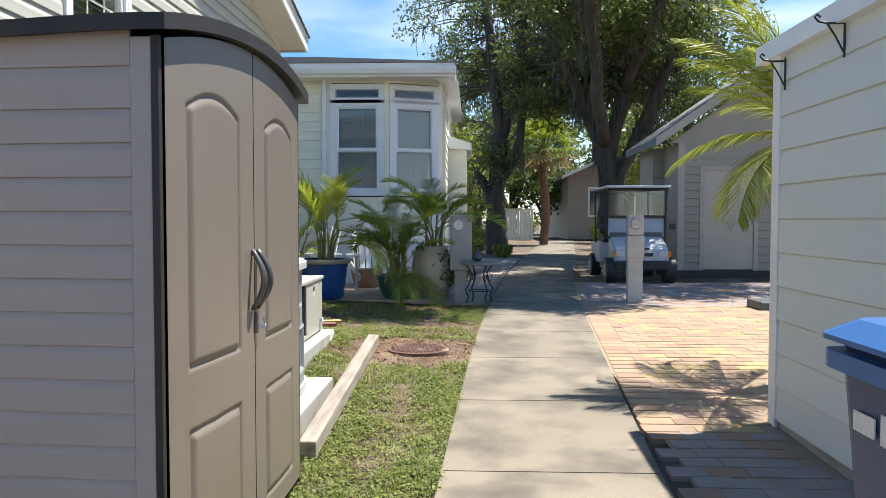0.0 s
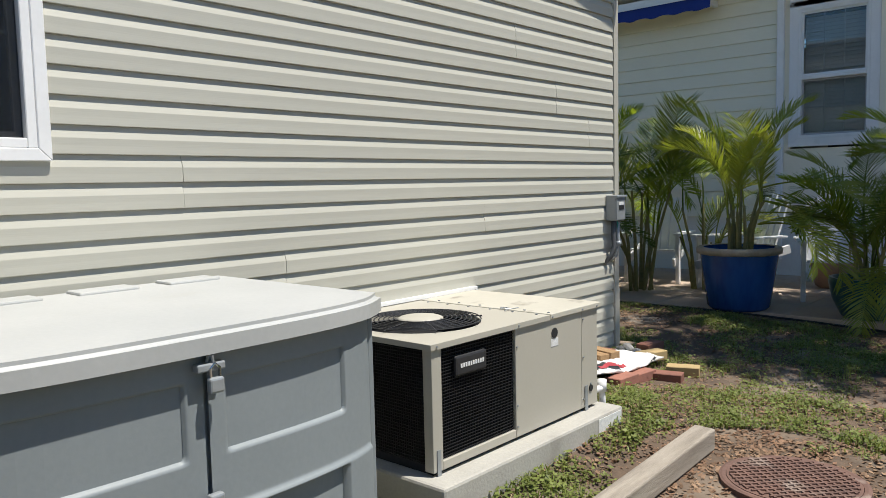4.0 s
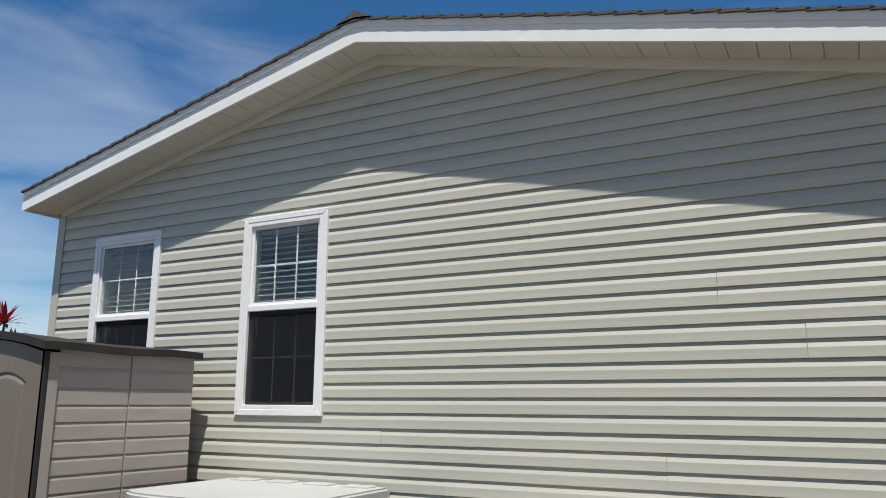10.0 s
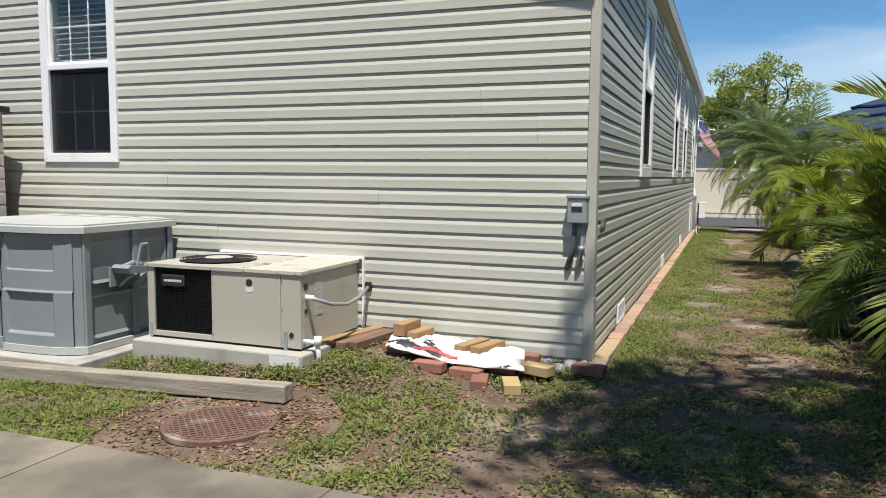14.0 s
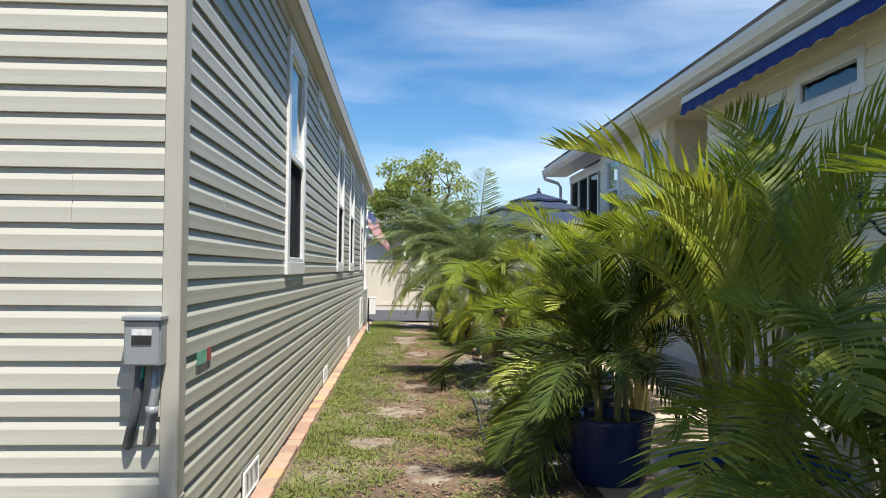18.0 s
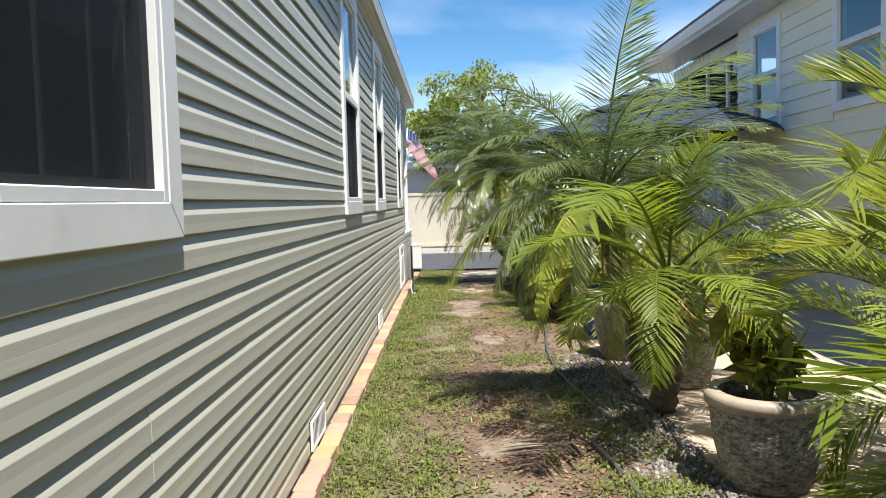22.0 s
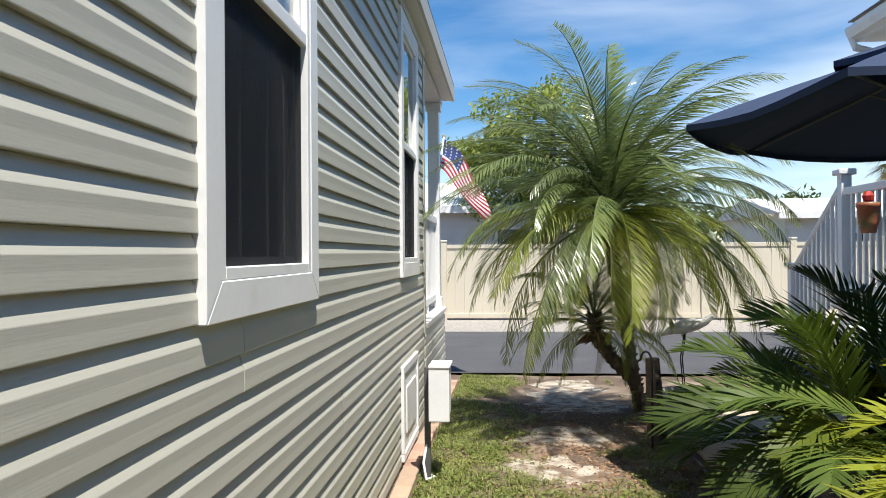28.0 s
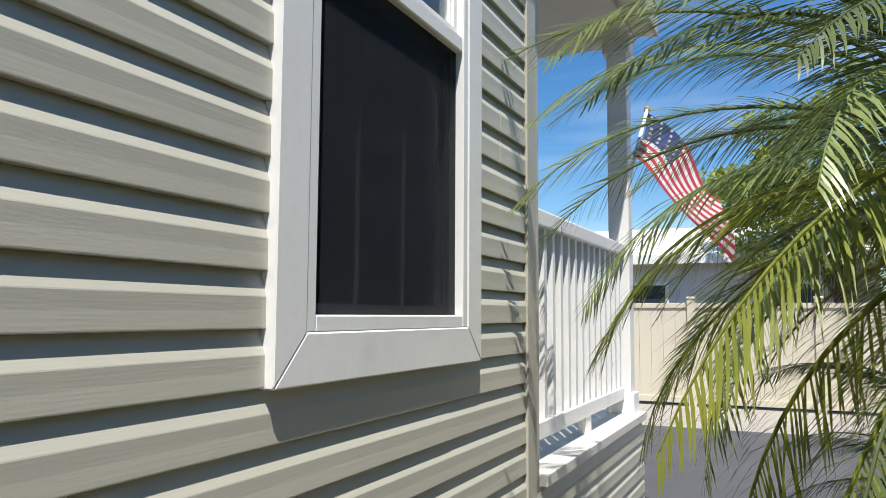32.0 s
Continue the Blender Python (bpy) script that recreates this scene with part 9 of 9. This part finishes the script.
for j in range(rows):
    y = 3.0 + 0.15 * j
    left = walk_edge(y)[1] + 0.02
    if 4.5 < y < 10.6:
        piece("border_paver", rg.choice(BORDER), drive, pose(left + 0.11, y, zg(left, y) + 0.022))
    x = left + (0.32 if 4.5 < y < 10.6 else 0.12) + (0.1 if j % 2 else 0)
    end = 1.8 if y < 5.0 else 1.92 if y < 6.0 else 6.2
    while x < end:
        # outside the sunny stretch most pavers take the shade-coloured copy
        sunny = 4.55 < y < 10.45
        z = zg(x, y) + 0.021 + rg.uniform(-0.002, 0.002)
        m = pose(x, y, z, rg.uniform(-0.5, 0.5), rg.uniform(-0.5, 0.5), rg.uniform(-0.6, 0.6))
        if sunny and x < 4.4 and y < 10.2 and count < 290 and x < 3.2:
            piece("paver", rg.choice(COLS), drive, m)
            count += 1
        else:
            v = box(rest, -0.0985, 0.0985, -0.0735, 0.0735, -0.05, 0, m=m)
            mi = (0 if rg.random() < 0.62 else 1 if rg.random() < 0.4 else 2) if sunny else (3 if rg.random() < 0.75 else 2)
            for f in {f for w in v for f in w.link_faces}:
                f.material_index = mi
        x += 0.2
part("paver_field", rest, [M_PAVER, M_PAVER_YEL, M_PAVER_RED, M_PAVER_SHADE], drive, kind="stuff")
# paving left of the walk, the oak's shade put into its colour
lp = thing("brick_paving", (0.2, 15, 0.1), "shaded brown brick paving beside the walk", "paving", kind="structure")
bm = bmesh.new()
for j in range(85):
    y = 10.75 + 0.15 * j
    right = walk_edge(y)[0] - 0.03
    x = right - 0.1 - (0.1 if j % 2 else 0)
    while x > -0.38:
        box(bm, -0.098, 0.098, -0.073, 0.073, -0.05, 0, m=pose(x, y, zg(x, y) + 0.02 + rg.uniform(-0.002, 0.002), 0, 0, rg.uniform(-0.6, 0.6)))
        x -= 0.2
part("brick_field", bm, M_PAVER_SHADE, lp, kind="stuff")


def blades(name, spots, hmin, hmax, width, mat, label, seed):
    """Grass as one object: each blade a bent strip of two quads."""
    rng = np.random.RandomState(seed)
    p = np.array(spots, dtype=np.float64)
    n = len(p)
    a = rng.rand(n) * 6.283
    h = (hmin + (hmax - hmin) * rng.rand(n) ** 1.6) * p[:, 3]
    lean = 0.25 + 1.0 * rng.rand(n)
    d = np.stack([np.cos(a), np.sin(a), np.zeros(n)], 1)
    s = np.stack([-np.sin(a), np.cos(a), np.zeros(n)], 1) * (width * (0.6 + 0.7 * rng.rand(n)))[:, None]
    up = np.array([0, 0, 1.0])
    base = p[:, :3]
    mid = base + up * (h * 0.6)[:, None] + d * (h * 0.25 * lean)[:, None]
    tip = base + up * (h * (1.0 - 0.25 * lean))[:, None] + d * (h * 0.85 * lean)[:, None]
    verts = np.stack([base - s, base + s, mid + s * 0.9, mid - s * 0.9, tip], 1).reshape(-1, 3)
    i = np.arange(n) * 5
    idx = np.stack([i, i + 1, i + 2, i + 3, i + 3, i + 2, i + 4], 1).astype(np.int32).ravel()
    starts = np.stack([np.arange(n) * 7, np.arange(n) * 7 + 4], 1).astype(np.int32).ravel()
    me = bpy.data.meshes.new(name)
    me.vertices.add(len(verts))
    me.vertices.foreach_set("co", verts.astype(np.float32).ravel())
    me.loops.add(len(idx))
    me.loops.foreach_set("vertex_index", idx)
    me.polygons.add(2 * n)
    me.polygons.foreach_set("loop_start", starts)
    me.update()
    me.materials.append(mat)
    return tagged(new(name, me), label, "grass", kind="stuff")


M_GRASS = material("grass_blade", (0.12, 0.168, 0.032), (0.225, 0.248, 0.072), 1.5, 0.5, 0.0, 6, island=0.32, spec=0.3, trans=0.3)
M_STRAW = material("dry_grass", (0.40, 0.33, 0.17), (0.28, 0.21, 0.11), 2, 0.7, 0.0, 6, island=0.3, trans=0.2)
M_WEED = material("clover_leaf", (0.12, 0.155, 0.036), (0.20, 0.225, 0.058), 2, 0.5, 0.0, 6, island=0.3, trans=0.25)
M_LITTER = material("dead_leaf", (0.175, 0.095, 0.055), (0.255, 0.165, 0.10), 6, 0.8, 0.0, 12, island=0.4, trans=0.1)


PATCHES = ((-16.9, 9.95, 0.55), (-15.6, 9.75, 0.45), (-14.6, 9.60, 0.42), (-13.2, 9.52, 0.34), (-12.4, 9.50, 0.36), (-10.7, 9.70, 0.24), (-7.6, 9.62, 0.2), (-6.2, 9.42, 0.30), (-5.0, 9.2, 0.2), (-4.1, 9.6, 0.26), (-2.6, 9.75, 0.30), (-0.95, 9.35, 0.25), (-18.2, 9.95, 0.55), (-17.6, 9.75, 0.4))


def lawn_weight(x, y):
    """How thick the grass stands; 0 is bare."""
    n = 0.36 + 0.55 * noise.noise(Vector((x * 0.9, y * 0.9, 7))) + 0.65 * noise.noise(Vector((x * 3.1, y * 3.1, 2))) + 0.35 * noise.noise(Vector((x * 8.3, y * 8.3, 5)))
    if x > -2.15:
        left = walk_edge(y)[0]
        if x > left + 0.02 or y < 1.0 or y > 10.42:
            return 0.0
        if y < 8.3 and x < -1.0 and (x < -2.15 or y < 5.6):
            return 0.0
        if -2.19 < x < -1.28 and 5.72 < y < 7.04:
            return 0.0
        if (x + 0.52) ** 2 + (y - 7.02) ** 2 < 0.075:
            return 0.0
        ring_ = math.hypot(x + 0.52, y - 7.02)
        w = n * 1.25 - (0.75 if ring_ < 0.62 else 0.0) + 0.12 + 0.22 * (1 - ease(6.0, 7.0, y))
        if y > 8.6:
            w -= 0.10
        return max(0.0, min(1.0, w))
    if x < -18.8 or y < YN + 0.15 or y > 10.46:
        return 0.0
    w = n * 1.15
    w += 0.45 * (1 - ease(0.1, 0.7, y - YN)) + (0.15 if x < -14 else 0)
    q = y - YN + 0.35 * noise.noise(Vector((x * 0.6, 3, 1)))
    w -= (0.16 + 0.16 * ease(4.5, 6.0, -x) * (1 - ease(10.5, 12.0, -x)) + 0.3 * noise.noise(Vector((x * 0.5, 9, 4)))) * ease(0.7, 1.0, q) * (1 - ease(1.15, 1.6, q))
    w -= 0.22 * ease(1.45, 1.8, q)
    w -= 0.45 * ease(13.5, 15.0, -x) * ease(0.7, 1.1, y - YN)
    for cx, cy, r in PATCHES:
        w -= 0.5 * (1 - ease(0.5 * r, 1.3 * r, math.hypot((x - cx) / 1.3, y - cy)))
    return max(0.0, min(1.0, w))


def scatter(n, x0, x1, y0, y1, seed, power=1.0, floor_=0.0):
    rnd = random.Random(seed)
    out = []
    for _ in range(n):
        x, y = rnd.uniform(x0, x1), rnd.uniform(y0, y1)
        w = lawn_weight(x, y)
        if w > floor_ and rnd.random() < w ** power:
            out.append((x, y, rough(x, y) - 0.004, 0.55 + 0.6 * w))
    return out


blades("lawn_grass", scatter(130000, -2.2, 0.4, 1.0, 10.45, 1, 1.3, 0.12), 0.02, 0.062, 0.0026, M_GRASS, "thick patchy green lawn beside the sidewalk", 1)
blades("yard_grass", scatter(165000, -18.8, -2.15, 8.72, 10.5, 2, 1.4, 0.12), 0.02, 0.06, 0.0026, M_GRASS, "thin patchy grass along the side yard", 2)
blades("dry_grass", scatter(90000, -18.8, 0.4, 3.0, 10.5, 3, 0.4, 0.02), 0.015, 0.055, 0.0022, M_STRAW, "scattered dry straw in the grass", 3)


def flat_leaves(name, spots, size, mat, label, category, seed, lift=0.006, tilt=0.35, narrow=0.6):
    rng = np.random.RandomState(seed)
    p = np.array([q[:3] for q in spots])
    n = len(p)
    p[:, 2] += lift + 0.02 * rng.rand(n) * (lift > 0.01)
    a = rng.rand(n) * 6.283
    u = np.stack([np.cos(a), np.sin(a), rng.normal(size=n) * tilt], 1)
    v = np.stack([-np.sin(a), np.cos(a), rng.normal(size=n) * tilt], 1)
    s = size * (0.5 + rng.rand(n))[:, None]
    verts = np.stack([p - u * s, p + v * s * narrow, p + u * s, p - v * s * narrow], 1).reshape(-1, 3)
    verts[:, 2] = np.maximum(verts[:, 2], np.repeat(p[:, 2], 4) - 0.002)
    me = bpy.data.meshes.new(name)
    me.vertices.add(4 * n)
    me.vertices.foreach_set("co", verts.astype(np.float32).ravel())
    me.loops.add(4 * n)
    me.loops.foreach_set("vertex_index", np.arange(4 * n, dtype=np.int32))
    me.polygons.add(n)
    me.polygons.foreach_set("loop_start", np.arange(0, 4 * n, 4, dtype=np.int32))
    me.update()
    me.materials.append(mat)
    return tagged(new(name, me), label, category, kind="stuff")


flat_leaves("lawn_weeds", scatter(150000, -2.2, 0.4, 2.0, 10.45, 5, 1.3, 0.08) + scatter(120000, -18.8, -2.15, 8.72, 10.5, 6, 0.8, 0.04), 0.0105, M_WEED, "low clover and broad weeds in the grass", "weeds", 7, 0.016, 0.3)


def litter_spots(n, x0, x1, y0, y1, seed, keep):
    rnd = random.Random(seed)
    out = []
    while len(out) < n:
        x, y = rnd.uniform(x0, x1), rnd.uniform(y0, y1)
        if rnd.random() < keep(x, y):
            out.append((x, y, rough(x, y), 1))
    return out


flat_leaves("leaf_litter", litter_spots(15000, -2.0, 0.2, 6.3, 10.4, 8, lambda x, y: 0.0 if x > walk_edge(y)[0] else 0.18 + 0.9 * max(0.0, 1 - math.hypot(x + 0.75, (y - 7.25) * 0.8) / 1.0) + 0.35 * ease(8.7, 9.6, y)) + litter_spots(32000, -17, -2.2, 8.9, 10.6, 9, lambda x, y: 0.5 * ease(9.2, 10.3, y) + 0.10 + 0.7 * max(0.0, 1 - abs(y - 9.75) / 0.55) * (0.35 + 0.65 * (math.sin(x * 2.1 + 0.7) > -0.2))), 0.0125, M_LITTER, "dry brown leaves and bark on the soil", "leaves", 10, 0.004, 0.35)
M_PEBBLE = material("grey_pebble", (0.30, 0.29, 0.28), (0.12, 0.115, 0.11), 3, 0.8, 0.2, 40, island=0.45)


def pebble_bed(name, spots, size, label):
    bm = bmesh.new()
    rnd = random.Random(3)
    for x, y, z, _ in spots:
        r = size * rnd.uniform(0.6, 1.3)
        m = pose(x, y, z + r * 0.3, rnd.uniform(0, 90), rnd.uniform(0, 90), rnd.uniform(0, 360))
        v = [bm.verts.new(m @ Vector(q)) for q in ((r, 0, 0), (-r, 0, 0), (0, r * 0.8, 0), (0, -r * 0.8, 0), (0, 0, r * 0.6), (0, 0, -r * 0.6))]
        for f in ((0, 2, 4), (2, 1, 4), (1, 3, 4), (3, 0, 4), (2, 0, 5), (1, 2, 5), (3, 1, 5), (0, 3, 5)):
            bm.faces.new([v[i] for i in f])
    ob = new(name, mesh_of(name, bm, M_PEBBLE))
    return tagged(ob, label, "pebbles", kind="stuff")


pebble_bed("pebble_bed", litter_spots(3800, -9.9, -4.2, 10.12, 10.62, 12, lambda x, y: ease(10.05, 10.4, y)), 0.016, "grey pebble bed under the potted palms")
pebble_bed("gravel_bed", litter_spots(900, 1.88, 2.5, 5.2, 6.0, 13, lambda x, y: 1.0), 0.022, "small grey gravel bed at the shed corner")

# pale sand showing through the turf
M_SANDSOIL = material("sandy_worn_soil", (0.285, 0.245, 0.19), (0.19, 0.155, 0.118), 9, 0.95, 0.6, 70, stain=(0.14, 0.10, 0.07), stain_scale=7, stain_at=(0.46, 0.62))
M_SAND = material("pale_sand", (0.42, 0.38, 0.315), (0.30, 0.26, 0.205), 9, 0.95, 0.6, 70, stain=(0.14, 0.10, 0.07), stain_scale=7, stain_at=(0.46, 0.62))
for i, (cx, cy, r) in enumerate(PATCHES):
    bm = bmesh.new()
    rows_ = [[bm.verts.new((cx, cy, rough(cx, cy) + 0.006))]]
    for j in range(1, 5):
        ring_ = []
        for k in range(28):
            a = 2 * math.pi * k / 28
            q = r * j / 4 * (0.75 + 0.5 * noise.noise(Vector((1.6 * math.cos(a), 1.6 * math.sin(a), i * 3.1))) + 0.15 * noise.noise(Vector((5 * math.cos(a), 5 * math.sin(a), i))))
            px, py = cx + 1.3 * q * math.cos(a), cy + q * math.sin(a)
            ring_.append(bm.verts.new((px, py, rough(px, py) + (0.006 if j < 4 else -0.004))))
        rows_.append(ring_)
    for k in range(28):
        bm.faces.new((rows_[0][0], rows_[1][k], rows_[1][(k + 1) % 28]))
        for j in range(1, 4):
            bm.faces.new((rows_[j][k], rows_[j + 1][k], rows_[j + 1][(k + 1) % 28], rows_[j][(k + 1) % 28]))
    bmesh.ops.recalc_face_normals(bm, faces=bm.faces)
    structure("sand_patch_%d" % (i + 1), bm, M_SAND if cx < -14 else M_SANDSOIL, "bare pale sand patch in the thin grass", "ground", smooth=True)

# rotten post by the date palm and an irrigation hose along the yard
post = thing("wooden_stump", (-15.36, 10.36, 0.15), "split weathered wooden post stub", "stump")
part("stub", tubem([(-15.36, 10.37, 0.1), (-15.35, 10.35, 0.4), (-15.34, 10.33, 0.79)], [0.075, 0.066, 0.05], 9), M_TRUNK, post)
hose = thing("garden_hose", (-8, 10.1, 0.2), "thin dark irrigation hose lying in the grass", "hose")
part("tube", tubem([(-3.2 - 0.4 * k, 10.22 - 0.10 * math.sin(k * 0.5) - 0.02 * k * (k < 12), zg(-3.2 - 0.4 * k, 10.1) + 0.012) for k in range(24)], 0.009, 6), M_DARKGREY, hose)


def bird_ornament():
    x, y, z = -15.94, 10.69, 0.93
    root = thing("garden_bird_ornament", (x, y, 0.12), "white wading bird ornament on thin dark legs", "ornament")
    part("body", tubem([(x - 0.02, y - 0.17, z - 0.035), (x - 0.01, y - 0.10, z), (x, y, z + 0.03), (x + 0.01, y + 0.10, z + 0.055), (x + 0.015, y + 0.17, z + 0.075), (x + 0.02, y + 0.22, z + 0.12)], [0.012, 0.035, 0.06, 0.05, 0.03, 0.018], 12), M_WHITE, root, smooth=True)
    for q in (-0.02, 0.02):
        part("leg", tubem([(x + q, y + 0.01, z - 0.02), (x + q * 1.6, y - 0.02, z - 0.22), (x + q * 2.2, y + 0.03, 0.10)], 0.006, 6), M_BLACK, root)


bird_ornament()
hook = thing("shepherd_hook", (-15.2, 10.26, 0.12), "short black iron garden hook in the soil", "garden hook")
part("rod", tubem([(-15.2, 10.30, 0.10), (-15.2, 10.30, 0.70)] + [(-15.2, 10.26 + 0.04 * math.cos(k * 0.5), 0.78 + 0.08 * math.sin(k * 0.5)) for k in range(7)], 0.008, 6), M_BLACK, hook, smooth=True)
